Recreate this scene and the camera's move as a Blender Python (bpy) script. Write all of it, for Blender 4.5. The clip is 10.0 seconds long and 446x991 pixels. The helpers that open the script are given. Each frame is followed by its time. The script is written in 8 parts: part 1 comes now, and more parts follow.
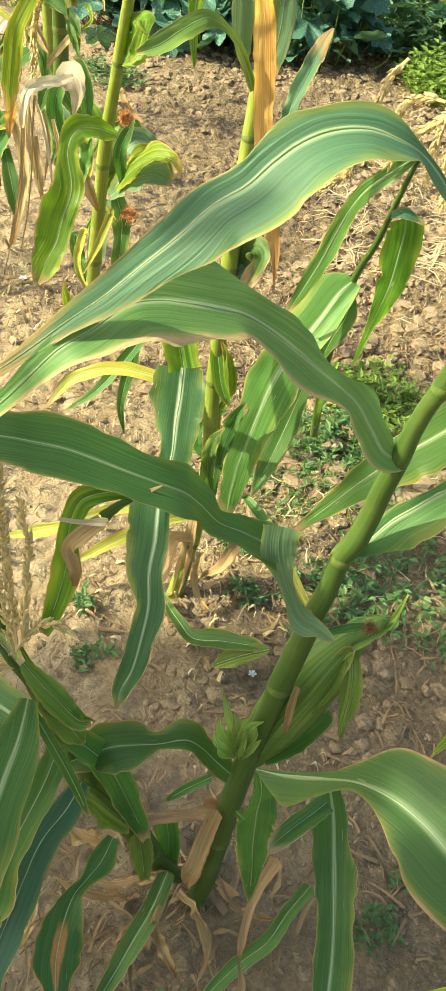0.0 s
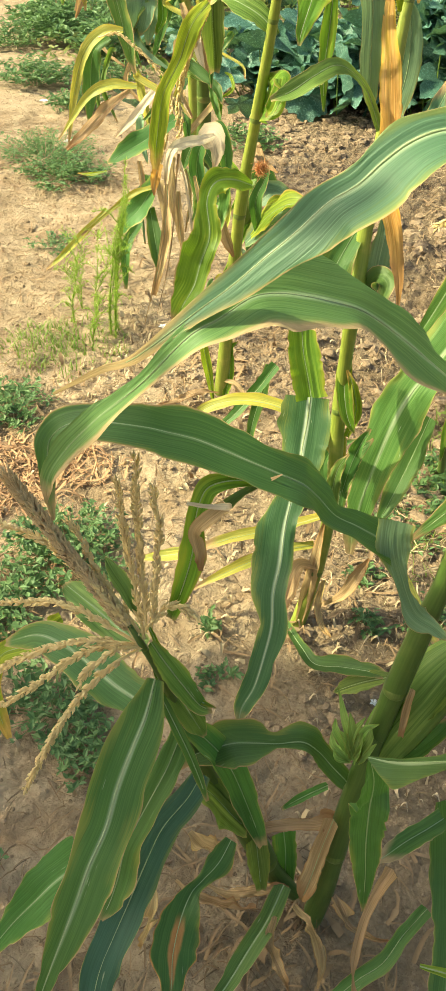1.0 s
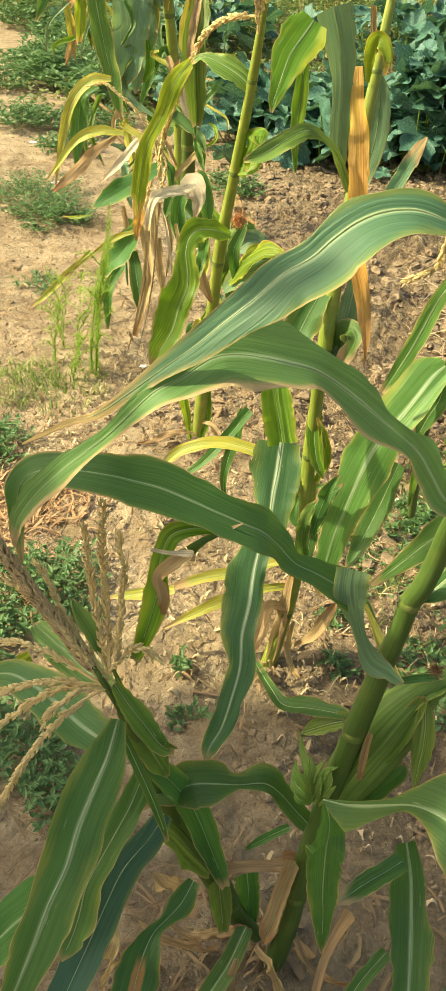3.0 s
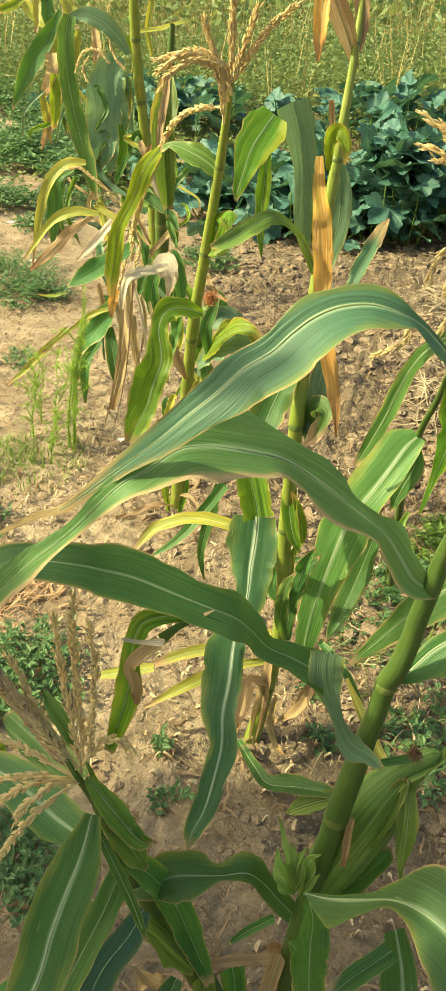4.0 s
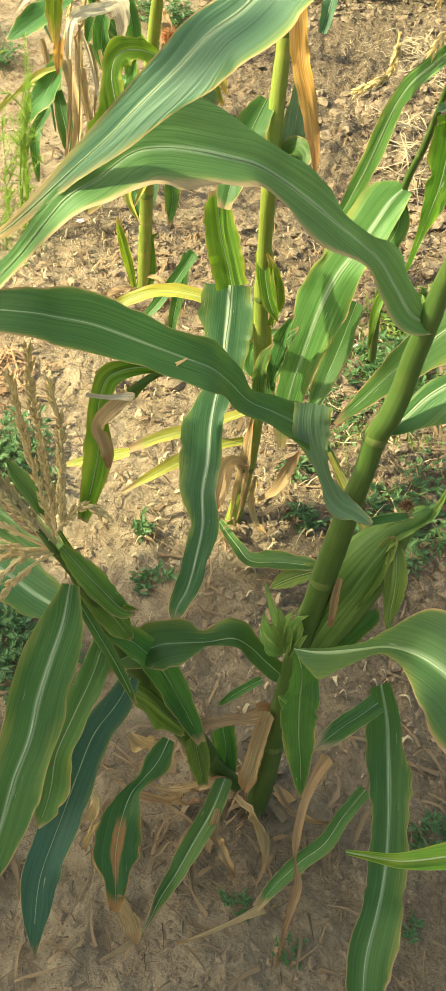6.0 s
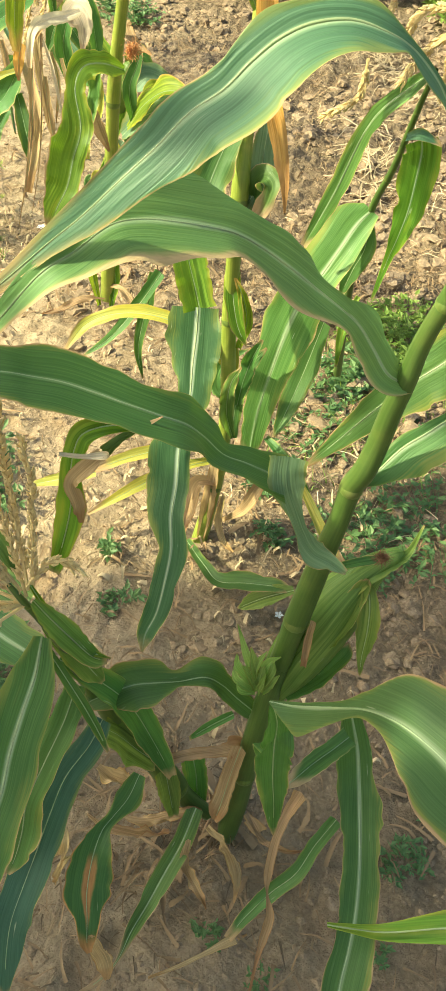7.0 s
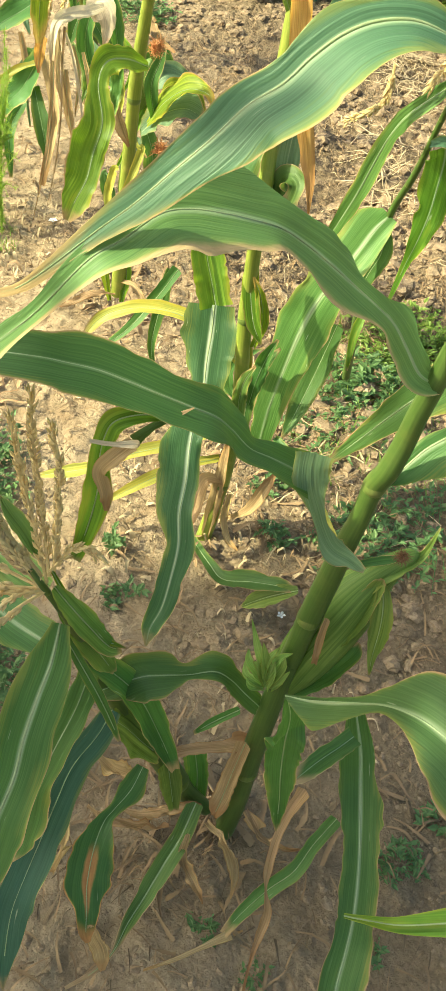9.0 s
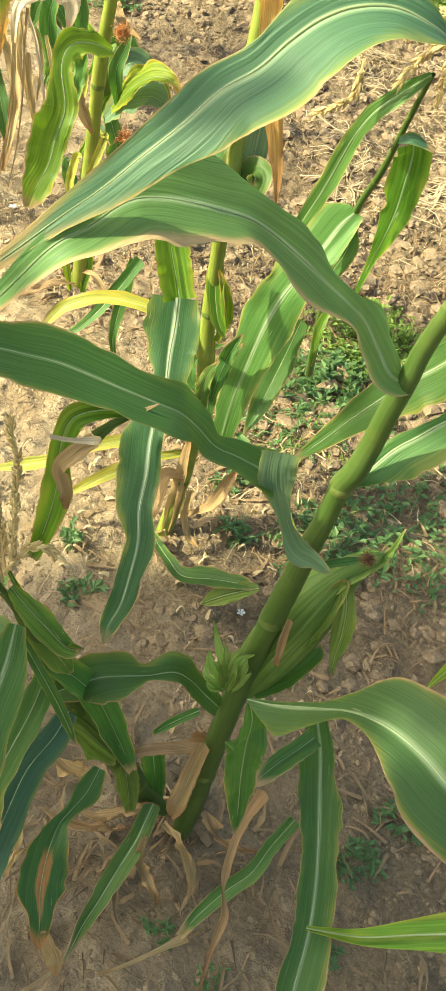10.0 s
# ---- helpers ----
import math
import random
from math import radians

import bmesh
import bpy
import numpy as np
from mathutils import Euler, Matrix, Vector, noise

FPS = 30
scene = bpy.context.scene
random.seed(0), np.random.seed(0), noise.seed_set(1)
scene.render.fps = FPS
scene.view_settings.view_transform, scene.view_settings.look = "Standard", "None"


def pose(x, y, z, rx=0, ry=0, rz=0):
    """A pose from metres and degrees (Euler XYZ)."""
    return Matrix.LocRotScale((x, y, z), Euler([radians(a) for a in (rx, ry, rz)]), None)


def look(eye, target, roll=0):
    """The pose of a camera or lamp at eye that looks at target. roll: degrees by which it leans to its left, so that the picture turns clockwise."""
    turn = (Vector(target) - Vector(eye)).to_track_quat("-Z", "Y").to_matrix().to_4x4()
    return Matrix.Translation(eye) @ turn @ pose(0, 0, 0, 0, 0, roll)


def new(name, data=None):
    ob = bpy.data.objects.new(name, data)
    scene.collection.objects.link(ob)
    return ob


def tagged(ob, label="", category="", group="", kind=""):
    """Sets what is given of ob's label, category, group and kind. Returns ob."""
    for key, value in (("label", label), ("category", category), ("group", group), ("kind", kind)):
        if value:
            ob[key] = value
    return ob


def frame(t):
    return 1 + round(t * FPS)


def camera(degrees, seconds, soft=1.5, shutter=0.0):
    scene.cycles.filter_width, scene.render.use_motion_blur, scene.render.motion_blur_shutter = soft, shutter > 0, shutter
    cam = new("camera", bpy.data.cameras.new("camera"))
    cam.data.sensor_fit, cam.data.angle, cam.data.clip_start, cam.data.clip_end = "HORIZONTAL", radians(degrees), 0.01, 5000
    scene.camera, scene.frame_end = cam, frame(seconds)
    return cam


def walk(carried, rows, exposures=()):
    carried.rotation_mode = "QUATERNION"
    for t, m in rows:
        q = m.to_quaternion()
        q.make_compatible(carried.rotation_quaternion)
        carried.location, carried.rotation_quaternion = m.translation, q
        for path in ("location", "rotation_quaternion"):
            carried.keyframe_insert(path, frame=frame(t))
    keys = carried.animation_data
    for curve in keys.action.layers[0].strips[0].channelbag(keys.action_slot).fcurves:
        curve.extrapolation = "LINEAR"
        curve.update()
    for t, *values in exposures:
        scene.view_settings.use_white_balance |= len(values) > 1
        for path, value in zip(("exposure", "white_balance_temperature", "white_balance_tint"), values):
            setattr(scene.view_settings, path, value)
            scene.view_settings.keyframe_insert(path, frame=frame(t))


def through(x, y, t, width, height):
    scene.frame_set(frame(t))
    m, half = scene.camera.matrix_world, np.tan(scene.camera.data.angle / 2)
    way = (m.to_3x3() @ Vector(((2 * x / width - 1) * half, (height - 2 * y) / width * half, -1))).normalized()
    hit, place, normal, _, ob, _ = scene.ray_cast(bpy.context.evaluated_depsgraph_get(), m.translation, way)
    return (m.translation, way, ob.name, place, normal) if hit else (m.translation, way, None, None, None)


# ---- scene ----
cam = camera(29.2, 10.0, soft=0.5)
PATH = [
    (0, (0.148, 0.251, 1.443), (0.074, 1.732, 0.101), 7.5),
    (0.5, (0.185, 0.201, 1.45), (-0.064, 1.731, 0.186), 3.9),
    (1, (0.176, 0.169, 1.433), (-0.22, 1.675, 0.178), 1.0),
    (1.5, (0.153, 0.144, 1.441), (-0.309, 1.642, 0.199), 0.4),
    (2, (0.152, 0.15, 1.45), (-0.307, 1.653, 0.213), 1.3),
    (2.5, (0.163, 0.152, 1.456), (-0.257, 1.672, 0.226), 2.6),
    (3, (0.198, 0.156, 1.463), (-0.172, 1.722, 0.275), 2.9),
    (4.3, (0.212, 0.174, 1.482), (-0.146, 1.838, 0.432), 2.1),
    (4.5, (0.216, 0.175, 1.474), (-0.138, 1.836, 0.417), 2.2),
    (5, (0.215, 0.198, 1.413), (-0.087, 1.76, 0.201), 1.9),
    (5.2, (0.217, 0.195, 1.388), (-0.059, 1.691, 0.089), 1.9),
    (6.3, (0.198, 0.22, 1.389), (-0.014, 1.612, -0.032), 1.6),
    (6.5, (0.2, 0.233, 1.404), (0.016, 1.626, -0.019), 2.3),
    (7, (0.179, 0.252, 1.423), (0.038, 1.644, -0.006), 3.8),
    (7.5, (0.189, 0.247, 1.437), (0.07, 1.645, 0.012), 4.9),
    (8, (0.203, 0.234, 1.432), (0.075, 1.636, 0.012), 5.0),
    (8.5, (0.181, 0.229, 1.423), (0.045, 1.63, 0.002), 5.5),
    (9, (0.15, 0.237, 1.419), (0.027, 1.636, -0.005), 6.5),
    (9.5, (0.128, 0.254, 1.421), (0.044, 1.656, -0.003), 8.6),
    (10, (0.143, 0.255, 1.407), (0.118, 1.658, -0.018), 10.1),
]
walk(cam, [(t, look(eye, target, roll)) for t, eye, target, roll in PATH], exposures=((0.0, 1.15, 6850, -11), (1.0, 1.05, 7100, -7), (2.0, 0.94, 7450, -5), (4.5, 0.85, 7200, -13), (5.0, 0.85, 7100, -14), (6.5, 1.15, 6850, -10), (10.0, 1.17, 6850, -10)))

# ---- light: a low warm sun from beside the field, and the sky ----
SUN_TO = Vector((-0.96, -0.27, 0.0)).normalized()
ELEVATION = 40.0
world = bpy.data.worlds.new("sky")
scene.world = world
world.use_nodes = True
sky = world.node_tree.nodes.new("ShaderNodeTexSky")
sky.sky_type, sky.sun_disc = "NISHITA", False
sky.sun_elevation = radians(ELEVATION)
sky.sun_rotation = math.atan2(SUN_TO.x, SUN_TO.y)
sky.dust_density, sky.air_density = 6.0, 0.9
background = world.node_tree.nodes["Background"]
background.inputs["Strength"].default_value = 0.142
world.node_tree.links.new(sky.outputs["Color"], background.inputs["Color"])

sun_data = bpy.data.lights.new("sun", "SUN")
sun_data.energy, sun_data.angle, sun_data.color = 4.2, radians(0.8), (1.0, 0.88, 0.64)
sun = new("sun", sun_data)
sun_way = Vector((SUN_TO.x * math.cos(radians(ELEVATION)), SUN_TO.y * math.cos(radians(ELEVATION)), math.sin(radians(ELEVATION))))
sun.matrix_world = look(sun_way * 30, (0, 0, 0))


# ---- materials ----
class Nodes:
    """A short way to write node trees."""

    def __init__(self, name):
        self.mat = bpy.data.materials.new(name)
        self.mat.use_nodes = True
        self.tree = self.mat.node_tree
        self.tree.nodes.clear()
        self.out = self.tree.nodes.new("ShaderNodeOutputMaterial")

    def put(self, socket, value):
        if isinstance(value, bpy.types.NodeSocket):
            self.tree.links.new(value, socket)
        elif isinstance(value, (tuple, list)) and len(value) == 3 and socket.type == "RGBA":
            socket.default_value = (*value, 1)
        else:
            socket.default_value = value

    def node(self, kind, out=0, props=(), **ins):
        n = self.tree.nodes.new(kind)
        for key, value in props:
            if key == "operation":
                n.operation = value
            elif key == "data_type":
                n.data_type = value
            elif key == "uv_map":
                n.uv_map = value
            elif key == "feature":
                n.feature = value
        for key, value in ins.items():
            self.put(n.inputs[int(key[1:])] if key[0] == "i" and key[1:].isdigit() else n.inputs[key.replace("_", " ")], value)
        return n.outputs[out]

    def math(self, op, a, b=0.0, c=0.0):
        return self.node("ShaderNodeMath", 0, (("operation", op),), i0=a, i1=b, i2=c)

    def mix(self, f, a, b):
        n = self.tree.nodes.new("ShaderNodeMix")
        n.data_type = "RGBA"
        self.put(n.inputs[0], f)
        self.put(n.inputs[6], a)
        self.put(n.inputs[7], b)
        return n.outputs[2]

    def ramp(self, f, lo, hi):
        n = self.tree.nodes.new("ShaderNodeMapRange")
        n.interpolation_type = "SMOOTHSTEP"
        self.put(n.inputs[0], f)
        self.put(n.inputs[1], lo)
        self.put(n.inputs[2], hi)
        return n.outputs[0]

    def noise(self, vec, scale, detail=3.0, rough=0.55, out=0):
        return self.node("ShaderNodeTexNoise", out, Vector=vec, Scale=scale, Detail=detail, Roughness=rough)

    def scaled(self, vec, s):
        return self.node("ShaderNodeVectorMath", 0, (("operation", "MULTIPLY"),), i0=vec, i1=s)

    def shifted(self, vec, s):
        return self.node("ShaderNodeVectorMath", 0, (("operation", "ADD"),), i0=vec, i1=s)

    def bump(self, height, strength, distance):
        return self.node("ShaderNodeBump", 0, Height=height, Strength=strength, Distance=distance)

    def done(self, shader):
        self.tree.links.new(shader, self.out.inputs[0])
        return self.mat


def leaf_material(name, deep, pale, through, edge=0.1, tip=0.08, dry=(0.42, 0.29, 0.15), yellow=0.25, yellow_col=(0.30, 0.31, 0.07), thin=0.34, rough=0.5, blotch=0.0, scar=0.5, stripe=0.3, vein=(0.43, 0.53, 0.33), lines=520.0, sear=0.0):
    """A grass blade with a soft pale midrib, parallel veins, a dried margin and tip, yellow streaks. UV 'metric' is in metres, 'share' runs 0 to 1, 'rib' holds the way from the midrib and its strength."""
    n = Nodes(name)
    metric = n.node("ShaderNodeUVMap", 0, (("uv_map", "metric"),))
    share = n.node("ShaderNodeUVMap", 0, (("uv_map", "share"),))
    ribs = n.node("ShaderNodeUVMap", 0, (("uv_map", "rib"),))
    chance = n.node("ShaderNodeObjectInfo", 5)
    place = n.shifted(metric, n.node("ShaderNodeCombineXYZ", 0, X=n.math("MULTIPLY", chance, 7.0), Y=n.math("MULTIPLY", chance, 31.0), Z=n.math("MULTIPLY", chance, 3.0)))
    fine = n.noise(n.scaled(place, (1.0, 0.010, 1.0)), 900.0, 2.0)
    broad = n.noise(n.scaled(place, (1.0, 0.035, 1.0)), 110.0, 3.0)
    cloud = n.noise(place, 14.0, 4.0, 0.6)
    patch = n.noise(n.scaled(place, (1.0, 0.35, 1.0)), 26.0, 3.0, 0.6)
    speck = n.noise(n.scaled(place, (1.0, 0.25, 1.0)), 260.0, 2.0)
    streak = n.math("ADD", n.math("MULTIPLY", fine, 0.55), n.math("MULTIPLY", broad, 0.45))
    body = n.mix(n.math("ADD", n.math("MULTIPLY", n.ramp(streak, 0.3, 0.72), 0.55), n.math("MULTIPLY", n.ramp(patch, 0.3, 0.75), 0.45)), deep, pale)
    bend = n.shifted(place, n.scaled(n.noise(place, 9.0, 2.0, 0.5, 1), (0.008, 0.0, 0.0)))
    line = n.noise(n.scaled(bend, (1.0, 0.012, 1.0)), lines, 1.5, 0.6)
    stripe = n.math("MULTIPLY", n.ramp(n.noise(n.scaled(place, (1.0, 0.3, 1.0)), 34.0, 2.0), 0.32, 0.66), stripe * 1.25)
    hair = n.noise(n.scaled(bend, (1.0, 0.006, 1.0)), 850.0, 1.0)
    body = n.mix(n.math("MULTIPLY", n.ramp(hair, 0.52, 0.68), 0.28), body, (pale[0] * 1.5, pale[1] * 1.4, pale[2] * 1.3))
    body = n.mix(n.math("MULTIPLY", n.ramp(hair, 0.48, 0.32), 0.36), body, (deep[0] * 0.6, deep[1] * 0.62, deep[2] * 0.6))
    body = n.mix(n.math("MULTIPLY", n.ramp(line, 0.55, 0.64), stripe), body, (deep[0] * 0.6, deep[1] * 0.62, deep[2] * 0.55))
    body = n.mix(n.math("MULTIPLY", n.ramp(line, 0.45, 0.36), n.math("MULTIPLY", stripe, 0.9)), body, (pale[0] * 1.5, pale[1] * 1.35, pale[2] * 1.35))
    part = n.node("ShaderNodeSeparateXYZ", 0, i0=share)
    along = n.node("ShaderNodeSeparateXYZ", 1, i0=share)
    scratch = n.noise(n.scaled(place, (1.0, 0.05, 1.0)), 300.0, 1.0)
    where_scar = n.noise(place, 30.0, 2.0)
    cut = n.math("MULTIPLY", n.ramp(scratch, 0.70, 0.76), n.ramp(where_scar, 0.55, 0.66))
    body = n.mix(n.math("MULTIPLY", cut, scar), body, (0.50, 0.55, 0.38))
    # yellow streaks
    ylw = n.math("MULTIPLY", n.ramp(n.math("ADD", n.math("MULTIPLY", broad, 0.55), n.math("MULTIPLY", patch, 0.55)), 0.72 - 0.35 * yellow, 0.92 - 0.35 * yellow), min(1.0, 0.35 + yellow))
    body = n.mix(ylw, body, yellow_col)
    # the midrib, pale and soft, fading towards the tip
    off = n.node("ShaderNodeSeparateXYZ", 0, i0=ribs)
    strong = n.node("ShaderNodeSeparateXYZ", 1, i0=ribs)
    band = n.math("MULTIPLY", n.ramp(off, n.math("MULTIPLY_ADD", strong, 0.085, 0.04), 0.015), n.math("MULTIPLY", strong, n.math("SUBTRACT", 0.95, n.math("MULTIPLY", along, 0.75))))
    body = n.mix(n.math("MINIMUM", band, 0.85), body, vein)
    # margin: first yellow, then tan
    wobble = n.math("MULTIPLY", n.math("SUBTRACT", cloud, 0.5), 0.10 + 0.25 * min(edge, 0.6))
    rim = n.math("ADD", n.math("ADD", part, wobble), n.math("MULTIPLY", n.math("SUBTRACT", along, 0.45), 0.35 * edge + 0.05))
    body = n.mix(n.math("MULTIPLY", n.ramp(n.math("ADD", rim, n.math("MULTIPLY", wobble, 0.8)), 1.0 - 0.75 * edge, 1.02), 0.75), body, yellow_col)
    # a pale sickly zone that widens and narrows along the margin
    sick = n.math("ADD", part, n.math("MULTIPLY", n.math("SUBTRACT", n.noise(n.scaled(place, (1.0, 0.6, 1.0)), 12.0, 3.0, 0.6), 0.62), 1.5))
    sick = n.math("MULTIPLY", n.ramp(n.math("ADD", sick, n.math("MULTIPLY", n.math("SUBTRACT", line, 0.5), 0.6)), 0.55, 1.0), min(0.8, 0.55 + yellow))
    body = n.mix(sick, body, yellow_col)
    tan = n.mix(n.ramp(n.math("ADD", speck, n.math("MULTIPLY", cloud, 0.3)), 0.45, 0.85), dry, (dry[0] * 1.2, dry[1] * 1.2, dry[2] * 1.2))
    tan = n.mix(n.math("MULTIPLY", n.ramp(broad, 0.45, 0.75), 0.5), tan, (dry[0] * 0.5, dry[1] * 0.42, dry[2] * 0.35))
    margin = n.ramp(n.math("ADD", rim, n.math("MULTIPLY", n.math("SUBTRACT", speck, 0.5), 0.08)), 1.015 - 0.5 * edge, 1.03 - 0.2 * edge)
    end = n.ramp(n.math("ADD", n.math("ADD", along, n.math("MULTIPLY", wobble, 1.3)), n.math("MULTIPLY", part, tip * 0.6)), 1.0 - tip, 1.06 - 0.4 * tip)
    spots = n.math("MULTIPLY", n.ramp(cloud, 0.78 - blotch, 0.84 - blotch), 1.0 if blotch > 0 else 0.0)
    dead = n.math("MAXIMUM", n.math("MAXIMUM", margin, end), spots)
    if sear:
        burn = n.math("MULTIPLY", n.ramp(n.math("ADD", part, n.math("MULTIPLY", n.math("SUBTRACT", cloud, 0.5), 0.5)), sear, sear * 0.5), n.math("MULTIPLY", n.ramp(along, 0.48, 0.58), n.ramp(along, 0.90, 0.80)))
        dead = n.math("MAXIMUM", dead, burn)
    body = n.mix(dead, body, tan)
    tone = n.node("ShaderNodeHueSaturation", 0, Hue=n.math("MULTIPLY_ADD", chance, 0.025, 0.4875), Saturation=1.0, Value=n.math("MULTIPLY_ADD", chance, 0.3, 0.85), Color=body)
    lit = n.mix(dead, n.mix(0.5, tone, through), tan)
    normal = n.bump(n.math("ADD", n.math("MULTIPLY", line, 0.7), n.math("ADD", n.math("MULTIPLY", broad, 0.6), n.math("MULTIPLY", cloud, 0.5))), 0.45, 0.0018)
    skin = n.node("ShaderNodeBsdfPrincipled", 0, Base_Color=tone, Roughness=n.math("MULTIPLY_ADD", dead, 0.3, n.math("MULTIPLY_ADD", cloud, 0.2, rough - 0.1)), Specular_IOR_Level=0.32, Normal=normal)
    glow = n.node("ShaderNodeBsdfTranslucent", 0, Color=lit, Normal=normal)
    return n.done(n.node("ShaderNodeMixShader", 0, Fac=thin, i1=skin, i2=glow))


M_WAXY = leaf_material("waxy_leaf", (0.059, 0.135, 0.072), (0.101, 0.200, 0.110), (0.16, 0.30, 0.05), edge=0.12, tip=0.27, yellow=0.02, stripe=0.12)
M_BLUE = leaf_material("blue_green_leaf", (0.046, 0.120, 0.036), (0.092, 0.195, 0.058), (0.18, 0.36, 0.03), edge=0.12, tip=0.06, yellow=0.10, stripe=0.16)
M_FARBLUE = leaf_material("grey_green_leaf", (0.105, 0.195, 0.110), (0.205, 0.320, 0.195), (0.26, 0.40, 0.10), edge=0.10, tip=0.05, yellow=0.14, stripe=0.25)
M_RIM = leaf_material("brown_rimmed_leaf", (0.085, 0.175, 0.055), (0.165, 0.285, 0.095), (0.28, 0.38, 0.07), edge=0.62, tip=0.05, yellow=0.2, yellow_col=(0.34, 0.36, 0.11), dry=(0.47, 0.33, 0.19), stripe=0.12)
M_BLOTCH = leaf_material("blotched_leaf", (0.035, 0.115, 0.034), (0.070, 0.175, 0.050), (0.17, 0.34, 0.03), edge=0.14, tip=0.07, yellow=0.10, dry=(0.44, 0.24, 0.09), blotch=0.0, stripe=0.12, sear=0.30)
M_SHOOT = leaf_material("young_shoot", (0.22, 0.36, 0.09), (0.42, 0.56, 0.20), (0.36, 0.52, 0.07), edge=0.05, tip=0.04, yellow=0.1)
M_GREEN = leaf_material("green_leaf", (0.046, 0.122, 0.032), (0.092, 0.200, 0.056), (0.17, 0.37, 0.02), edge=0.12, tip=0.07, yellow=0.14, stripe=0.2)
M_TIP = leaf_material("drying_leaf", (0.06, 0.14, 0.036), (0.13, 0.235, 0.06), (0.22, 0.33, 0.03), edge=0.22, tip=0.30, yellow=0.18, dry=(0.46, 0.33, 0.19))
M_YGREEN = leaf_material("yellow_green_leaf", (0.070, 0.175, 0.018), (0.155, 0.30, 0.034), (0.30, 0.50, 0.025), edge=0.12, tip=0.06, yellow=0.42, yellow_col=(0.40, 0.41, 0.05), thin=0.45, stripe=0.9, lines=230.0)
M_SCAR = leaf_material("scarred_leaf", (0.030, 0.085, 0.036), (0.066, 0.142, 0.058), (0.16, 0.33, 0.04), edge=0.06, tip=0.03, yellow=0.10, stripe=0.35, scar=1.0, vein=(0.56, 0.64, 0.48))
M_FADE = leaf_material("fading_leaf", (0.12, 0.21, 0.02), (0.31, 0.41, 0.04), (0.40, 0.52, 0.03), edge=0.2, tip=0.14, yellow=0.4, yellow_col=(0.45, 0.44, 0.05), dry=(0.55, 0.38, 0.10), thin=0.45, stripe=0.8, lines=230.0)
M_STREAK = leaf_material("streaked_leaf", (0.055, 0.135, 0.028), (0.135, 0.245, 0.068), (0.25, 0.42, 0.03), edge=0.12, tip=0.08, yellow=0.26, stripe=0.6, scar=0.8, vein=(0.46, 0.54, 0.34), lines=240.0)
M_BROAD = leaf_material("broad_leaf", (0.056, 0.130, 0.044), (0.094, 0.185, 0.066), (0.18, 0.36, 0.025), edge=0.10, tip=0.08, yellow=0.08, stripe=0.07)
M_YELLOW = leaf_material("yellow_leaf", (0.24, 0.28, 0.05), (0.48, 0.46, 0.12), (0.56, 0.50, 0.045), edge=0.16, tip=0.14, yellow=0.5, yellow_col=(0.55, 0.45, 0.06), thin=0.38, stripe=0.6, lines=230.0)
M_HUSK = leaf_material("pale_husk", (0.085, 0.155, 0.028), (0.18, 0.265, 0.066), (0.26, 0.40, 0.04), edge=0.06, tip=0.05, yellow=0.2, thin=0.25, stripe=0.8, lines=230.0)
M_DRY = leaf_material("dry_leaf", (0.30, 0.20, 0.10), (0.54, 0.40, 0.23), (0.60, 0.42, 0.18), edge=0.3, tip=0.2, yellow=0.1, yellow_col=(0.5, 0.36, 0.14), dry=(0.38, 0.23, 0.11), thin=0.28, rough=0.7, vein=(0.5, 0.38, 0.2))
M_PALE = leaf_material("bleached_leaf", (0.57, 0.48, 0.35), (0.74, 0.65, 0.50), (0.72, 0.62, 0.45), edge=0.06, tip=0.15, yellow=0.12, yellow_col=(0.58, 0.50, 0.28), dry=(0.58, 0.44, 0.28), thin=0.3, rough=0.65, stripe=0.12, vein=(0.7, 0.6, 0.45))
M_ORANGE = leaf_material("orange_dead_leaf", (0.50, 0.20, 0.02), (0.84, 0.60, 0.24), (0.90, 0.52, 0.08), stripe=0.55, edge=0.15, tip=0.25, yellow=0.45, yellow_col=(0.74, 0.50, 0.06), dry=(0.46, 0.26, 0.1), thin=0.42, rough=0.6, vein=(0.75, 0.6, 0.3), lines=200.0)
# leaf colours darkened and blued to hold the shade under another leaf
M_SHADE = leaf_material("shaded_blue_leaf", (0.030, 0.085, 0.060), (0.055, 0.130, 0.088), (0.10, 0.24, 0.05), edge=0.06, tip=0.05, yellow=0.0, stripe=0.2, vein=(0.10, 0.19, 0.13))

def rib_material():
    n = Nodes("leaf_midrib")
    chance = n.node("ShaderNodeObjectInfo", 5)
    where = n.node("ShaderNodeTexCoord", 3)
    body = n.mix(n.noise(where, 60.0), (0.24, 0.36, 0.17), (0.42, 0.52, 0.30))
    body = n.mix(n.math("MULTIPLY", chance, 0.3), body, (0.5, 0.5, 0.25))
    skin = n.node("ShaderNodeBsdfPrincipled", 0, Base_Color=body, Roughness=0.45)
    glow = n.node("ShaderNodeBsdfTranslucent", 0, Color=body)
    return n.done(n.node("ShaderNodeMixShader", 0, Fac=0.25, i1=skin, i2=glow))


M_RIB = rib_material()


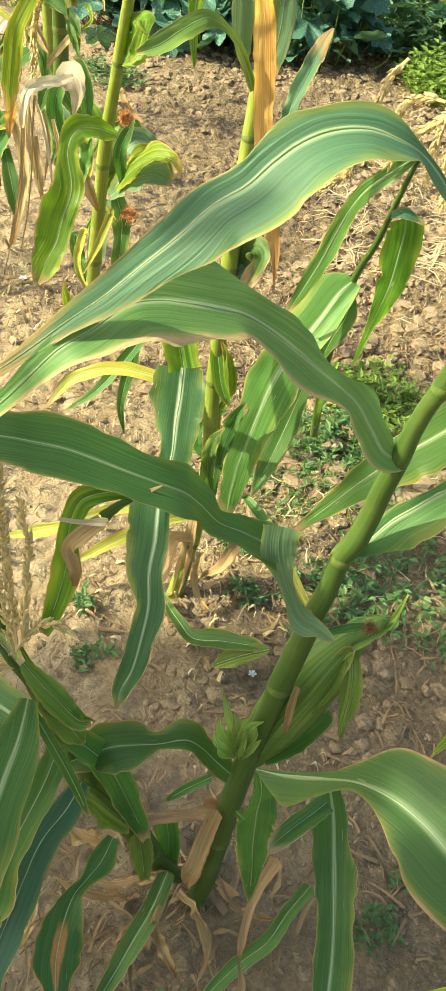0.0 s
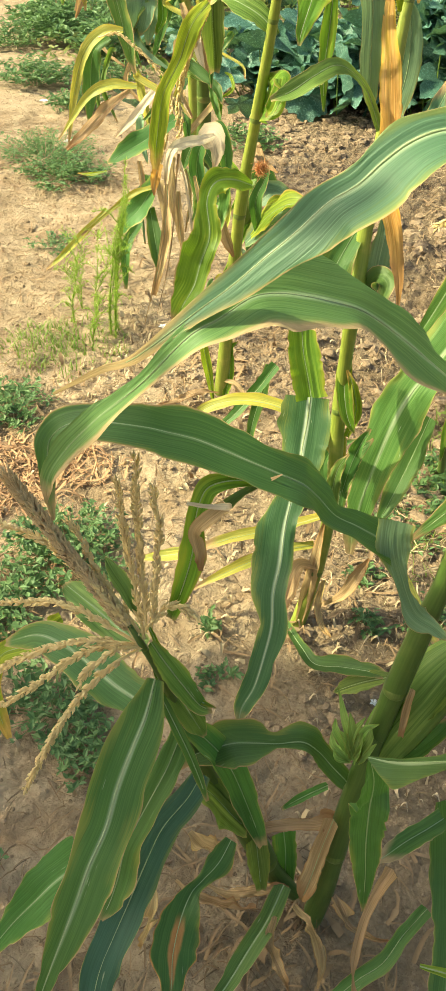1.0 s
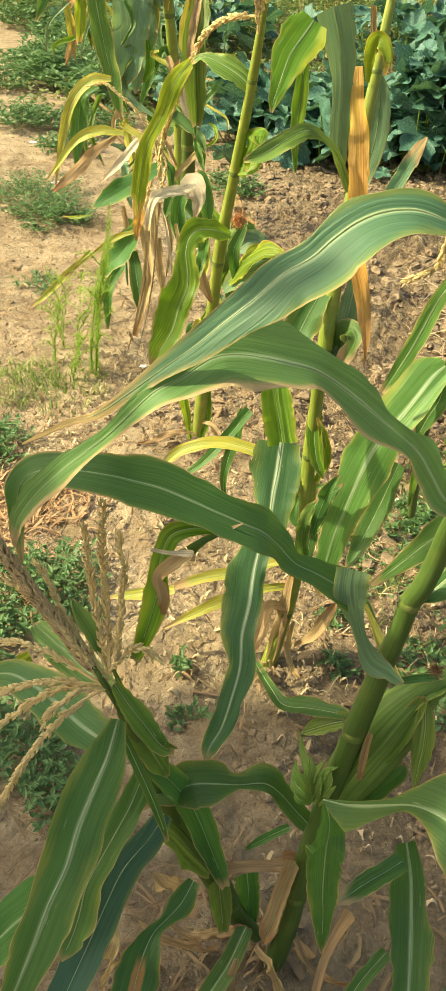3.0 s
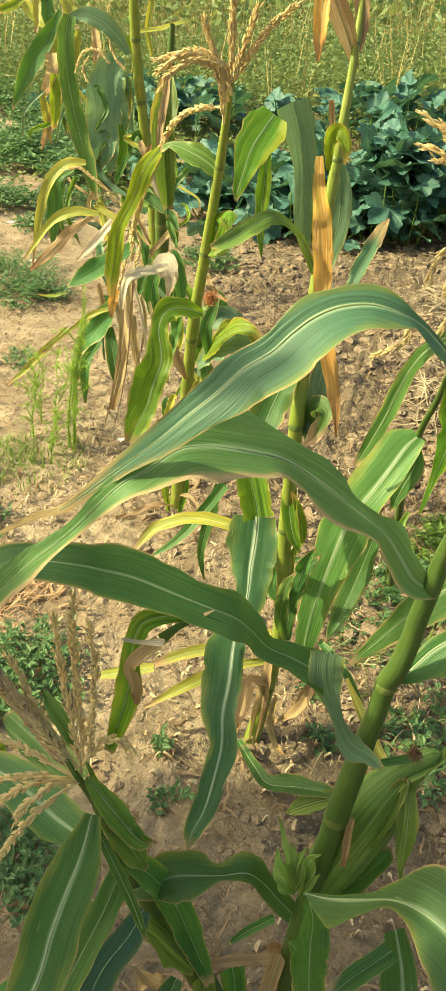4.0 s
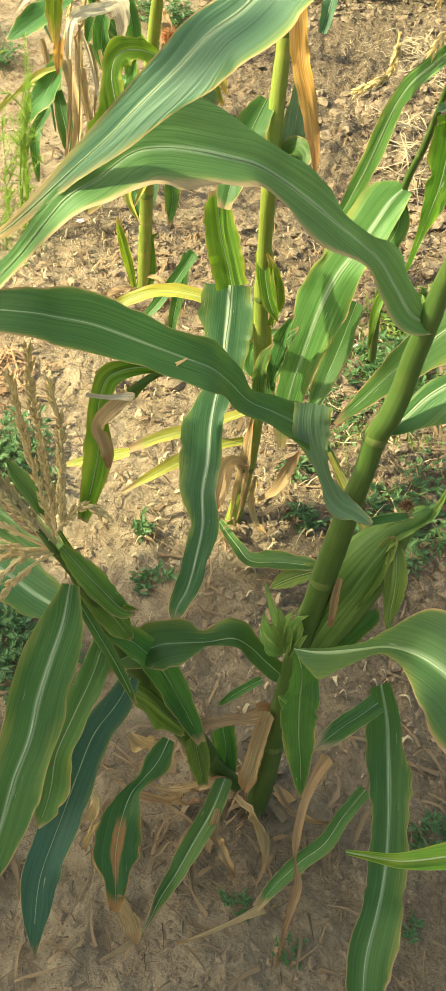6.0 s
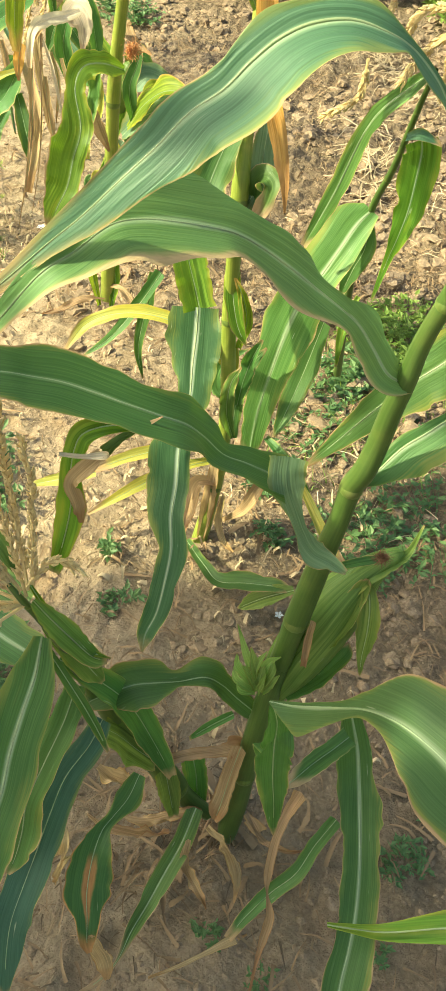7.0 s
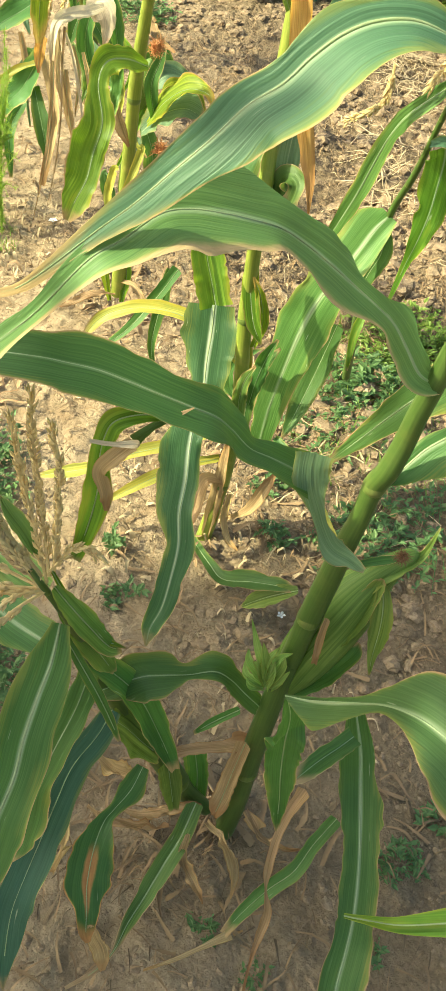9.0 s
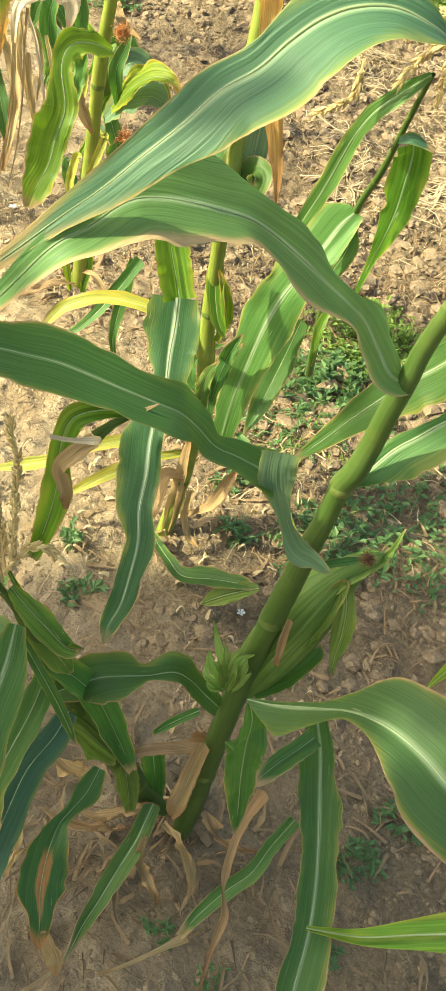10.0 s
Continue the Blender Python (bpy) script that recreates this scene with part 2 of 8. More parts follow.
def stalk_material(name, low, high, spot):
    n = Nodes(name)
    metric = n.node("ShaderNodeUVMap", 0, (("uv_map", "metric"),))
    chance = n.node("ShaderNodeObjectInfo", 5)
    place = n.shifted(metric, n.node("ShaderNodeCombineXYZ", 0, X=n.math("MULTIPLY", chance, 5.0), Y=n.math("MULTIPLY", chance, 17.0)))
    lines = n.noise(n.scaled(place, (1.0, 0.03, 1.0)), 420.0, 3.0)
    cloud = n.noise(place, 18.0, 4.0, 0.6)
    body = n.mix(n.ramp(lines, 0.15, 0.95), low, high)
    body = n.mix(n.math("MULTIPLY", n.ramp(cloud, 0.5, 0.75), 0.55), body, spot)
    skin = n.node("ShaderNodeBsdfPrincipled", 0, Base_Color=body, Roughness=0.42, Normal=n.bump(lines, 0.2, 0.0006))
    return n.done(skin)


M_STALK = stalk_material("green_stalk", (0.050, 0.098, 0.018), (0.092, 0.150, 0.032), (0.125, 0.160, 0.036))
M_STALK_Y = stalk_material("yellow_green_stalk", (0.16, 0.22, 0.03), (0.30, 0.34, 0.06), (0.40, 0.36, 0.10))
M_NODE = stalk_material("stalk_node", (0.085, 0.135, 0.025), (0.15, 0.20, 0.05), (0.16, 0.15, 0.06))


def plain_organic(name, a, b, scale, rough=0.8, thin=0.0, third=None):
    n = Nodes(name)
    where = n.node("ShaderNodeNewGeometry", 0)
    island = n.node("ShaderNodeNewGeometry", 8)
    body = n.mix(n.noise(where, scale, 3.0), a, b)
    body = n.mix(n.math("MULTIPLY", island, 0.7), body, third or b)
    skin = n.node("ShaderNodeBsdfPrincipled", 0, Base_Color=body, Roughness=rough)
    if not thin:
        return n.done(skin)
    glow = n.node("ShaderNodeBsdfTranslucent", 0, Color=body)
    return n.done(n.node("ShaderNodeMixShader", 0, Fac=thin, i1=skin, i2=glow))


M_TASSEL = plain_organic("dry_tassel", (0.62, 0.47, 0.21), (0.86, 0.71, 0.39), 300.0, 0.75, 0.3, (0.74, 0.59, 0.30))
M_TASSEL_DARK = plain_organic("brown_tassel", (0.56, 0.41, 0.22), (0.78, 0.62, 0.37), 300.0, 0.8, 0.25, (0.54, 0.39, 0.21))
M_SILK = plain_organic("orange_silk", (0.38, 0.15, 0.06), (0.55, 0.26, 0.10), 200.0, 0.7, 0.2)
M_SILK_DARK = plain_organic("brown_silk", (0.10, 0.05, 0.025), (0.22, 0.11, 0.05), 200.0, 0.8)
M_ROOT = plain_organic("root", (0.16, 0.10, 0.06), (0.34, 0.24, 0.14), 90.0, 0.85)
M_STRAW = plain_organic("straw", (0.15, 0.095, 0.05), (0.40, 0.27, 0.15), 40.0, 0.85, 0.1, (0.26, 0.165, 0.09))
M_REDSTRAW = plain_organic("reddish_straw", (0.30, 0.16, 0.08), (0.54, 0.34, 0.19), 40.0, 0.85, 0.1, (0.42, 0.25, 0.13))
M_PALESTRAW = plain_organic("pale_straw", (0.36, 0.27, 0.16), (0.60, 0.48, 0.31), 40.0, 0.85, 0.1, (0.48, 0.37, 0.23))
M_TWIG = plain_organic("dark_twig", (0.09, 0.06, 0.035), (0.2, 0.14, 0.08), 40.0, 0.9)
M_WEED = plain_organic("weed_leaf", (0.050, 0.135, 0.050), (0.165, 0.275, 0.10), 45.0, 0.55, 0.4, (0.17, 0.27, 0.09))
M_GRASS = plain_organic("grass_blade", (0.11, 0.21, 0.03), (0.24, 0.36, 0.06), 20.0, 0.55, 0.45, (0.26, 0.33, 0.08))
M_FEATHER, M_FAR = plain_organic("feathery_needles", (0.20, 0.36, 0.04), (0.42, 0.55, 0.10), 20.0, 0.55, 0.55, (0.34, 0.48, 0.07)), plain_organic("far_weed_leaf", (0.018, 0.075, 0.035), (0.38, 0.36, 0.08), 5.0, 0.6, 0.4, (0.13, 0.25, 0.09))
M_FARDRY = plain_organic("far_dry_stem", (0.38, 0.27, 0.11), (0.58, 0.46, 0.20), 2.0, 0.8, 0.2, (0.30, 0.27, 0.10))
M_PETAL = plain_organic("white_petal", (0.75, 0.75, 0.74), (0.82, 0.82, 0.8), 20.0, 0.6, 0.2)
M_BARK = plain_organic("bark", (0.10, 0.075, 0.05), (0.2, 0.16, 0.11), 25.0, 0.9)


def squash_material():
    n = Nodes("squash_leaf")
    where = n.node("ShaderNodeTexCoord", 3)
    chance = n.node("ShaderNodeObjectInfo", 5)
    mottle = n.noise(where, 26.0, 4.0, 0.65)
    cells = n.node("ShaderNodeTexVoronoi", 0, (("feature", "DISTANCE_TO_EDGE"),), Vector=where, Scale=34.0)
    body = n.mix(n.ramp(mottle, 0.4, 0.7), (0.036, 0.125, 0.100), (0.105, 0.255, 0.205))
    body = n.mix(n.math("MULTIPLY", n.ramp(mottle, 0.54, 0.68), 0.65), body, (0.30, 0.47, 0.40))
    body = n.mix(n.math("MULTIPLY", n.math("SUBTRACT", 1.0, n.ramp(cells, 0.0, 0.10)), 0.4), body, (0.20, 0.27, 0.17))
    body = n.mix(n.math("MULTIPLY", chance, 0.35), body, (0.06, 0.13, 0.04))
    skin = n.node("ShaderNodeBsdfPrincipled", 0, Base_Color=body, Roughness=0.5, Normal=n.bump(cells, 0.6, 0.004))
    glow = n.node("ShaderNodeBsdfTranslucent", 0, Color=n.mix(0.5, body, (0.14, 0.26, 0.04)))
    return n.done(n.node("ShaderNodeMixShader", 0, Fac=0.25, i1=skin, i2=glow))


M_SQUASH = squash_material()


def soil_material(name):
    """Dry soil: a trodden crust with soft dents along the path, loose crumbs where it was tilled."""
    n = Nodes(name)
    where = n.node("ShaderNodeNewGeometry", 0)
    big = n.noise(where, 1.6, 4.0, 0.6)
    mid = n.noise(where, 9.0, 5.0, 0.62)
    grit = n.noise(where, 85.0, 5.0, 0.7)
    loose = n.ramp(n.math("ADD", n.math("ADD", n.node("ShaderNodeSeparateXYZ", 0, i0=where), n.math("MULTIPLY_ADD", n.node("ShaderNodeSeparateXYZ", 1, i0=where), 0.25, -0.42)), n.math("MULTIPLY", n.math("SUBTRACT", mid, 0.5), 1.2)), -0.4, 0.55)
    lumps = n.node("ShaderNodeTexVoronoi", 0, Vector=where, Scale=38.0)
    body = n.mix(n.ramp(mid, 0.3, 0.7), (0.235, 0.17, 0.106), (0.425, 0.325, 0.215))
    body = n.mix(n.math("MULTIPLY", n.ramp(big, 0.42, 0.68), 0.5), body, (0.45, 0.34, 0.235))
    body = n.mix(n.math("MULTIPLY", n.ramp(grit, 0.54, 0.70), n.math("MULTIPLY_ADD", loose, 0.30, 0.42)), body, (0.13, 0.088, 0.052))
    crumb = n.node("ShaderNodeTexVoronoi", 0, Vector=n.shifted(where, n.scaled(n.noise(where, 30.0, 2.0, 0.5, 1), (0.02, 0.02, 0.02))), Scale=110.0)
    body = n.mix(n.math("MULTIPLY", n.ramp(crumb, 0.42, 0.75), n.math("MULTIPLY_ADD", loose, 0.35, 0.12)), body, (0.12, 0.08, 0.05))
    body = n.mix(n.math("MULTIPLY", n.ramp(crumb, 0.22, 0.08), 0.25), body, (0.52, 0.41, 0.30))
    stain = n.noise(where, 4.2, 3.0, 0.6)
    body = n.mix(n.math("MULTIPLY", n.ramp(stain, 0.54, 0.68), 0.45), body, (0.25, 0.165, 0.10))
    lift = n.math("ADD", n.math("MULTIPLY", grit, n.math("MULTIPLY_ADD", loose, 0.35, 0.34)), n.math("ADD", n.math("MULTIPLY", mid, 1.0), n.math("MULTIPLY", lumps, n.math("MULTIPLY_ADD", loose, -0.45, -0.15))))
    body = n.mix(n.math("MULTIPLY", loose, 0.62), body, (0.165, 0.122, 0.080))
    return n.done(n.node("ShaderNodeBsdfPrincipled", 0, Base_Color=body, Roughness=0.95, Specular_IOR_Level=0.15, Normal=n.bump(lift, 1.0, 0.024)))


def clod_material():
    n = Nodes("dry_clod")
    where = n.node("ShaderNodeNewGeometry", 0)
    island = n.node("ShaderNodeNewGeometry", 8)
    grit = n.noise(where, 160.0, 4.0, 0.7)
    body = n.mix(n.ramp(grit, 0.3, 0.7), (0.19, 0.135, 0.088), (0.34, 0.255, 0.17))
    body = n.mix(n.math("MULTIPLY", island, 0.45), body, (0.24, 0.17, 0.11))
    return n.done(n.node("ShaderNodeBsdfPrincipled", 0, Base_Color=body, Roughness=0.95, Specular_IOR_Level=0.15, Normal=n.bump(grit, 0.6, 0.004)))


M_CLOD = clod_material()
M_SOIL = soil_material("dry_soil")


# ---- builders ----
def spline(rows, per):
    """Points on a smooth line through the rows, per steps for each stretch."""
    a = np.array(rows, float)
    p = np.vstack([2 * a[0] - a[1], a, 2 * a[-1] - a[-2]])
    out = []
    for i in range(1, len(p) - 2):
        for t in np.linspace(0, 1, per, endpoint=False):
            p0, p1, p2, p3 = p[i - 1], p[i], p[i + 1], p[i + 2]
            out.append(0.5 * (2 * p1 + (p2 - p0) * t + (2 * p0 - 5 * p1 + 4 * p2 - p3) * t * t + (3 * p1 - p0 - 3 * p2 + p3) * t ** 3))
    out.append(a[-1])
    return np.array(out)


def unit(v):
    return v / np.maximum(np.linalg.norm(v, axis=-1, keepdims=True), 1e-9)


def link_mesh(name, verts, faces, material, parent=None, uvs=None, label="", smooth=True):
    """One mesh object; the vertices are in the world, and become local to the parent."""
    origin = np.zeros(3)
    top = parent
    while top is not None:
        origin = origin + np.array(top.location)
        top = top.parent
    me = bpy.data.meshes.new(name)
    me.from_pydata((np.asarray(verts) - origin).tolist(), [], [tuple(int(i) for i in f) for f in faces])
    if uvs:
        loops = np.empty(len(me.loops), np.int32)
        me.loops.foreach_get("vertex_index", loops)
        for key, values in uvs.items():
            layer = me.uv_layers.new(name=key)
            layer.data.foreach_set("uv", np.asarray(values, np.float32)[loops].ravel())
    if smooth:
        me.polygons.foreach_set("use_smooth", np.ones(len(me.polygons), bool))
    me.materials.append(material)
    me.update()
    ob = new(name, me)
    ob.parent = parent
    if label:
        tagged(ob, label)
    return ob


def grid_faces(rows, cols, wrap=False):
    i, j = np.meshgrid(np.arange(rows - 1), np.arange(cols if wrap else cols - 1), indexing="ij")
    k = (j + 1) % cols
    return np.stack([i * cols + j, i * cols + k, (i + 1) * cols + k, (i + 1) * cols + j], -1).reshape(-1, 4)


def plant(x, y, label, kind_name="maize_plant", category="maize plant", group="maize plants in the field"):
    ob = new(kind_name)
    ob.location = (x, y, 0)
    ob.empty_display_size = 0.05
    return tagged(ob, label, category, group)


def tube(line, radius, sides=10, bump=None):
    """Vertices, faces and metric coordinates of a tube along a line."""
    t = unit(np.gradient(line, axis=0))
    ref = np.array((0.0, 1.0, 0.0)) if abs(t[:, 1]).mean() < 0.8 else np.array((1.0, 0.0, 0.0))
    s = unit(np.cross(t, ref))
    b = np.cross(s, t)
    ang = np.linspace(0, 2 * np.pi, sides, endpoint=False)
    r = radius[:, None] * (1 if bump is None else bump(ang)[None, :])
    v = line[:, None] + r[..., None] * (np.cos(ang)[None, :, None] * s[:, None] + np.sin(ang)[None, :, None] * b[:, None])
    far = np.concatenate([[0], np.cumsum(np.linalg.norm(np.diff(line, axis=0), axis=1))])
    uv = np.stack([np.broadcast_to(np.abs(ang - np.pi) * radius.mean(), (len(line), sides)), np.broadcast_to(far[:, None], (len(line), sides))], -1)
    return v.reshape(-1, 3), grid_faces(len(line), sides, True), uv.reshape(-1, 2)


def stalk(owner, material, rows, nodes=()):
    """A jointed stalk: an internode for each stretch between the nodes, and a swollen ring at each node. Radii in mm."""
    a = spline(rows, 12)
    n = len(a)
    cuts = [0, *[int(c * (n - 1)) for c in nodes], n - 1]
    for lo, hi in zip(cuts, cuts[1:]):
        seg = a[lo:hi + 1]
        share = np.linspace(0, 1, len(seg))
        r = seg[:, 3] / 1000 * (0.93 + 0.10 * (1 - share) + 0.05 * (share > 0.93))
        v, f, uv = tube(seg[:, :3], r, 14, lambda q: 1 + 0.04 * np.cos(2 * q + 0.4))
        link_mesh("internode", v, f, material, owner, {"metric": uv, "share": uv})
    for c in cuts[1:-1]:
        at, way, r = a[c, :3], unit(a[c + 1, :3] - a[c - 1, :3]), a[c, 3] / 1000
        s = np.linspace(-1, 1, 7)
        line = at + s[:, None] * way * r * 0.45
        v, f, uv = tube(line, r * (1.0 + 0.08 * (1 - s * s)), 14)
        link_mesh("node_ring", v, f, M_NODE, owner, {"metric": uv, "share": uv})


LEAF_COUNT = [0]


def wander(rng, far, step, count):
    """Count smooth random lines along a length, about -1 to 1, that turn every step metres or so."""
    knots = int(far[-1] / step) + 5
    at = np.cumsum([rng.uniform(0.5, 1.5) * step for _ in range(knots)]) - step * 2
    out = []
    for _ in range(count):
        rows = spline([(a, rng.uniform(-1, 1)) for a in at], 6)
        out.append(np.interp(far, rows[:, 0], rows[:, 1]))
    return out


def leaf(owner, material, rows, face, fold=0.25, wave=0.04, waves=3.0, rib=0.7, lop=0.0, lw=(1, 1), rw=(1, 1), lf=(0, 0), rf=(0, 0), name="leaf"):
    """A blade along a smooth line. rows: x, y, z, width in mm and, if it twists, degrees, or x, y, z, both halves' widths and degrees; face: the way its
    upper side looks. fold: how far it is folded along the midrib; wave: how far the margins ripple; lop: how much fresher one margin is; lw, rw, lf, rf: each half's width and own fold."""
    LEAF_COUNT[0], rng = LEAF_COUNT[0] + 1, random.Random(LEAF_COUNT[0] + 1)
    rows = [tuple(r) if len(r) == 6 else (*r[:3], r[3] / 2, r[3] / 2, r[4] if len(r) > 4 else 0) for r in rows]
    a = spline(rows, 10)
    halves = np.maximum(a[:, 3:5], 0.4) / 1000
    line, width, twist = a[:, :3], halves.sum(1), np.radians(a[:, 5])
    t = unit(np.gradient(line, axis=0))
    f0 = np.array(face, float)
    s = np.cross(t, f0)
    for i in range(len(s)):
        if np.linalg.norm(s[i]) < 0.25 and i:
            s[i] = s[i - 1]
        elif i and s[i] @ s[i - 1] < 0:
            s[i] = -s[i]
    s = unit(s - t * (s * t).sum(1, keepdims=True))
    up = np.cross(s, t)
    far = np.concatenate([[0], np.cumsum(np.linalg.norm(np.diff(line, axis=0), axis=1))])
    share = far / far[-1]
    roll, bow = wander(rng, far, 0.10, 2)
    twist = twist + roll * wave * 1.6
    s, up = s * np.cos(twist)[:, None] - up * np.sin(twist)[:, None], up * np.cos(twist)[:, None] + s * np.sin(twist)[:, None]
    u = np.array((-1, -0.9, -0.76, -0.6, -0.42, -0.22, -0.07, 0, 0.07, 0.22, 0.42, 0.6, 0.76, 0.9, 1))
    side = np.abs(u)
    left = u[None] < 0
    step = max(0.018, far[-1] / (waves * 2.2))
    sw = wander(rng, far, step, 2)
    sm = wander(rng, far, step * 0.35, 4)
    swell = np.where(left, sw[0][:, None], sw[1][:, None])
    small = np.where(left, sm[0][:, None], sm[1][:, None])
    ragged = np.where(left, sm[2][:, None], sm[3][:, None])

    def along(values):
        return np.interp(share, np.linspace(0, 1, len(values)), values)[:, None]

    half = np.where(left, halves[:, :1] * along(lw), halves[:, 1:] * along(rw))
    nick = np.ones((len(line), len(u)))
    if width.max() > 0.03:
        for _ in range(int(far[-1] * 9)):
            at, deep, long, hand = rng.uniform(0.1, 0.95) * far[-1], rng.uniform(0.05, 0.16), rng.uniform(0.004, 0.015), rng.choice((-1, 1))
            nick = nick - deep * np.exp(-((far[:, None] - at) / long) ** 2) * (u[None] * hand > 0.85)
    crease = np.where(left, sw[1][:, None], sw[0][:, None]) * np.exp(-((side[None] - 0.5) / 0.16) ** 2)
    bend = fold + np.where(left, along(lf), along(rf)) + 0.10 * bow[:, None]
    out = u[None] * half * np.cos(bend) * (1 + side[None] ** 3 * 0.08 * ragged) * nick
    lift = side[None] ** 1.3 * half * np.sin(bend) + side[None] ** 2.2 * width[:, None] * wave * (2.7 * swell + 0.9 * small) + crease * width[:, None] * (0.012 + 0.35 * wave) + 0.0005 * np.sin(u[None] * 23 + far[:, None] * 30)
    v = line[:, None] + out[..., None] * s[:, None] + lift[..., None] * up[:, None]
    metric = np.stack([u[None] * half, np.broadcast_to(far[:, None], half.shape[:1] + u.shape)], -1)
    ratio = np.stack([np.broadcast_to((side * (1 - max(lop, 0) * (u > 0) + min(lop, 0) * (u < 0)))[None], metric.shape[:2]), np.broadcast_to(share[:, None], metric.shape[:2])], -1)
    ob = link_mesh(name, v.reshape(-1, 3), grid_faces(len(line), len(u)), material, owner, {"metric": metric.reshape(-1, 2), "share": ratio.reshape(-1, 2), "rib": np.stack([np.broadcast_to(side[None], half.shape), np.full(half.shape, min(rib, 1.3))], -1).reshape(-1, 2)})
    if material is M_DRY:
        tagged(ob, "dry tan curled " + name)
    elif material is M_PALE:
        tagged(ob, "bleached drooping dry " + name)
    elif material is M_ORANGE:
        tagged(ob, "orange dead " + name)
    elif material is M_YELLOW:
        tagged(ob, "yellowed " + name)
    if rib > 0:
        keep = slice(0, max(4, int(len(line) * 0.9)))
        l2, w2 = line[keep], (0.0005 + 0.0009 * rib * np.clip(width / max(width.max(), 1e-6), 0.3, 1) * (1 - 0.85 * share))[keep]
        s2, n2 = s[keep], up[keep]
        ring = [l2 + s2 * w2[:, None], l2 + n2 * (w2 * 0.35 + 0.0006)[:, None], l2 - s2 * w2[:, None], l2 - n2 * (w2 * 0.55 + 0.0006)[:, None]]
        rv = np.stack(ring, 1)
        link_mesh("midrib", rv.reshape(-1, 3), grid_faces(len(l2), 4, True), M_RIB, ob)
    return ob


def tassel(owner, rows, r=0.004, density=1.0, first=False):
    """One dry tassel branch: a thin axis set with overlapping spikelets."""
    LEAF_COUNT[0] += 1
    rng = np.random.default_rng(LEAF_COUNT[0])
    a = spline(rows, 10)[:, :3]
    t = unit(np.gradient(a, axis=0))
    far = np.concatenate([[0], np.cumsum(np.linalg.norm(np.diff(a, axis=0), axis=1))])
    verts, faces, _ = tube(a, np.linspace(r * 0.32, r * 0.16, len(a)), 5)
    verts, faces = [verts], [tuple(f) for f in faces]
    base = len(verts[0])
    count = int(far[-1] / 0.0032 * density * (4.6 if r > 0.0115 else 1.25))
    for i in range(count):
        d = far[-1] * (0.10 + 0.90 * (i + 0.5) / count)
        k = min(np.searchsorted(far, d), len(a) - 1)
        w = (d - far[k - 1]) / max(far[k] - far[k - 1], 1e-9)
        p, way = a[k - 1] * (1 - w) + a[k] * w, t[k]
        q = unit(np.cross(way, rng.normal(size=3)))
        slim = 1.0 if d < far[-1] * 0.9 else 0.7
        length = r * rng.uniform(1.3, 2.0) if r < 0.0115 else r * rng.uniform(0.55, 0.95)
        aim = unit(way * rng.uniform(1.4, 2.4) + q * (0.75 if r < 0.0115 else 0.95))
        fat = unit(np.cross(aim, q)) * r * (0.40 if r < 0.0115 else 0.17) * slim
        thin = unit(np.cross(fat, aim)) * r * (0.32 if r < 0.0115 else 0.14) * slim
        o = p + q * r * (0.22 if r < 0.0115 else 0.30)
        m = o + aim * length * 0.45
        verts.append(np.array([o, m + fat, m + thin, m - fat, m - thin, o + aim * length]))
        for x, y in ((1, 2), (2, 3), (3, 4), (4, 1)):
            faces += [(base, base + y, base + x), (base + 5, base + x, base + y)]
        base += 6
    return link_mesh("tassel_spike" if first else "tassel_branch", np.vstack(verts), faces, M_TASSEL_DARK if first and r > 0.0115 else M_TASSEL, owner, smooth=False)


def ear(owner, rows):
    """A husked ear: a ridged spindle."""
    a = spline(rows, 8)
    v, f, uv = tube(a[:, :3], np.maximum(a[:, 3], 0.5) / 1000, 22, lambda q: 1 + 0.05 * np.cos(9 * q) + 0.03 * np.cos(5 * q + 1))
    return link_mesh("ear", v, f, M_HUSK, owner, {"metric": uv, "share": uv * 0.2, "rib": uv * 0 + (1, 0)})


def silk(owner, at, r, material):
    """A dry tuft of silk: many fine bent threads."""
    LEAF_COUNT[0] += 1
    rng = np.random.default_rng(LEAF_COUNT[0])
    verts, faces, base = [], [], 0
    for _ in range(260):
        d = unit(rng.normal(size=3) * 0.7 + np.array((0, -0.3, 0.5)))
        e = unit(d + rng.normal(size=3) * 0.8 - np.array((0, 0, 0.5)))
        p0, p1 = np.array(at) + rng.normal(size=3) * r * 0.25, None
        p1 = p0 + d * r * rng.uniform(0.4, 0.8)
        p2 = p1 + e * r * rng.uniform(0.3, 0.7)
        w = unit(np.cross(d, rng.normal(size=3))) * r * 0.03
        verts.append(np.array([p0 - w, p0 + w, p1 + w, p1 - w, p2]))
        faces += [(base, base + 1, base + 2, base + 3), (base + 3, base + 2, base + 4)]
        base += 5
    return link_mesh("silk", np.vstack(verts), faces, material, owner, smooth=False)


def brace_roots(owner, x, y, z, count):
    for i in range(count):
        rng = random.Random(50 + i)
        q = 6.283 * i / count + rng.uniform(-0.2, 0.2)
        out = rng.uniform(0.035, 0.075)
        rows = [(x + 0.010 * math.cos(q), y + 0.010 * math.sin(q), z * rng.uniform(0.3, 0.7), 2.6), (x + out * 0.6 * math.cos(q), y + out * 0.6 * math.sin(q), z * 0.3, 2.4), (x + out * math.cos(q), y + out * math.sin(q), -0.01, 1.8)]
        a = spline(rows, 5)
        v, f, uv = tube(a[:, :3], a[:, 3] / 1000, 6)
        link_mesh("brace_root", v, f, M_ROOT, owner)


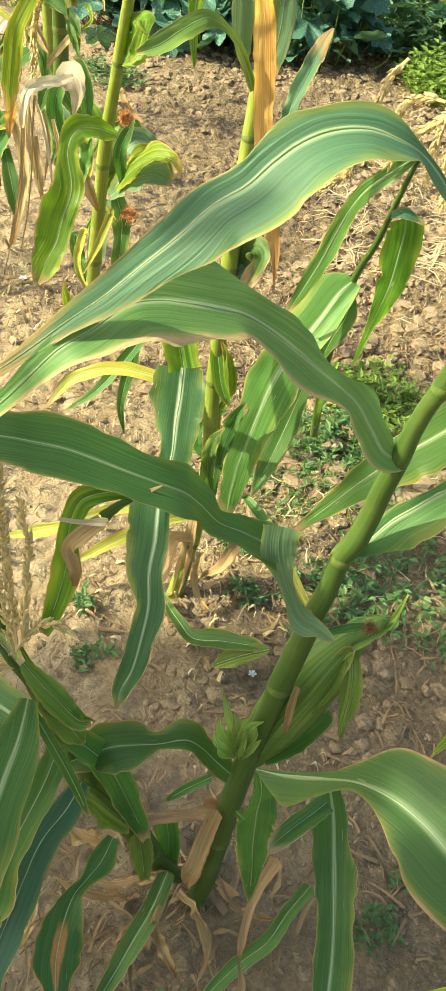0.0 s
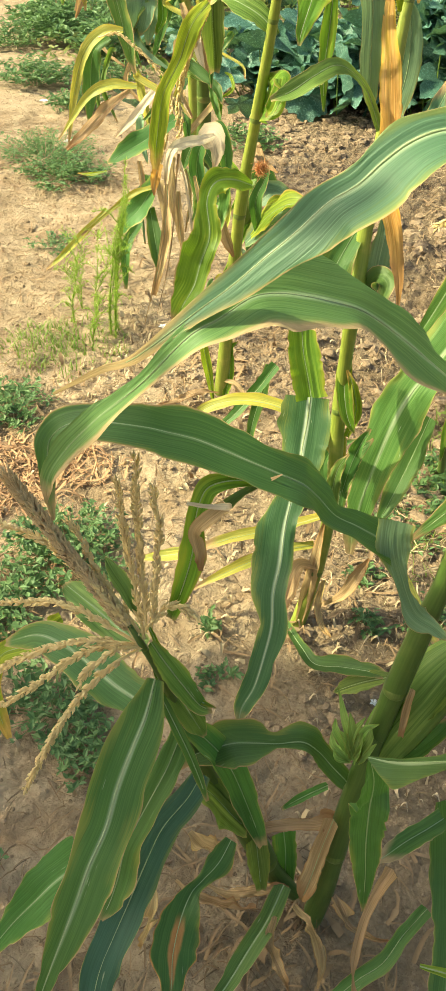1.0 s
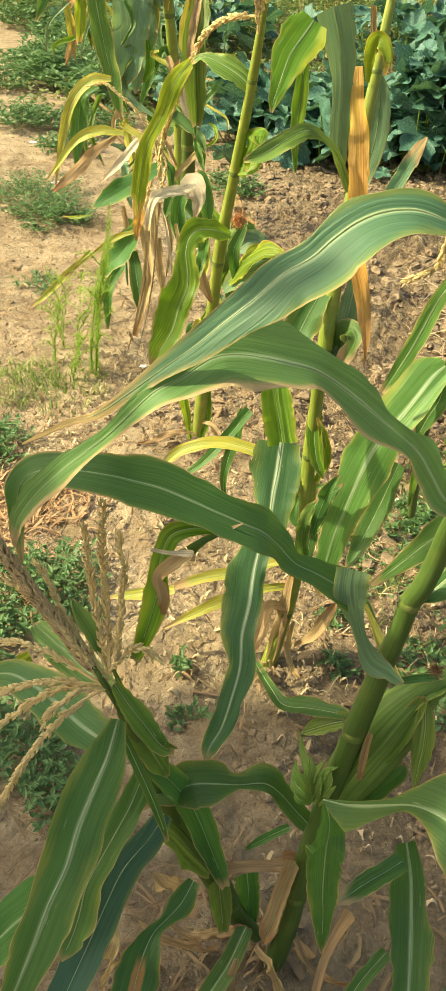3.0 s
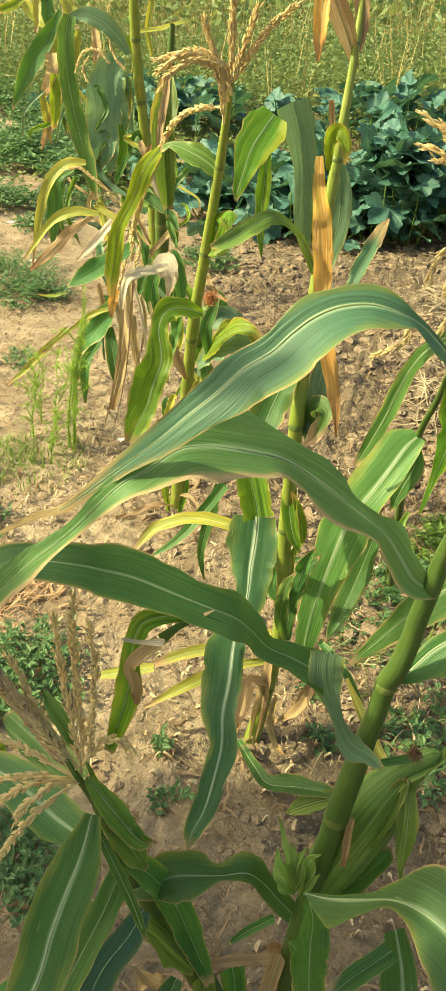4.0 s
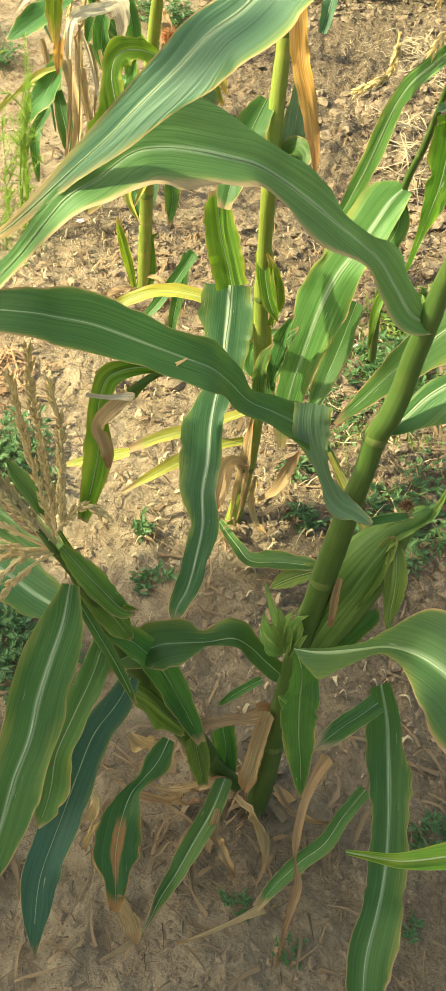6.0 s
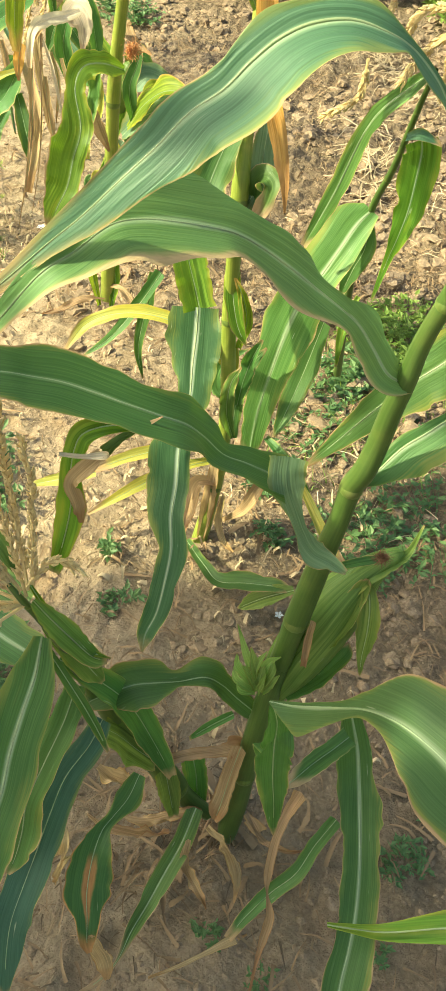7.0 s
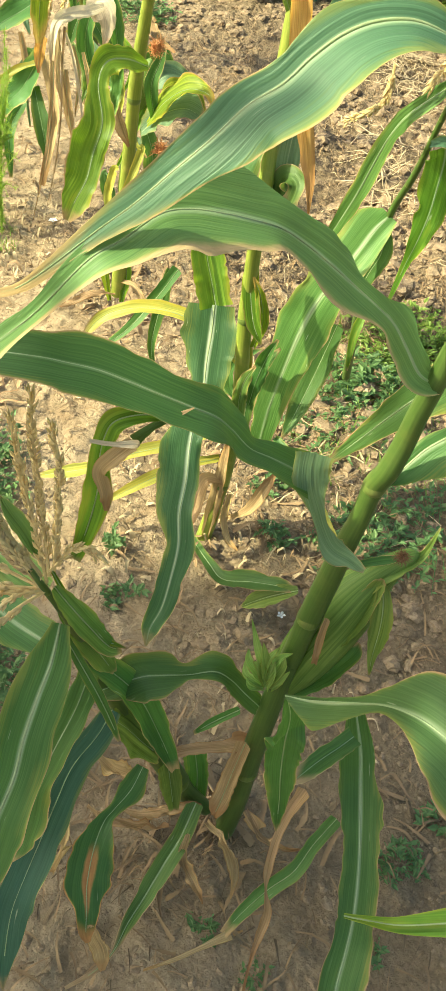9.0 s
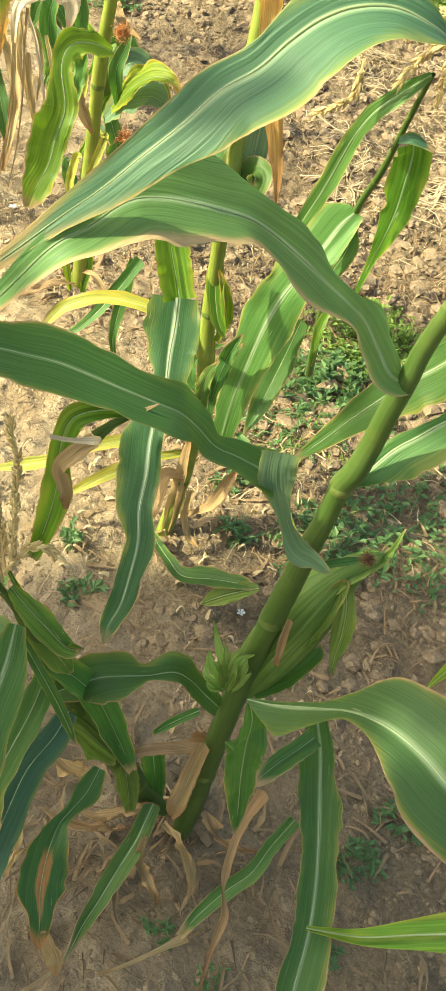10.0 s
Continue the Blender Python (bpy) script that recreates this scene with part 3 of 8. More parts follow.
# ---- ground ----
def height(x, y):
    """The soil's height: low swells, furrow ripples and lumps, flat far away."""
    near = 1.0 / (1.0 + max(0.0, math.hypot(x, y - 2) - 4) ** 2 * 0.05)
    swell = 0.030 * noise.noise((x * 0.7, y * 0.7, 3.1)) + 0.016 * noise.noise((x * 2.3, y * 2.3, 7.7))
    rough = 0.012 * noise.noise((x * 8, y * 8, 1.3)) + 0.009 * noise.noise((x * 21, y * 21, 5.9)) + 0.006 * noise.noise((x * 48, y * 48, 9.1))
    tilled = min(1.0, max(0.0, (x + 0.15 + 0.25 * max(0.0, y - 1.6)) * 2.0)) * min(1.0, max(0.0, (y - 1.5) * 1.2)) * min(1.0, max(0.0, (5.8 - y) * 1.2))
    lumps = (0.5 + 2.0 * tilled) * 0.012 * max(0.0, noise.noise((x * 14, y * 14, 2.2))) + tilled * 0.016 * (0.5 - abs(noise.noise((x * 27, y * 27, 6.2)))) + (0.3 + tilled) * 0.006 * abs(noise.noise((x * 70, y * 70, 4.2)))
    return (swell + rough * (1 + 0.8 * tilled) + lumps) * near - 0.008


def make_ground():
    nx, ny = 480, 620
    u = np.linspace(-1, 1, nx)
    w = np.linspace(0, 1, ny)
    xs = 0.05 + 1.9 * u + np.sign(u) * 600 * np.abs(u) ** 14
    ys = -0.3 + 6.3 * w + 900 * w ** 16
    ys[0], ys[1] = -400, -20
    verts = [(x, y, height(x, y)) for y in ys for x in xs]
    ob = link_mesh("ground", np.array(verts), grid_faces(ny, nx), M_SOIL)
    return tagged(ob, "bare dry pale brown soil with ripples and cracks", "ground", kind="structure")


make_ground()


def lumps_mesh(name, label, spots, material, seed, category):
    """Many small irregular lumps in one mesh, the larger ones finer."""
    shapes = []
    for level in (1, 2):
        bm = bmesh.new()
        bmesh.ops.create_icosphere(bm, subdivisions=level, radius=1.0)
        shapes.append((np.array([v.co[:] for v in bm.verts]), np.array([[v.index for v in f.verts] for f in bm.faces])))
        bm.free()
    rng = np.random.default_rng(seed)
    verts, faces, base = [], [], 0
    for x, y, r in spots:
        bv, bf = shapes[1 if r > 0.009 else 0]
        v = bv * (1 + rng.uniform(-0.32, 0.32, (len(bv), 1))) * r * np.array((rng.uniform(0.8, 1.4), rng.uniform(0.7, 1.2), rng.uniform(0.4, 0.75)))
        q = rng.uniform(0, 6.28)
        c, s = math.cos(q), math.sin(q)
        v = v @ np.array(((c, s, 0), (-s, c, 0), (0, 0, 1)))
        verts.append(v + (x, y, height(x, y) + r * 0.02))
        faces.append(bf + base)
        base += len(bv)
    ob = link_mesh(name, np.vstack(verts), np.vstack(faces), material, smooth=False)
    return tagged(ob, label, category, kind="stuff")


def clod_spots():
    rng = random.Random(4)
    out = []
    while len(out) < 15000:
        x, y = rng.uniform(-1.2, 2.6), rng.uniform(1.9, 6.3)
        if x + 0.4 + 0.25 * (y - 1.9) > 0 and noise.noise((x * 1.3, y * 1.3, 4.4)) + 0.35 * min(x, 1.0) > rng.uniform(-0.35, 0.4):
            out.append((x, y, 0.004 + 0.024 * rng.random() ** 2.6))
    for _ in range(5000):
        x, y = rng.uniform(0.0, 1.1), rng.uniform(0.5, 2.1)
        out.append((x, y, 0.002 + (0.014 if y > 1.15 else 0.007) * rng.random() ** 4))
    for _ in range(4200):
        x, y = rng.uniform(-2.6, 0.3), rng.uniform(0.3, 5.0)
        out.append((x, y, 0.002 + 0.008 * rng.random() ** 2.5))
    return out


def crumb_spots():
    rng = random.Random(14)
    out = []
    while len(out) < 15000:
        x, y = rng.uniform(-2.0, 1.5), 0.45 + 3.6 * rng.random() ** 1.3
        if noise.noise((x * 2.4, y * 2.4, 2.4)) > rng.uniform(-0.6, 0.5):
            out.append((x, y, 0.0015 + 0.0035 * rng.random() ** 1.6))
    return out


lumps_mesh("soil_crumbs", "fine loose crumbs of dry soil", crumb_spots(), M_CLOD, 5, "soil crumbs")
lumps_mesh("soil_clods", "loose pale brown soil clods on the dry ground", clod_spots(), M_CLOD, 3, "soil clods")


def strips_mesh(name, label, count, area, size, material, seed, category, lift=0.004, dense=None, slim=(0.012, 0.05), curl=0.45, crumple=0.0):
    """Loose bent straws and dry leaf scraps lying about, in one mesh; scraps are folded lengthwise and crumpled."""
    rng = random.Random(seed)
    verts, faces, made = [], [], 0
    steps = 7 if crumple else 4
    while made < count:
        x, y = rng.uniform(area[0], area[1]), rng.uniform(area[2], area[3])
        if dense and dense(x, y) < rng.random():
            continue
        made += 1
        q, ln = rng.uniform(0, 6.28), rng.uniform(*size) * (0.5 + rng.random())
        bend, w = rng.uniform(-curl, curl), ln * rng.uniform(*slim)
        fold, hump = rng.uniform(-1, 1) * crumple, rng.random()
        for i in range(steps):
            s = i / (steps - 1)
            b = len(verts)
            z = height(x, y) + lift + (0.012 + 0.02 * crumple) * math.sin(3.1 * s) * hump + crumple * rng.uniform(0, 0.004)
            cx, sy = math.cos(q), math.sin(q)
            ww = w * (1 - 0.7 * s) * (1 + crumple * rng.uniform(-0.4, 0.4))
            verts += [(x - sy * ww, y + cx * ww, z + abs(fold) * ww), (x, y, z), (x + sy * ww, y - cx * ww, z + fold * ww + 0.001)]
            if i:
                faces += [(b - 3, b - 2, b + 1, b), (b - 2, b - 1, b + 2, b + 1)]
            x, y, q = x + cx * ln / steps, y + sy * ln / steps, q + bend / steps + crumple * rng.uniform(-0.25, 0.25)
    ob = link_mesh(name, np.array(verts), faces, material)
    return tagged(ob, label, category, kind="stuff")


strips_mesh("straw_litter", "scattered dry straw and stems on the soil", 19000, (-2.4, 1.4, 0.4, 5.0), (0.014, 0.075), M_STRAW, 8, "straw", 0.007, curl=0.9, dense=lambda x, y: 0.3 + 0.7 * max(0, noise.noise((x * 1.7, y * 1.7, 8.8)) * 2))
strips_mesh("leaf_litter", "dry tan maize leaf scraps round the stems", 60, (-0.2, 0.45, 0.6, 1.1), (0.03, 0.09), M_STRAW, 9, "leaf litter", 0.004, crumple=1.0, slim=(0.03, 0.10), curl=1.2, dense=lambda x, y: math.exp(-((x - 0.12) ** 2 + (y - 0.85) ** 2) / 0.016))
strips_mesh("leaf_litter", "dry tan leaf scraps under the maize", 420, (-1.0, 0.5, 1.2, 3.4), (0.02, 0.07), M_STRAW, 10, "leaf litter", 0.004, crumple=1.0, slim=(0.025, 0.10), curl=1.2, dense=lambda x, y: max(0.05, math.exp(-((x - 0.02) ** 2 + (y - 1.57) ** 2) / 0.05), math.exp(-((x + 0.45) ** 2 + (y - 2.55) ** 2) / 0.08)))
strips_mesh("straw_litter", "pale dry straw among the clods", 3600, (0.0, 1.7, 1.5, 5.4), (0.02, 0.08), M_PALESTRAW, 18, "straw", 0.008, curl=1.0, slim=(0.008, 0.03), dense=lambda x, y: 0.15 + 0.85 * max(0, noise.noise((x * 2.2, y * 2.2, 3.8)) * 2))
strips_mesh("leaf_litter", "pale dry leaf chips scattered on the soil", 1100, (-0.9, 0.4, 1.0, 2.8), (0.008, 0.03), M_PALESTRAW, 28, "leaf litter", 0.003, crumple=0.7, slim=(0.08, 0.25), curl=0.8, dense=lambda x, y: 0.2 + 0.8 * max(0, noise.noise((x * 2.6, y * 2.6, 5.5)) * 2))
strips_mesh("straw_heap", "loose tangle of dry straw on the tilled soil", 1500, (0.30, 1.5, 3.1, 4.9), (0.06, 0.2), M_PALESTRAW, 38, "straw", 0.02, curl=1.1, slim=(0.008, 0.025), dense=lambda x, y: max(0, noise.noise((x * 2.2, y * 2.2, 3.1)) * 2.4))
strips_mesh("straw_heap", "thick tangle of reddish dry straw on the path's edge", 1500, (-1.0, -0.55, 1.2, 2.0), (0.03, 0.10), M_REDSTRAW, 39, "straw", 0.010, curl=1.1, slim=(0.02, 0.05), dense=lambda x, y: max(0, 0.35 + noise.noise((x * 3.2, y * 3.2, 7.1)) * 1.8) * min(1, max(0, (-0.5 - x) * 4)))
strips_mesh("twig_litter", "scattered dark dry twigs and root bits on the soil", 12000, (-3.0, 1.4, 0.4, 6.0), (0.012, 0.06), M_TWIG, 11, "twigs", 0.003, dense=lambda x, y: 0.35 + 0.65 * max(0, noise.noise((x * 2.1, y * 2.1, 1.8)) * 2))


# ---- the maize, plant by plant ----

# the tall leaning plant in front
near_plant = plant(0.146, 0.884, "tall leaning maize plant with broad arching leaves and an ear")
stalk(near_plant, M_STALK, [(0.160, 0.853, 0.000, 17.0), (0.172, 0.853, 0.120, 17.0), (0.181, 0.855, 0.280, 16.0), (0.198, 0.856, 0.490, 14.4), (0.203, 0.858, 0.526, 14.4), (0.214, 0.858, 0.618, 14.1), (0.224, 0.856, 0.697, 13.4), (0.231, 0.858, 0.747, 12.3), (0.238, 0.858, 0.791, 11.3), (0.243, 0.857, 0.838, 11.4), (0.251, 0.853, 0.866, 11.1), (0.258, 0.855, 0.901, 10.5), (0.262, 0.852, 0.940, 10.1), (0.268, 0.850, 0.978, 9.5), (0.272, 0.851, 1.009, 8.8), (0.278, 0.850, 1.038, 8.3), (0.284, 0.850, 1.056, 8.6), (0.289, 0.849, 1.077, 8.6), (0.293, 0.847, 1.107, 8.1), (0.297, 0.845, 1.137, 7.4), (0.303, 0.844, 1.167, 6.4), (0.307, 0.846, 1.194, 5.1)], nodes=(0.08, 0.238, 0.429, 0.762))
leaf(near_plant, M_WAXY, [(0.283, 0.826, 1.174, 18.7, 9.6, 0), (0.251, 0.823, 1.212, 15.9, 5.9, 0), (0.235, 0.815, 1.234, 18.9, 3.7, 0), (0.218, 0.810, 1.250, 14.6, 5.0, 0), (0.201, 0.802, 1.260, 21.8, 12.2, 0), (0.180, 0.797, 1.266, 37.1, 16.2, 0), (0.158, 0.791, 1.264, 42.8, 16.0, 0), (0.140, 0.785, 1.256, 41.8, 17.9, 0), (0.125, 0.778, 1.244, 36.9, 15.2, 0), (0.111, 0.770, 1.230, 38.2, 13.3, 0), (0.092, 0.763, 1.217, 35.3, 13.8, 0), (0.074, 0.753, 1.199, 24.3, 16.1, 0), (0.052, 0.743, 1.179, 17.5, 13.2, 0), (0.030, 0.736, 1.158, 13.3, 11.2, 0), (0.006, 0.733, 1.137, 9.7, 8.6, 0), (-0.044, 0.724, 1.093, 5.2, 3.7, 0), (-0.075, 0.726, 1.076, 3.7, 2.6, 0), (-0.117, 0.720, 1.049, 1.1, 0.8, 0)], (0.08, -0.50, 0.87), fold=0.25, wave=0.02, waves=4, rib=1.2, lf=(0, 0, 0, 0.1, -0.25, -0.5, -0.4, 0), rf=(0, 0, 0, 0, 0.1, 0.25, 0.3, 0.4))
leaf(near_plant, M_RIM, [(0.274, 0.852, 0.972, 6.7, 3.6, 0), (0.252, 0.843, 0.987, 18.5, 13.9, 0), (0.235, 0.843, 1.011, 18.8, 14.1, 0), (0.220, 0.842, 1.032, 15.9, 18.3, 0), (0.204, 0.838, 1.048, 16.4, 10.7, 0), (0.182, 0.834, 1.066, 25.7, 11.3, 0), (0.162, 0.829, 1.083, 30.0, 20.6, 0), (0.139, 0.823, 1.101, 26.2, 21.1, 0), (0.119, 0.813, 1.116, 24.2, 22.4, 0), (0.099, 0.799, 1.126, 32.5, 35.5, 0), (0.080, 0.786, 1.134, 37.2, 41.8, 0), (0.059, 0.773, 1.140, 42.3, 25.2, 0), (0.041, 0.758, 1.141, 40.4, 10.5, 0), (0.021, 0.738, 1.130, 28.0, 11.5, 0), (0.000, 0.724, 1.118, 18.6, 9.8, 0), (-0.037, 0.716, 1.075, 10.7, 8.7, 0), (-0.079, 0.720, 1.032, 20.1, 13.8, 0), (-0.113, 0.723, 0.991, 16.1, 13.4, 0), (-0.135, 0.725, 0.955, 9.8, 8.6, 0), (-0.142, 0.726, 0.921, 1.2, 1.2, 0)], (0.10, -0.52, 0.85), fold=0.22, wave=0.025, waves=4, rib=1.1, lop=0.45)
leaf(near_plant, M_BLUE, [(0.174, 0.860, 0.834, 32.6, 23.5, 0), (0.141, 0.849, 0.858, 22.4, 16.4, 0), (0.118, 0.837, 0.877, 18.8, 13.2, 0), (0.100, 0.832, 0.900, 27.6, 20.4, 0), (0.085, 0.823, 0.920, 32.7, 27.1, 0), (0.064, 0.813, 0.935, 27.9, 23.6, 0), (0.036, 0.806, 0.949, 25.9, 22.9, 0), (0.008, 0.803, 0.960, 31.4, 29.9, 0), (-0.018, 0.800, 0.969, 33.9, 27.0, 0), (-0.044, 0.795, 0.975, 33.3, 27.3, 0), (-0.065, 0.790, 0.980, 28.1, 21.5, 0), (-0.105, 0.787, 0.980, 26.5, 17.4, 0), (-0.137, 0.784, 0.974, 26.4, 19.3, 0), (-0.156, 0.777, 0.958, 20.7, 15.7, 0), (-0.160, 0.771, 0.933, 11.1, 9.8, 0), (-0.160, 0.766, 0.905, 7.4, 7.1, 0), (-0.155, 0.758, 0.870, 1.8, 1.8, 0)], (0.11, -0.33, 0.94), fold=0.2, wave=0.03, waves=4, rib=0.6)
leaf(near_plant, M_FARBLUE, [(0.179, 0.846, 0.877, 19.3, 19.0, 0), (0.179, 0.844, 0.856, 19.0, 19.2, 0), (0.183, 0.843, 0.834, 14.4, 15.2, 0), (0.192, 0.841, 0.809, 7.9, 8.4, 0), (0.202, 0.837, 0.785, 7.3, 7.8, 0), (0.216, 0.831, 0.765, 13.7, 14.9, 0), (0.236, 0.831, 0.753, 8.4, 9.1, 0), (0.253, 0.829, 0.743, 2.9, 3.1, 0)], (-0.00, -0.49, 0.87), fold=0.2, wave=0.03, rib=0)

# torn strip that hangs from the third leaf
leaf(near_plant, M_YGREEN, [(0.044, 0.796, 0.935, 5.5, 4.9, 0), (0.020, 0.793, 0.933, 9.0, 7.9, 0), (0.000, 0.788, 0.925, 13.2, 11.6, 0), (-0.008, 0.783, 0.909, 10.5, 9.8, 0), (-0.012, 0.777, 0.883, 10.2, 9.8, 0), (-0.014, 0.774, 0.846, 14.5, 13.8, 0), (-0.024, 0.770, 0.799, 11.8, 11.0, 0), (-0.038, 0.769, 0.750, 5.9, 5.4, 0)], (0.18, -0.49, 0.85), fold=0.2, wave=0.03, rib=0.4)
leaf(near_plant, M_DRY, [(0.021, 0.770, 0.921, 8.6, 6.5, 0), (0.003, 0.766, 0.902, 10.2, 7.5, 0), (-0.009, 0.768, 0.880, 7.4, 6.6, 0), (-0.005, 0.770, 0.853, 6.6, 6.8, 0), (-0.004, 0.770, 0.829, 2.4, 2.4, 0)], (0.18, -0.48, 0.86), fold=0.4, wave=0.1, rib=0)
leaf(near_plant, M_PALE, [(-0.016, 0.765, 0.919, 1.9, 2.3, 0), (0.005, 0.766, 0.919, 2.2, 2.6, 0), (0.023, 0.769, 0.921, 3.9, 4.6, 0), (0.027, 0.770, 0.920, 1.1, 1.3, 0)], (0.18, -0.50, 0.84), fold=0.3, wave=0.05, rib=0)
leaf(near_plant, M_DRY, [(0.232, 0.845, 0.632, 4.1, 4.0, 0), (0.230, 0.844, 0.589, 5.5, 5.5, 0), (0.230, 0.841, 0.545, 3.9, 3.9, 0)], (-0.02, -0.41, 0.91), fold=0.5, wave=0.06, rib=0)
leaf(near_plant, M_TIP, [(0.018, 0.785, 0.909, 5.7, 6.7, 0), (0.032, 0.792, 0.922, 3.8, 4.5, 0), (0.051, 0.798, 0.934, 2.4, 2.8, 0), (0.067, 0.802, 0.944, 0.6, 0.7, 0)], (0.15, -0.53, 0.84), fold=0.3, wave=0.0, rib=0)

# leaves to the far side of the stalk
leaf(near_plant, M_GREEN, [(0.251, 0.861, 0.841, 4.5, 4.8, 0), (0.265, 0.869, 0.852, 9.1, 17.1, 0), (0.285, 0.884, 0.872, 10.9, 32.5, 0), (0.305, 0.893, 0.887, 9.7, 34.0, 0), (0.326, 0.903, 0.902, 7.2, 32.6, 0), (0.352, 0.914, 0.915, 16.5, 32.9, 0), (0.390, 0.934, 0.929, 19.2, 24.7, 0), (0.440, 0.965, 0.947, 1.4, 1.5, 0)], (-0.10, -0.56, 0.82), fold=0.2, wave=0.03, rib=1.5)
leaf(near_plant, M_GREEN, [(0.378, 0.964, 0.989, 37.5, 34.5, 0), (0.340, 0.966, 0.946, 34.8, 31.4, 0), (0.316, 0.974, 0.910, 34.4, 27.8, 0), (0.288, 0.981, 0.872, 31.0, 21.1, 0), (0.256, 0.984, 0.825, 20.7, 15.3, 0), (0.229, 0.989, 0.778, 10.8, 10.0, 0), (0.201, 0.995, 0.731, 2.8, 2.6, 0)], (-0.07, -0.58, 0.81), fold=0.15, wave=0.04, rib=0.9)
leaf(near_plant, M_TIP, [(0.284, 0.867, 1.044, 2.8, 3.4, 0), (0.297, 0.873, 1.046, 9.8, 11.7, 0), (0.317, 0.886, 1.052, 18.8, 22.5, 0), (0.345, 0.902, 1.058, 23.3, 28.4, 0), (0.377, 0.917, 1.060, 7.9, 9.7, 0)], (-0.12, -0.65, 0.75), fold=0.3, rib=0.6)

# low leaves
leaf(near_plant, M_BROAD, [(0.193, 0.702, 0.683, 1.4, 1.6, 0), (0.214, 0.691, 0.700, 3.0, 19.7, 0), (0.234, 0.677, 0.727, 3.6, 34.7, 0), (0.253, 0.658, 0.763, 5.7, 22.7, 0), (0.269, 0.638, 0.798, 15.1, 10.2, 0), (0.284, 0.618, 0.824, 36.2, 14.6, 0), (0.299, 0.601, 0.838, 41.8, 24.5, 0), (0.318, 0.583, 0.842, 47.4, 38.3, 0), (0.337, 0.566, 0.838, 55.5, 43.5, 0), (0.361, 0.555, 0.829, 53.8, 45.1, 0), (0.386, 0.545, 0.811, 40.3, 35.3, 0), (0.414, 0.537, 0.784, 19.4, 19.0, 0), (0.440, 0.529, 0.754, 0.8, 0.9, 0)], (-0.10, -0.34, 0.94), fold=0.2, wave=0.025, waves=2.2, rib=1.2)
leaf(near_plant, M_GREEN, [(0.195, 0.702, 0.681, 4.2, 5.0, 0), (0.204, 0.709, 0.633, 17.8, 24.2, 0), (0.206, 0.714, 0.570, 21.2, 22.1, 0), (0.211, 0.717, 0.492, 18.3, 19.5, 0), (0.219, 0.724, 0.410, 13.0, 14.0, 0), (0.226, 0.728, 0.319, 1.7, 1.8, 0)], (-0.00, -0.32, 0.95), fold=0.25, wave=0.07, waves=5, rib=0.4)
leaf(near_plant, M_GREEN, [(0.317, 0.902, 0.348, 13.3, 17.3, 0), (0.335, 0.883, 0.292, 19.3, 31.8, 0), (0.345, 0.852, 0.249, 22.4, 32.6, 0), (0.349, 0.821, 0.233, 33.2, 30.3, 0), (0.353, 0.775, 0.221, 27.2, 24.1, 0), (0.354, 0.727, 0.216, 28.1, 25.1, 0), (0.351, 0.680, 0.216, 30.2, 24.8, 0), (0.344, 0.636, 0.216, 33.3, 22.2, 0), (0.336, 0.589, 0.200, 34.9, 22.6, 0), (0.337, 0.533, 0.155, 19.0, 19.4, 0), (0.316, 0.494, 0.116, 1.0, 1.1, 0)], (-0.07, -0.25, 0.97), fold=0.2, wave=0.03, waves=5, rib=1.3)
leaf(near_plant, M_GREEN, [(0.321, 0.820, 0.194, 11.2, 10.8, 0), (0.296, 0.793, 0.155, 11.8, 11.4, 0), (0.274, 0.762, 0.117, 13.2, 12.7, 0), (0.242, 0.740, 0.088, 13.7, 13.0, 0), (0.208, 0.712, 0.046, 10.8, 10.4, 0), (0.187, 0.685, 0.025, 7.5, 7.2, 0)], (-0.03, -0.25, 0.97), fold=0.3, wave=0.04, rib=0.3)
leaf(near_plant, M_TIP, [(0.311, 0.855, 0.373, 15.4, 14.4, 0), (0.292, 0.834, 0.374, 14.6, 13.7, 0), (0.266, 0.807, 0.375, 14.9, 13.9, 0), (0.243, 0.780, 0.376, 11.6, 10.9, 0), (0.231, 0.763, 0.385, 4.2, 3.9, 0)], (-0.04, -0.33, 0.94), fold=0.3, rib=0.3)
leaf(near_plant, M_DRY, [(0.255, 0.773, 0.358, 11.9, 10.3, 0), (0.240, 0.758, 0.310, 7.7, 6.9, 0), (0.232, 0.742, 0.259, 7.0, 6.7, 0), (0.230, 0.723, 0.205, 7.0, 7.0, 0), (0.233, 0.711, 0.162, 2.0, 2.1, 0), (0.242, 0.696, 0.119, 7.9, 8.1, 0), (0.239, 0.679, 0.074, 6.8, 6.8, 0), (0.234, 0.661, 0.025, 3.1, 3.1, 0), (0.228, 0.609, 0.025, 2.0, 2.0, 0)], (-0.02, -0.24, 0.97), fold=0.5, wave=0.06, waves=5, rib=0)
leaf(near_plant, M_BLUE, [(0.176, 0.850, 0.411, 13.8, 13.1, 0), (0.154, 0.847, 0.441, 15.4, 14.8, 0), (0.134, 0.846, 0.467, 18.3, 17.5, 0), (0.112, 0.842, 0.485, 22.3, 27.9, 0), (0.081, 0.830, 0.486, 14.7, 16.6, 0), (0.054, 0.822, 0.488, 35.8, 28.4, 0), (0.025, 0.814, 0.487, 38.1, 30.0, 0), (-0.002, 0.803, 0.478, 21.3, 27.6, 0), (-0.027, 0.793, 0.466, 13.3, 10.3, 0), (-0.038, 0.781, 0.452, 2.8, 2.7, 0)], (0.08, -0.36, 0.93), fold=0.1, wave=0.05, waves=3.2, rib=0.6, lf=(0, 0, 0.6, 0.9, 0.5, 0.2, 0))
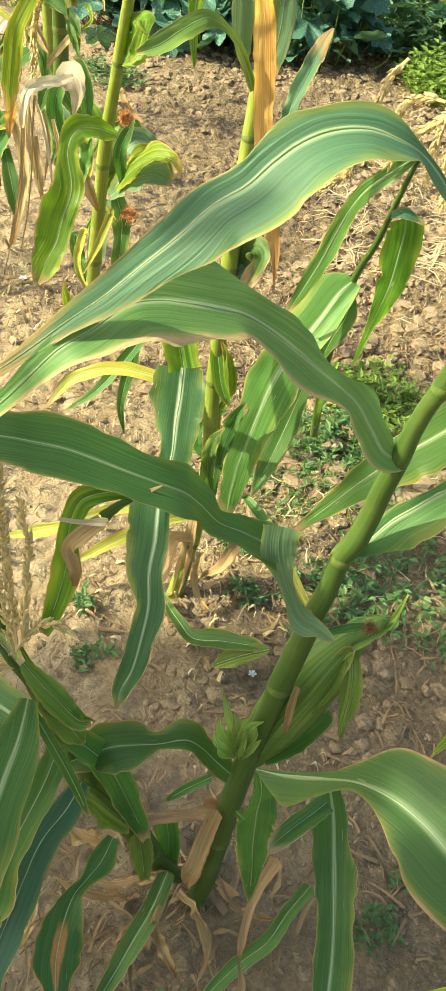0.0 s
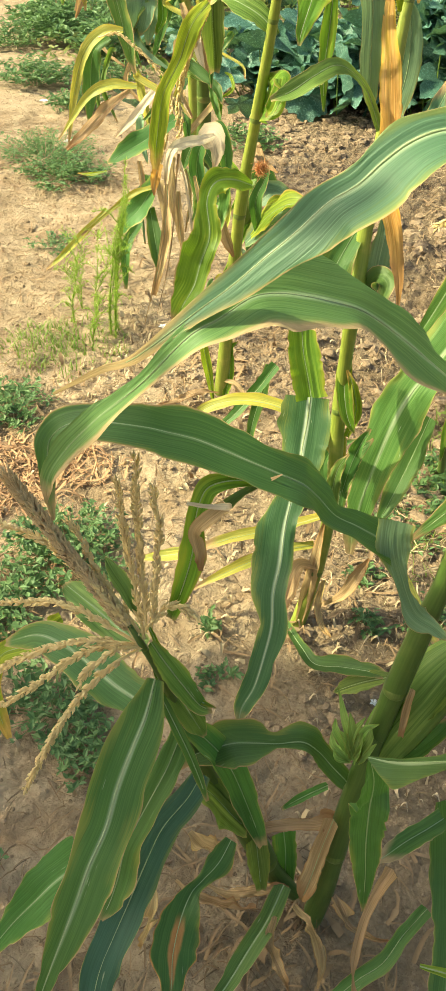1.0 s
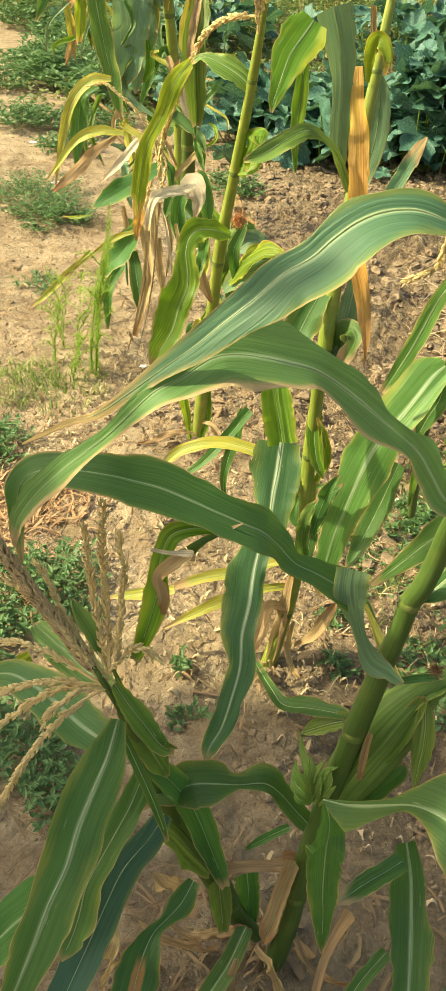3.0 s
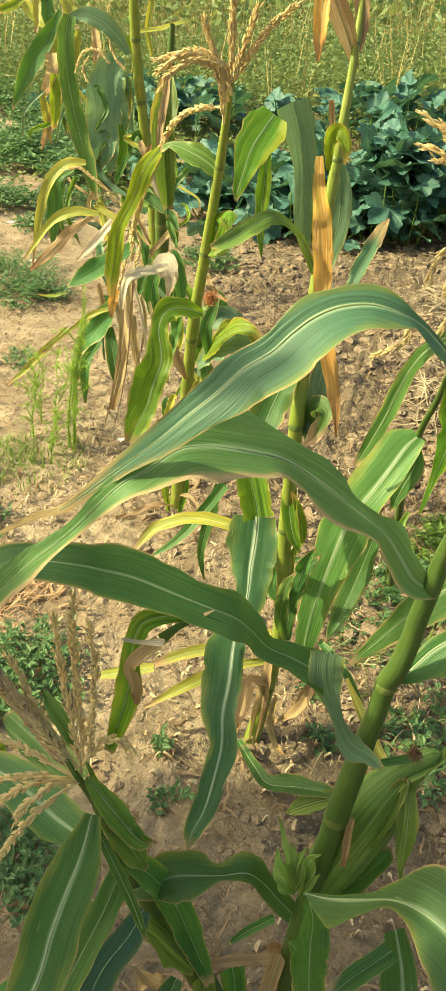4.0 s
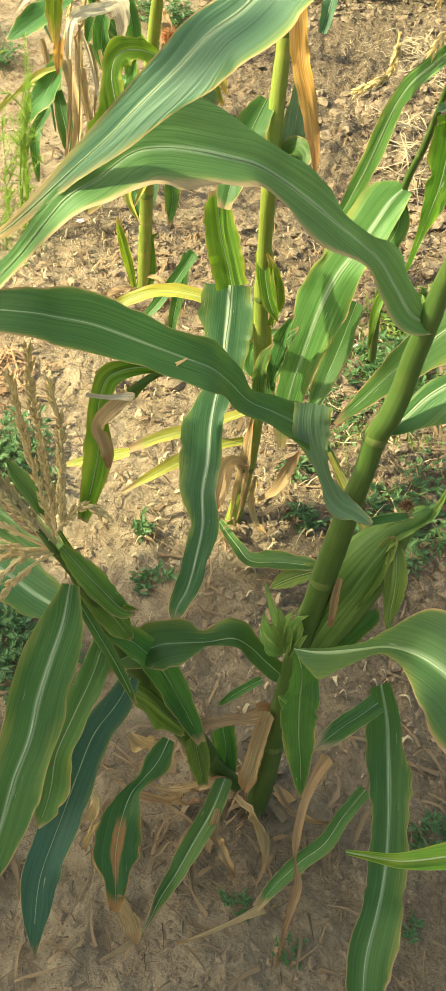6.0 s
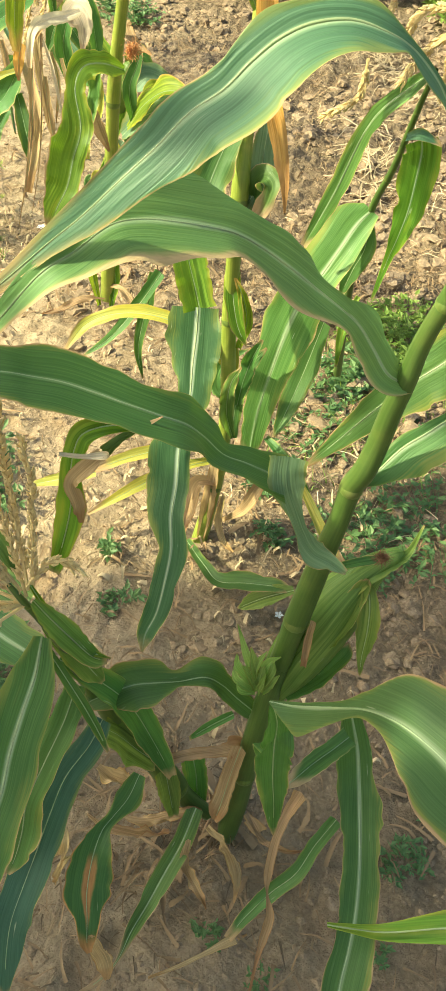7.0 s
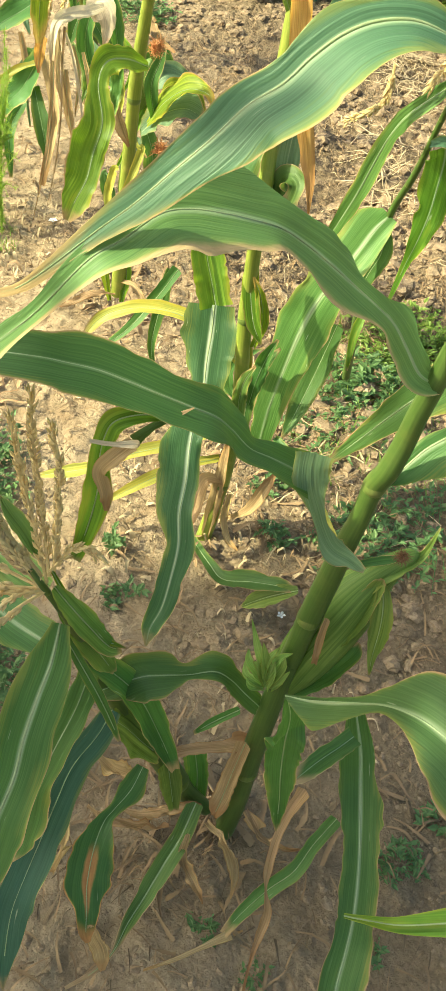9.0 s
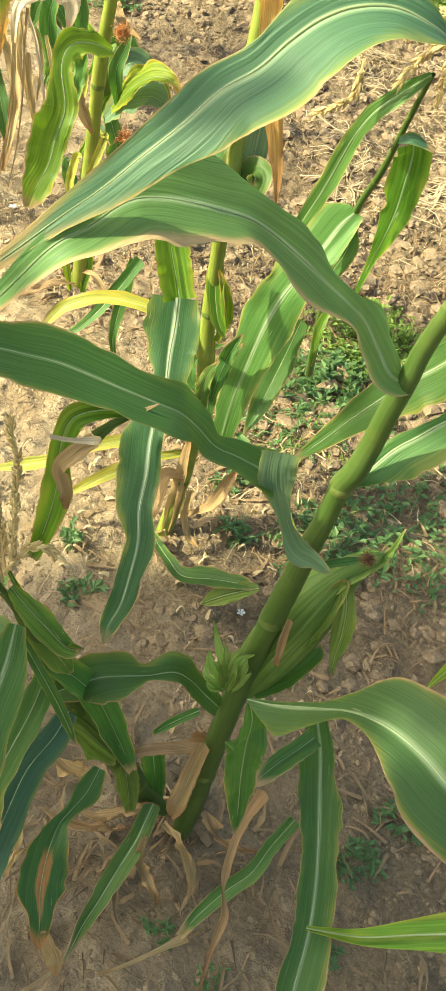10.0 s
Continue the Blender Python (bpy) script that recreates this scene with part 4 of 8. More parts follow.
leaf(near_plant, M_BLOTCH, [(0.030, 0.805, 0.267, 10.6, 10.0, 0), (0.020, 0.775, 0.252, 19.5, 18.3, 0), (0.004, 0.747, 0.245, 10.9, 10.1, 0), (-0.006, 0.725, 0.245, 13.4, 12.6, 0), (-0.011, 0.692, 0.235, 29.5, 28.2, 0), (-0.010, 0.652, 0.216, 32.8, 31.7, 0), (-0.003, 0.624, 0.204, 18.8, 18.3, 0), (0.002, 0.600, 0.191, 11.5, 11.2, 0), (0.008, 0.588, 0.186, 3.3, 3.3, 0)], (0.10, -0.24, 0.97), fold=0.3, wave=0.06, rib=0.4)
leaf(near_plant, M_DRY, [(0.007, 0.603, 0.210, 6.7), (0.010, 0.613, 0.127, 24.1), (0.016, 0.613, 0.074, 26.8), (0.021, 0.603, 0.020, 7.4)], (0.02, -0.25, 0.97), fold=0.4, wave=0.1, rib=0)
leaf(near_plant, M_TIP, [(0.110, 0.837, 0.117, 13.3, 13.0, 0), (0.096, 0.793, 0.084, 17.4, 16.9, 0), (0.077, 0.756, 0.054, 18.5, 17.9, 0), (0.057, 0.714, 0.025, 15.6, 15.1, 0), (0.041, 0.672, 0.025, 11.1, 10.8, 0), (0.029, 0.628, 0.025, 3.2, 3.1, 0), (0.008, 0.597, 0.025, 4.1, 4.0, 0), (-0.026, 0.569, 0.025, 2.5, 2.4, 0)], (0.07, -0.21, 0.97), fold=0.25, wave=0.03, rib=1.0)
leaf(near_plant, M_GREEN, [(0.095, 0.887, 0.182, 19.6, 20.8, 0), (0.103, 0.881, 0.123, 18.1, 18.7, 0), (0.109, 0.864, 0.050, 15.0, 15.2, 0)], (0.05, -0.30, 0.95), fold=0.35, rib=0.5)
leaf(near_plant, M_GREEN, [(0.152, 0.863, 0.372, 6.3, 5.4, 0), (0.123, 0.863, 0.333, 8.0, 6.9, 0), (0.092, 0.859, 0.292, 3.6, 3.2, 0)], (0.04, -0.34, 0.94), fold=0.3, rib=0.3)
leaf(near_plant, M_DRY, [(0.050, 0.837, 0.250, 6.4, 7.3, 0), (0.093, 0.847, 0.267, 8.5, 9.8, 0), (0.139, 0.852, 0.285, 9.3, 10.8, 0), (0.164, 0.852, 0.301, 15.7, 18.7, 0), (0.173, 0.844, 0.303, 10.7, 12.2, 0)], (0.04, -0.32, 0.95), fold=0.4, wave=0.15, waves=6, rib=0)
leaf(near_plant, M_DRY, [(0.168, 0.838, 0.332, 27.0), (0.158, 0.833, 0.252, 32.1), (0.147, 0.833, 0.142, 30.2), (0.140, 0.833, 0.094, 8.2)], (-0.05, -0.37, 0.93), fold=0.5, wave=0.08, rib=0.3)

# dry trash round the stems
leaf(near_plant, M_DRY, [(-0.050, 0.858, 0.162, 15.2), (-0.026, 0.848, 0.147, 32.4), (0.006, 0.843, 0.147, 29.3), (0.025, 0.848, 0.165, 8.1)], (0.02, -0.18, 0.98), fold=0.8, wave=0.34, waves=6, rib=0)
leaf(near_plant, M_DRY, [(-0.021, 0.818, 0.087, 9.6), (0.030, 0.818, 0.084, 21.4), (0.080, 0.828, 0.105, 25.4), (0.119, 0.838, 0.109, 7.8)], (0, -0.17, 0.99), fold=0.8, wave=0.34, waves=6, rib=0)
leaf(near_plant, M_DRY, [(-0.055, 0.799, 0.118, 9.2), (-0.023, 0.789, 0.106, 18.5), (0.037, 0.789, 0.095, 20.6), (0.075, 0.799, 0.099, 5.7)], (0.01, -0.17, 0.99), fold=0.8, wave=0.34, waves=6, rib=0)
leaf(near_plant, M_DRY, [(0.132, 0.818, 0.101, 11.6), (0.168, 0.789, 0.101, 19.3), (0.189, 0.760, 0.072, 15.7), (0.189, 0.730, 0.048, 3.9)], (-0.03, -0.16, 0.99), fold=0.8, wave=0.34, waves=6, rib=0)
leaf(near_plant, M_DRY, [(0.189, 0.838, 0.125, 13.9), (0.219, 0.818, 0.088, 19.6), (0.256, 0.799, 0.102, 13.2), (0.284, 0.799, 0.114, 3.7)], (-0.04, -0.17, 0.98), fold=0.8, wave=0.34, waves=6, rib=0)
leaf(near_plant, M_DRY, [(-0.089, 0.760, 0.170, 12.4), (-0.070, 0.740, 0.156, 23.7), (-0.073, 0.720, 0.108, 22.1), (-0.086, 0.711, 0.053, 4.4)], (0.04, -0.15, 0.99), fold=0.8, wave=0.34, waves=6, rib=0)
leaf(near_plant, M_DRY, [(0.077, 0.642, -0.074, 5.4), (0.124, 0.662, -0.067, 11.0), (0.180, 0.681, -0.007, 10.9), (0.216, 0.701, 0.008, 4.5)], (-0.02, -0.13, 0.99), fold=0.8, wave=0.34, waves=6, rib=0)
leaf(near_plant, M_DRY, [(0.107, 0.789, 0.112, 11.9), (0.104, 0.769, 0.060, 21.8), (0.128, 0.740, 0.045, 17.3), (0.147, 0.720, 0.028, 3.8)], (-0.01, -0.15, 0.99), fold=0.8, wave=0.34, waves=6, rib=0)
brace_roots(near_plant, 0.146, 0.884, 0.1, 13)

# its ear in green husks and the crumpled young ear
ear(near_plant, [(0.199, 0.872, 0.427, 18.8), (0.218, 0.882, 0.485, 32.2), (0.242, 0.892, 0.554, 36.5), (0.266, 0.902, 0.613, 32.2), (0.288, 0.909, 0.655, 19.5), (0.313, 0.914, 0.683, 11.0), (0.323, 0.916, 0.690, 2.9)])
leaf(near_plant, M_HUSK, [(0.246, 0.867, 0.538, 18.8), (0.268, 0.877, 0.604, 34.7), (0.285, 0.887, 0.657, 21.9), (0.287, 0.887, 0.669, 7.3)], (-0.14, -0.51, 0.85), fold=0.5, rib=0, name='husk')
leaf(near_plant, M_HUSK, [(0.257, 0.887, 0.620, 22.6), (0.284, 0.897, 0.662, 29.4), (0.310, 0.907, 0.680, 24.8), (0.328, 0.916, 0.690, 11.5), (0.338, 0.926, 0.728, 2.1)], (-0.17, -0.54, 0.82), fold=0.5, rib=0, name='husk')
leaf(near_plant, M_HUSK, [(0.287, 0.892, 0.657, 10.3), (0.294, 0.877, 0.636, 25.0), (0.298, 0.867, 0.599, 27.0), (0.299, 0.862, 0.553, 12.4), (0.303, 0.862, 0.512, 2.4)], (-0.16, -0.5, 0.85), fold=0.35, rib=0.4, name='husk')
leaf(near_plant, M_GREEN, [(0.215, 0.862, 0.448, 33.0), (0.253, 0.877, 0.474, 37.6), (0.280, 0.887, 0.512, 27.3), (0.286, 0.897, 0.527, 6.4)], (-0.11, -0.4, 0.91), fold=0.4, rib=0, name='husk')
leaf(near_plant, M_GREEN, [(0.255, 0.887, 0.685, 10.3), (0.280, 0.897, 0.687, 13.3), (0.302, 0.907, 0.686, 7.4)], (-0.13, -0.47, 0.87), fold=0.5, rib=0, name='husk')
silk(near_plant, (0.28, 0.806, 0.799), 0.009, M_SILK_DARK)
leaf(near_plant, M_SHOOT, [(0.181, 0.843, 0.472, 8.2), (0.163, 0.836, 0.551, 10.8), (0.147, 0.833, 0.621, 1.5)], (-0.07, -0.47, 0.88), fold=0.35, wave=0.12, rib=0, name='husk')
leaf(near_plant, M_SHOOT, [(0.182, 0.843, 0.476, 9.7), (0.155, 0.836, 0.529, 13.1), (0.149, 0.833, 0.562, 1.5)], (-0.07, -0.46, 0.88), fold=0.35, wave=0.12, rib=0, name='husk')
leaf(near_plant, M_SHOOT, [(0.175, 0.843, 0.480, 10.0), (0.187, 0.836, 0.543, 13.2), (0.202, 0.833, 0.569, 1.5)], (-0.08, -0.47, 0.88), fold=0.35, wave=0.12, rib=0, name='husk')
leaf(near_plant, M_SHOOT, [(0.174, 0.843, 0.473, 9.7), (0.154, 0.836, 0.502, 13.3), (0.147, 0.833, 0.534, 1.6)], (-0.06, -0.46, 0.89), fold=0.35, wave=0.12, rib=0, name='husk')
leaf(near_plant, M_SHOOT, [(0.186, 0.843, 0.480, 11.4), (0.174, 0.836, 0.534, 15.3), (0.165, 0.833, 0.580, 1.5)], (-0.07, -0.47, 0.88), fold=0.35, wave=0.12, rib=0, name='husk')
leaf(near_plant, M_SHOOT, [(0.182, 0.843, 0.473, 10.0), (0.193, 0.836, 0.528, 13.4), (0.194, 0.833, 0.561, 1.6)], (-0.08, -0.46, 0.88), fold=0.35, wave=0.12, rib=0, name='husk')
leaf(near_plant, M_SHOOT, [(0.172, 0.843, 0.482, 8.3), (0.175, 0.836, 0.540, 11.2), (0.185, 0.833, 0.577, 1.5)], (-0.08, -0.47, 0.88), fold=0.35, wave=0.12, rib=0, name='husk')
leaf(near_plant, M_SHOOT, [(0.186, 0.843, 0.471, 9.1), (0.197, 0.836, 0.506, 12.3), (0.204, 0.833, 0.530, 1.6)], (-0.09, -0.46, 0.89), fold=0.35, wave=0.12, rib=0, name='husk')
leaf(near_plant, M_SHOOT, [(0.176, 0.843, 0.468, 9.7), (0.160, 0.836, 0.480, 13.4), (0.152, 0.833, 0.501, 1.6)], (-0.06, -0.45, 0.89), fold=0.35, wave=0.12, rib=0, name='husk')
leaf(near_plant, M_SHOOT, [(0.180, 0.843, 0.477, 11.3), (0.169, 0.836, 0.518, 15.4), (0.157, 0.833, 0.539, 1.5)], (-0.07, -0.46, 0.89), fold=0.35, wave=0.12, rib=0, name='husk')
leaf(near_plant, M_SHOOT, [(0.179, 0.843, 0.472, 11.8), (0.183, 0.836, 0.519, 15.9), (0.184, 0.833, 0.544, 1.6)], (-0.08, -0.46, 0.88), fold=0.35, wave=0.12, rib=0, name='husk')

# the short plant with the open tassel
tassel_plant = plant(0.084, 0.887, "short leaning green maize plant with a dry spread tassel")
stalk(tassel_plant, M_STALK, [(0.127, 0.858, 0.058, 11.5), (0.087, 0.855, 0.114, 17.2), (0.048, 0.848, 0.221, 19.1), (0.005, 0.833, 0.332, 16.0), (-0.029, 0.799, 0.500, 8.7), (-0.045, 0.764, 0.646, 6.2), (-0.060, 0.739, 0.732, 3.8), (-0.072, 0.737, 0.761, 2.7)], nodes=(0.2, 0.42, 0.65, 0.85))
leaf(tassel_plant, M_GREEN, [(-0.043, 0.726, 0.698, 10.9, 8.5, 0), (-0.046, 0.700, 0.665, 21.0, 22.9, 0), (-0.053, 0.669, 0.639, 28.6, 28.8, 0), (-0.058, 0.637, 0.616, 31.7, 32.8, 0), (-0.060, 0.605, 0.591, 29.7, 30.3, 0), (-0.069, 0.574, 0.564, 32.2, 22.5, 0), (-0.076, 0.547, 0.531, 29.9, 22.8, 0), (-0.084, 0.523, 0.499, 22.9, 18.1, 0), (-0.092, 0.502, 0.468, 13.3, 12.2, 0), (-0.100, 0.481, 0.432, 6.4, 6.1, 0), (-0.103, 0.461, 0.391, 0.7, 0.7, 0)], (0.15, -0.30, 0.94), fold=0.2, wave=0.025, rib=1.5)
# lower blade, its shade from the leaf above put into the colour
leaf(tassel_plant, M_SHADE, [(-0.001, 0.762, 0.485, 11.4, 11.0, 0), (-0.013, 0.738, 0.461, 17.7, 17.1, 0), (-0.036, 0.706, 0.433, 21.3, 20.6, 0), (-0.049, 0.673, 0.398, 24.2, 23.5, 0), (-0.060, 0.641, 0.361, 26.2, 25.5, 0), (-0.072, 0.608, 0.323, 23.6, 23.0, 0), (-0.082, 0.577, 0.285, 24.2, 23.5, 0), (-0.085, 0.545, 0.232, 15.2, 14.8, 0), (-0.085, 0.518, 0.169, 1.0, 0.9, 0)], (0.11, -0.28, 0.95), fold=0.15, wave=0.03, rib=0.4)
leaf(tassel_plant, M_GREEN, [(-0.023, 0.750, 0.577, 13.1, 12.7, 0), (-0.033, 0.723, 0.539, 17.5, 16.8, 0), (-0.051, 0.691, 0.495, 20.1, 19.2, 0), (-0.068, 0.663, 0.450, 22.2, 21.3, 0), (-0.073, 0.642, 0.408, 23.9, 23.0, 0), (-0.080, 0.624, 0.375, 14.5, 14.0, 0), (-0.088, 0.612, 0.355, 4.0, 3.8, 0)], (0.13, -0.32, 0.94), fold=0.2, wave=0.05, rib=0.5)
leaf(tassel_plant, M_GREEN, [(-0.141, 0.685, 0.336, 40.1, 35.4, 0), (-0.180, 0.672, 0.290, 45.2, 39.9, 0), (-0.215, 0.657, 0.237, 32.8, 28.7, 0), (-0.248, 0.645, 0.183, 25.3, 21.8, 0), (-0.277, 0.635, 0.127, 14.6, 12.5, 0), (-0.301, 0.626, 0.070, 4.5, 3.8, 0)], (0.18, -0.25, 0.95), fold=0.25, wave=0.04, rib=0.6)
leaf(tassel_plant, M_GREEN, [(-0.041, 0.723, 0.689, 4.5, 4.9, 0), (-0.020, 0.714, 0.650, 6.1, 6.7, 0), (-0.001, 0.706, 0.613, 6.7, 7.3, 0), (0.014, 0.699, 0.578, 5.1, 5.6, 0), (0.026, 0.693, 0.543, 2.2, 2.2, 0)], (0.11, -0.38, 0.92), fold=0.35, rib=0.3)
leaf(tassel_plant, M_STREAK, [(-0.046, 0.728, 0.754, 4.6, 5.1, 0), (-0.034, 0.732, 0.724, 11.3, 12.7, 0), (-0.018, 0.738, 0.687, 13.2, 14.9, 0), (0.001, 0.745, 0.646, 10.1, 11.8, 0), (0.012, 0.759, 0.622, 3.4, 4.1, 0)], (0.12, -0.42, 0.90), fold=0.25, wave=0.04, rib=0.6)
leaf(tassel_plant, M_HUSK, [(-0.061, 0.769, 0.688, 12.8), (-0.039, 0.774, 0.629, 33.6), (-0.019, 0.779, 0.574, 32.3), (-0.005, 0.789, 0.525, 5.9)], (0.06, -0.4, 0.91), fold=0.25, wave=0.05, rib=0.4)
leaf(tassel_plant, M_YGREEN, [(-0.050, 0.737, 0.766, 4.0), (-0.034, 0.742, 0.707, 9.7), (-0.013, 0.747, 0.657, 10.7), (0.019, 0.752, 0.637, 2.1)], (0.06, -0.49, 0.87), fold=0.4, wave=0.05, rib=0.3)
leaf(tassel_plant, M_GREEN, [(-0.055, 0.787, 0.563, 16.0), (-0.005, 0.797, 0.506, 38.0), (0.024, 0.808, 0.442, 42.9), (0.050, 0.818, 0.339, 36.0), (0.074, 0.823, 0.242, 13.2)], (0.02, -0.36, 0.93), fold=0.3, wave=0.06, rib=0.3)
leaf(tassel_plant, M_BLUE, [(-0.085, 0.781, 0.573, 20.5, 24.7, 0), (-0.133, 0.812, 0.554, 31.5, 31.2, 0), (-0.181, 0.845, 0.541, 34.4, 34.9, 0), (-0.232, 0.875, 0.528, 28.1, 31.9, 0), (-0.288, 0.902, 0.504, 25.2, 21.6, 0), (-0.352, 0.915, 0.454, 6.5, 5.5, 0)], (0.21, -0.41, 0.89), fold=0.2, wave=0.03, rib=1.1)
leaf(tassel_plant, M_FADE, [(-0.259, 0.929, 0.508, 33.1), (-0.328, 0.939, 0.431, 41.4), (-0.389, 0.949, 0.375, 36.3), (-0.412, 0.939, 0.315, 31.6), (-0.397, 0.919, 0.262, 28.7), (-0.381, 0.909, 0.213, 8.3)], (0.19, -0.37, 0.91), fold=0.35, wave=0.08, rib=0.4)
leaf(tassel_plant, M_HUSK, [(-0.068, 0.767, 0.698, 19.3), (-0.111, 0.797, 0.681, 42.9), (-0.158, 0.828, 0.675, 47.5), (-0.199, 0.858, 0.663, 24.7), (-0.214, 0.868, 0.660, 3.3)], (0.12, -0.41, 0.91), fold=0.2, wave=0.05, rib=0.5)
leaf(tassel_plant, M_HUSK, [(-0.065, 0.747, 0.767, 5.4), (-0.082, 0.757, 0.795, 18.8), (-0.099, 0.767, 0.809, 14.8), (-0.111, 0.777, 0.815, 2.0)], (0.13, -0.54, 0.83), fold=0.4, rib=0)

# its tassel
tassel(tassel_plant, [(-0.060, 0.739, 0.734, 3.4), (-0.100, 0.747, 0.780, 3.4), (-0.137, 0.752, 0.829, 3.3), (-0.170, 0.755, 0.877, 3.3), (-0.200, 0.757, 0.921, 2.6)], r=0.0125, density=3.0, first=True)
tassel(tassel_plant, [(-0.064, 0.737, 0.743, 2.1), (-0.111, 0.747, 0.800, 2.0), (-0.177, 0.762, 0.836, 2.0), (-0.263, 0.777, 0.840, 2.1)], r=0.0064, density=1.4)
tassel(tassel_plant, [(-0.065, 0.737, 0.738, 2.1), (-0.146, 0.747, 0.760, 2.1), (-0.220, 0.767, 0.725, 2.2), (-0.332, 0.777, 0.681, 2.3)], r=0.0064, density=1.4)
tassel(tassel_plant, [(-0.061, 0.737, 0.736, 2.1), (-0.124, 0.727, 0.732, 2.1), (-0.194, 0.722, 0.691, 2.2), (-0.276, 0.712, 0.616, 2.3)], r=0.0064, density=1.4)
tassel(tassel_plant, [(-0.061, 0.737, 0.734, 2.1), (-0.115, 0.722, 0.726, 2.1), (-0.178, 0.701, 0.670, 2.2), (-0.252, 0.686, 0.597, 2.3)], r=0.0064, density=1.4)
tassel(tassel_plant, [(-0.061, 0.737, 0.732, 2.1), (-0.083, 0.717, 0.743, 2.0), (-0.103, 0.701, 0.727, 2.0), (-0.115, 0.691, 0.710, 2.0)], r=0.0064, density=1.4)
tassel(tassel_plant, [(-0.060, 0.737, 0.732, 2.1), (-0.094, 0.707, 0.714, 2.1), (-0.138, 0.676, 0.645, 2.1), (-0.183, 0.651, 0.540, 2.2)], r=0.0064, density=1.4)
tassel(tassel_plant, [(-0.059, 0.742, 0.740, 2.1), (-0.073, 0.757, 0.817, 2.0), (-0.087, 0.772, 0.871, 1.9), (-0.094, 0.782, 0.915, 1.9)], r=0.0064, density=1.4)
tassel(tassel_plant, [(-0.056, 0.742, 0.751, 2.0), (-0.067, 0.767, 0.837, 2.0), (-0.072, 0.777, 0.896, 1.9), (-0.074, 0.787, 0.943, 1.9)], r=0.0064, density=1.4)
tassel(tassel_plant, [(-0.051, 0.742, 0.753, 2.0), (-0.048, 0.757, 0.825, 2.0), (-0.045, 0.767, 0.878, 1.9), (-0.054, 0.777, 0.917, 1.9)], r=0.0064, density=1.4)
tassel(tassel_plant, [(-0.056, 0.742, 0.756, 2.0), (-0.038, 0.752, 0.781, 2.0), (-0.022, 0.757, 0.785, 2.0), (-0.007, 0.757, 0.772, 2.0)], r=0.0064, density=1.4)
tassel(tassel_plant, [(-0.063, 0.742, 0.748, 2.1), (-0.113, 0.762, 0.804, 2.0), (-0.134, 0.772, 0.840, 2.0), (-0.149, 0.777, 0.853, 2.0)], r=0.0064, density=1.4)
tassel(tassel_plant, [(-0.063, 0.737, 0.749, 2.0), (-0.107, 0.747, 0.787, 2.0), (-0.136, 0.757, 0.821, 2.0), (-0.160, 0.757, 0.836, 2.0)], r=0.0064, density=1.4)

# the plant behind it with the bent hanging leaf
middle_plant = plant(0.016, 1.581, "half dried maize plant with broken and orange hanging leaves")
stalk(middle_plant, M_STALK_Y, [(0.002, 1.507, -0.036, 17.2), (0.027, 1.509, 0.118, 15.5), (0.044, 1.512, 0.266, 14.0), (0.047, 1.517, 0.401, 13.3), (0.042, 1.517, 0.531, 13.7), (0.043, 1.507, 0.667, 11.7), (0.049, 1.482, 0.794, 13.1), (0.050, 1.500, 0.893, 12.2), (0.057, 1.518, 1.030, 10.7), (0.063, 1.536, 1.155, 9.3), (0.069, 1.554, 1.249, 7.6), (0.075, 1.572, 1.346, 6.0), (0.078, 1.590, 1.426, 4.5), (0.076, 1.599, 1.480, 2.7)], nodes=(0.1, 0.2, 0.33, 0.47, 0.6, 0.75, 0.88))
leaf(middle_plant, M_YGREEN, [(-0.016, 1.548, 0.558, 34.0, 32.0, 0), (-0.029, 1.566, 0.593, 34.4, 32.3, 0), (-0.044, 1.585, 0.631, 32.9, 31.2, 0), (-0.053, 1.601, 0.668, 28.5, 27.7, 0), (-0.058, 1.615, 0.705, 17.8, 17.5, 0)], (0.12, -0.64, 0.76), fold=0.35, wave=0.03, rib=0.3)
leaf(middle_plant, M_SCAR, [(-0.019, 1.547, 0.562, 39.0, 49.2, 0), (-0.017, 1.520, 0.518, 45.1, 54.0, 0), (-0.018, 1.494, 0.475, 47.6, 37.9, 0), (-0.016, 1.460, 0.427, 35.4, 22.5, 0), (-0.022, 1.428, 0.392, 28.4, 35.5, 0), (-0.022, 1.385, 0.357, 21.2, 52.5, 0), (-0.017, 1.335, 0.322, 23.2, 54.1, 0), (-0.017, 1.285, 0.290, 23.1, 41.3, 0), (-0.008, 1.236, 0.258, 29.6, 22.5, 0), (-0.009, 1.189, 0.228, 23.7, 24.8, 0), (-0.015, 1.142, 0.193, 20.6, 23.8, 0), (-0.029, 1.111, 0.167, 16.5, 16.3, 0), (-0.031, 1.089, 0.144, 2.2, 2.2, 0)], (0.10, -0.50, 0.86), fold=0.12, wave=0.035, waves=6, rib=1.5)
leaf(middle_plant, M_GREEN, [(0.210, 1.715, 0.452, 38.8), (0.187, 1.695, 0.352, 58.7), (0.163, 1.656, 0.277, 48.8), (0.140, 1.616, 0.218, 8.2)], (-0.04, -0.55, 0.83), fold=0.4, rib=0.4)
leaf(middle_plant, M_YELLOW, [(0.022, 1.517, 0.221, 19.7), (-0.039, 1.478, 0.223, 30.3), (-0.117, 1.416, 0.213, 29.6), (-0.199, 1.367, 0.173, 8.1)], (0.04, -0.41, 0.91), fold=0.5, wave=0.05, rib=0.3)
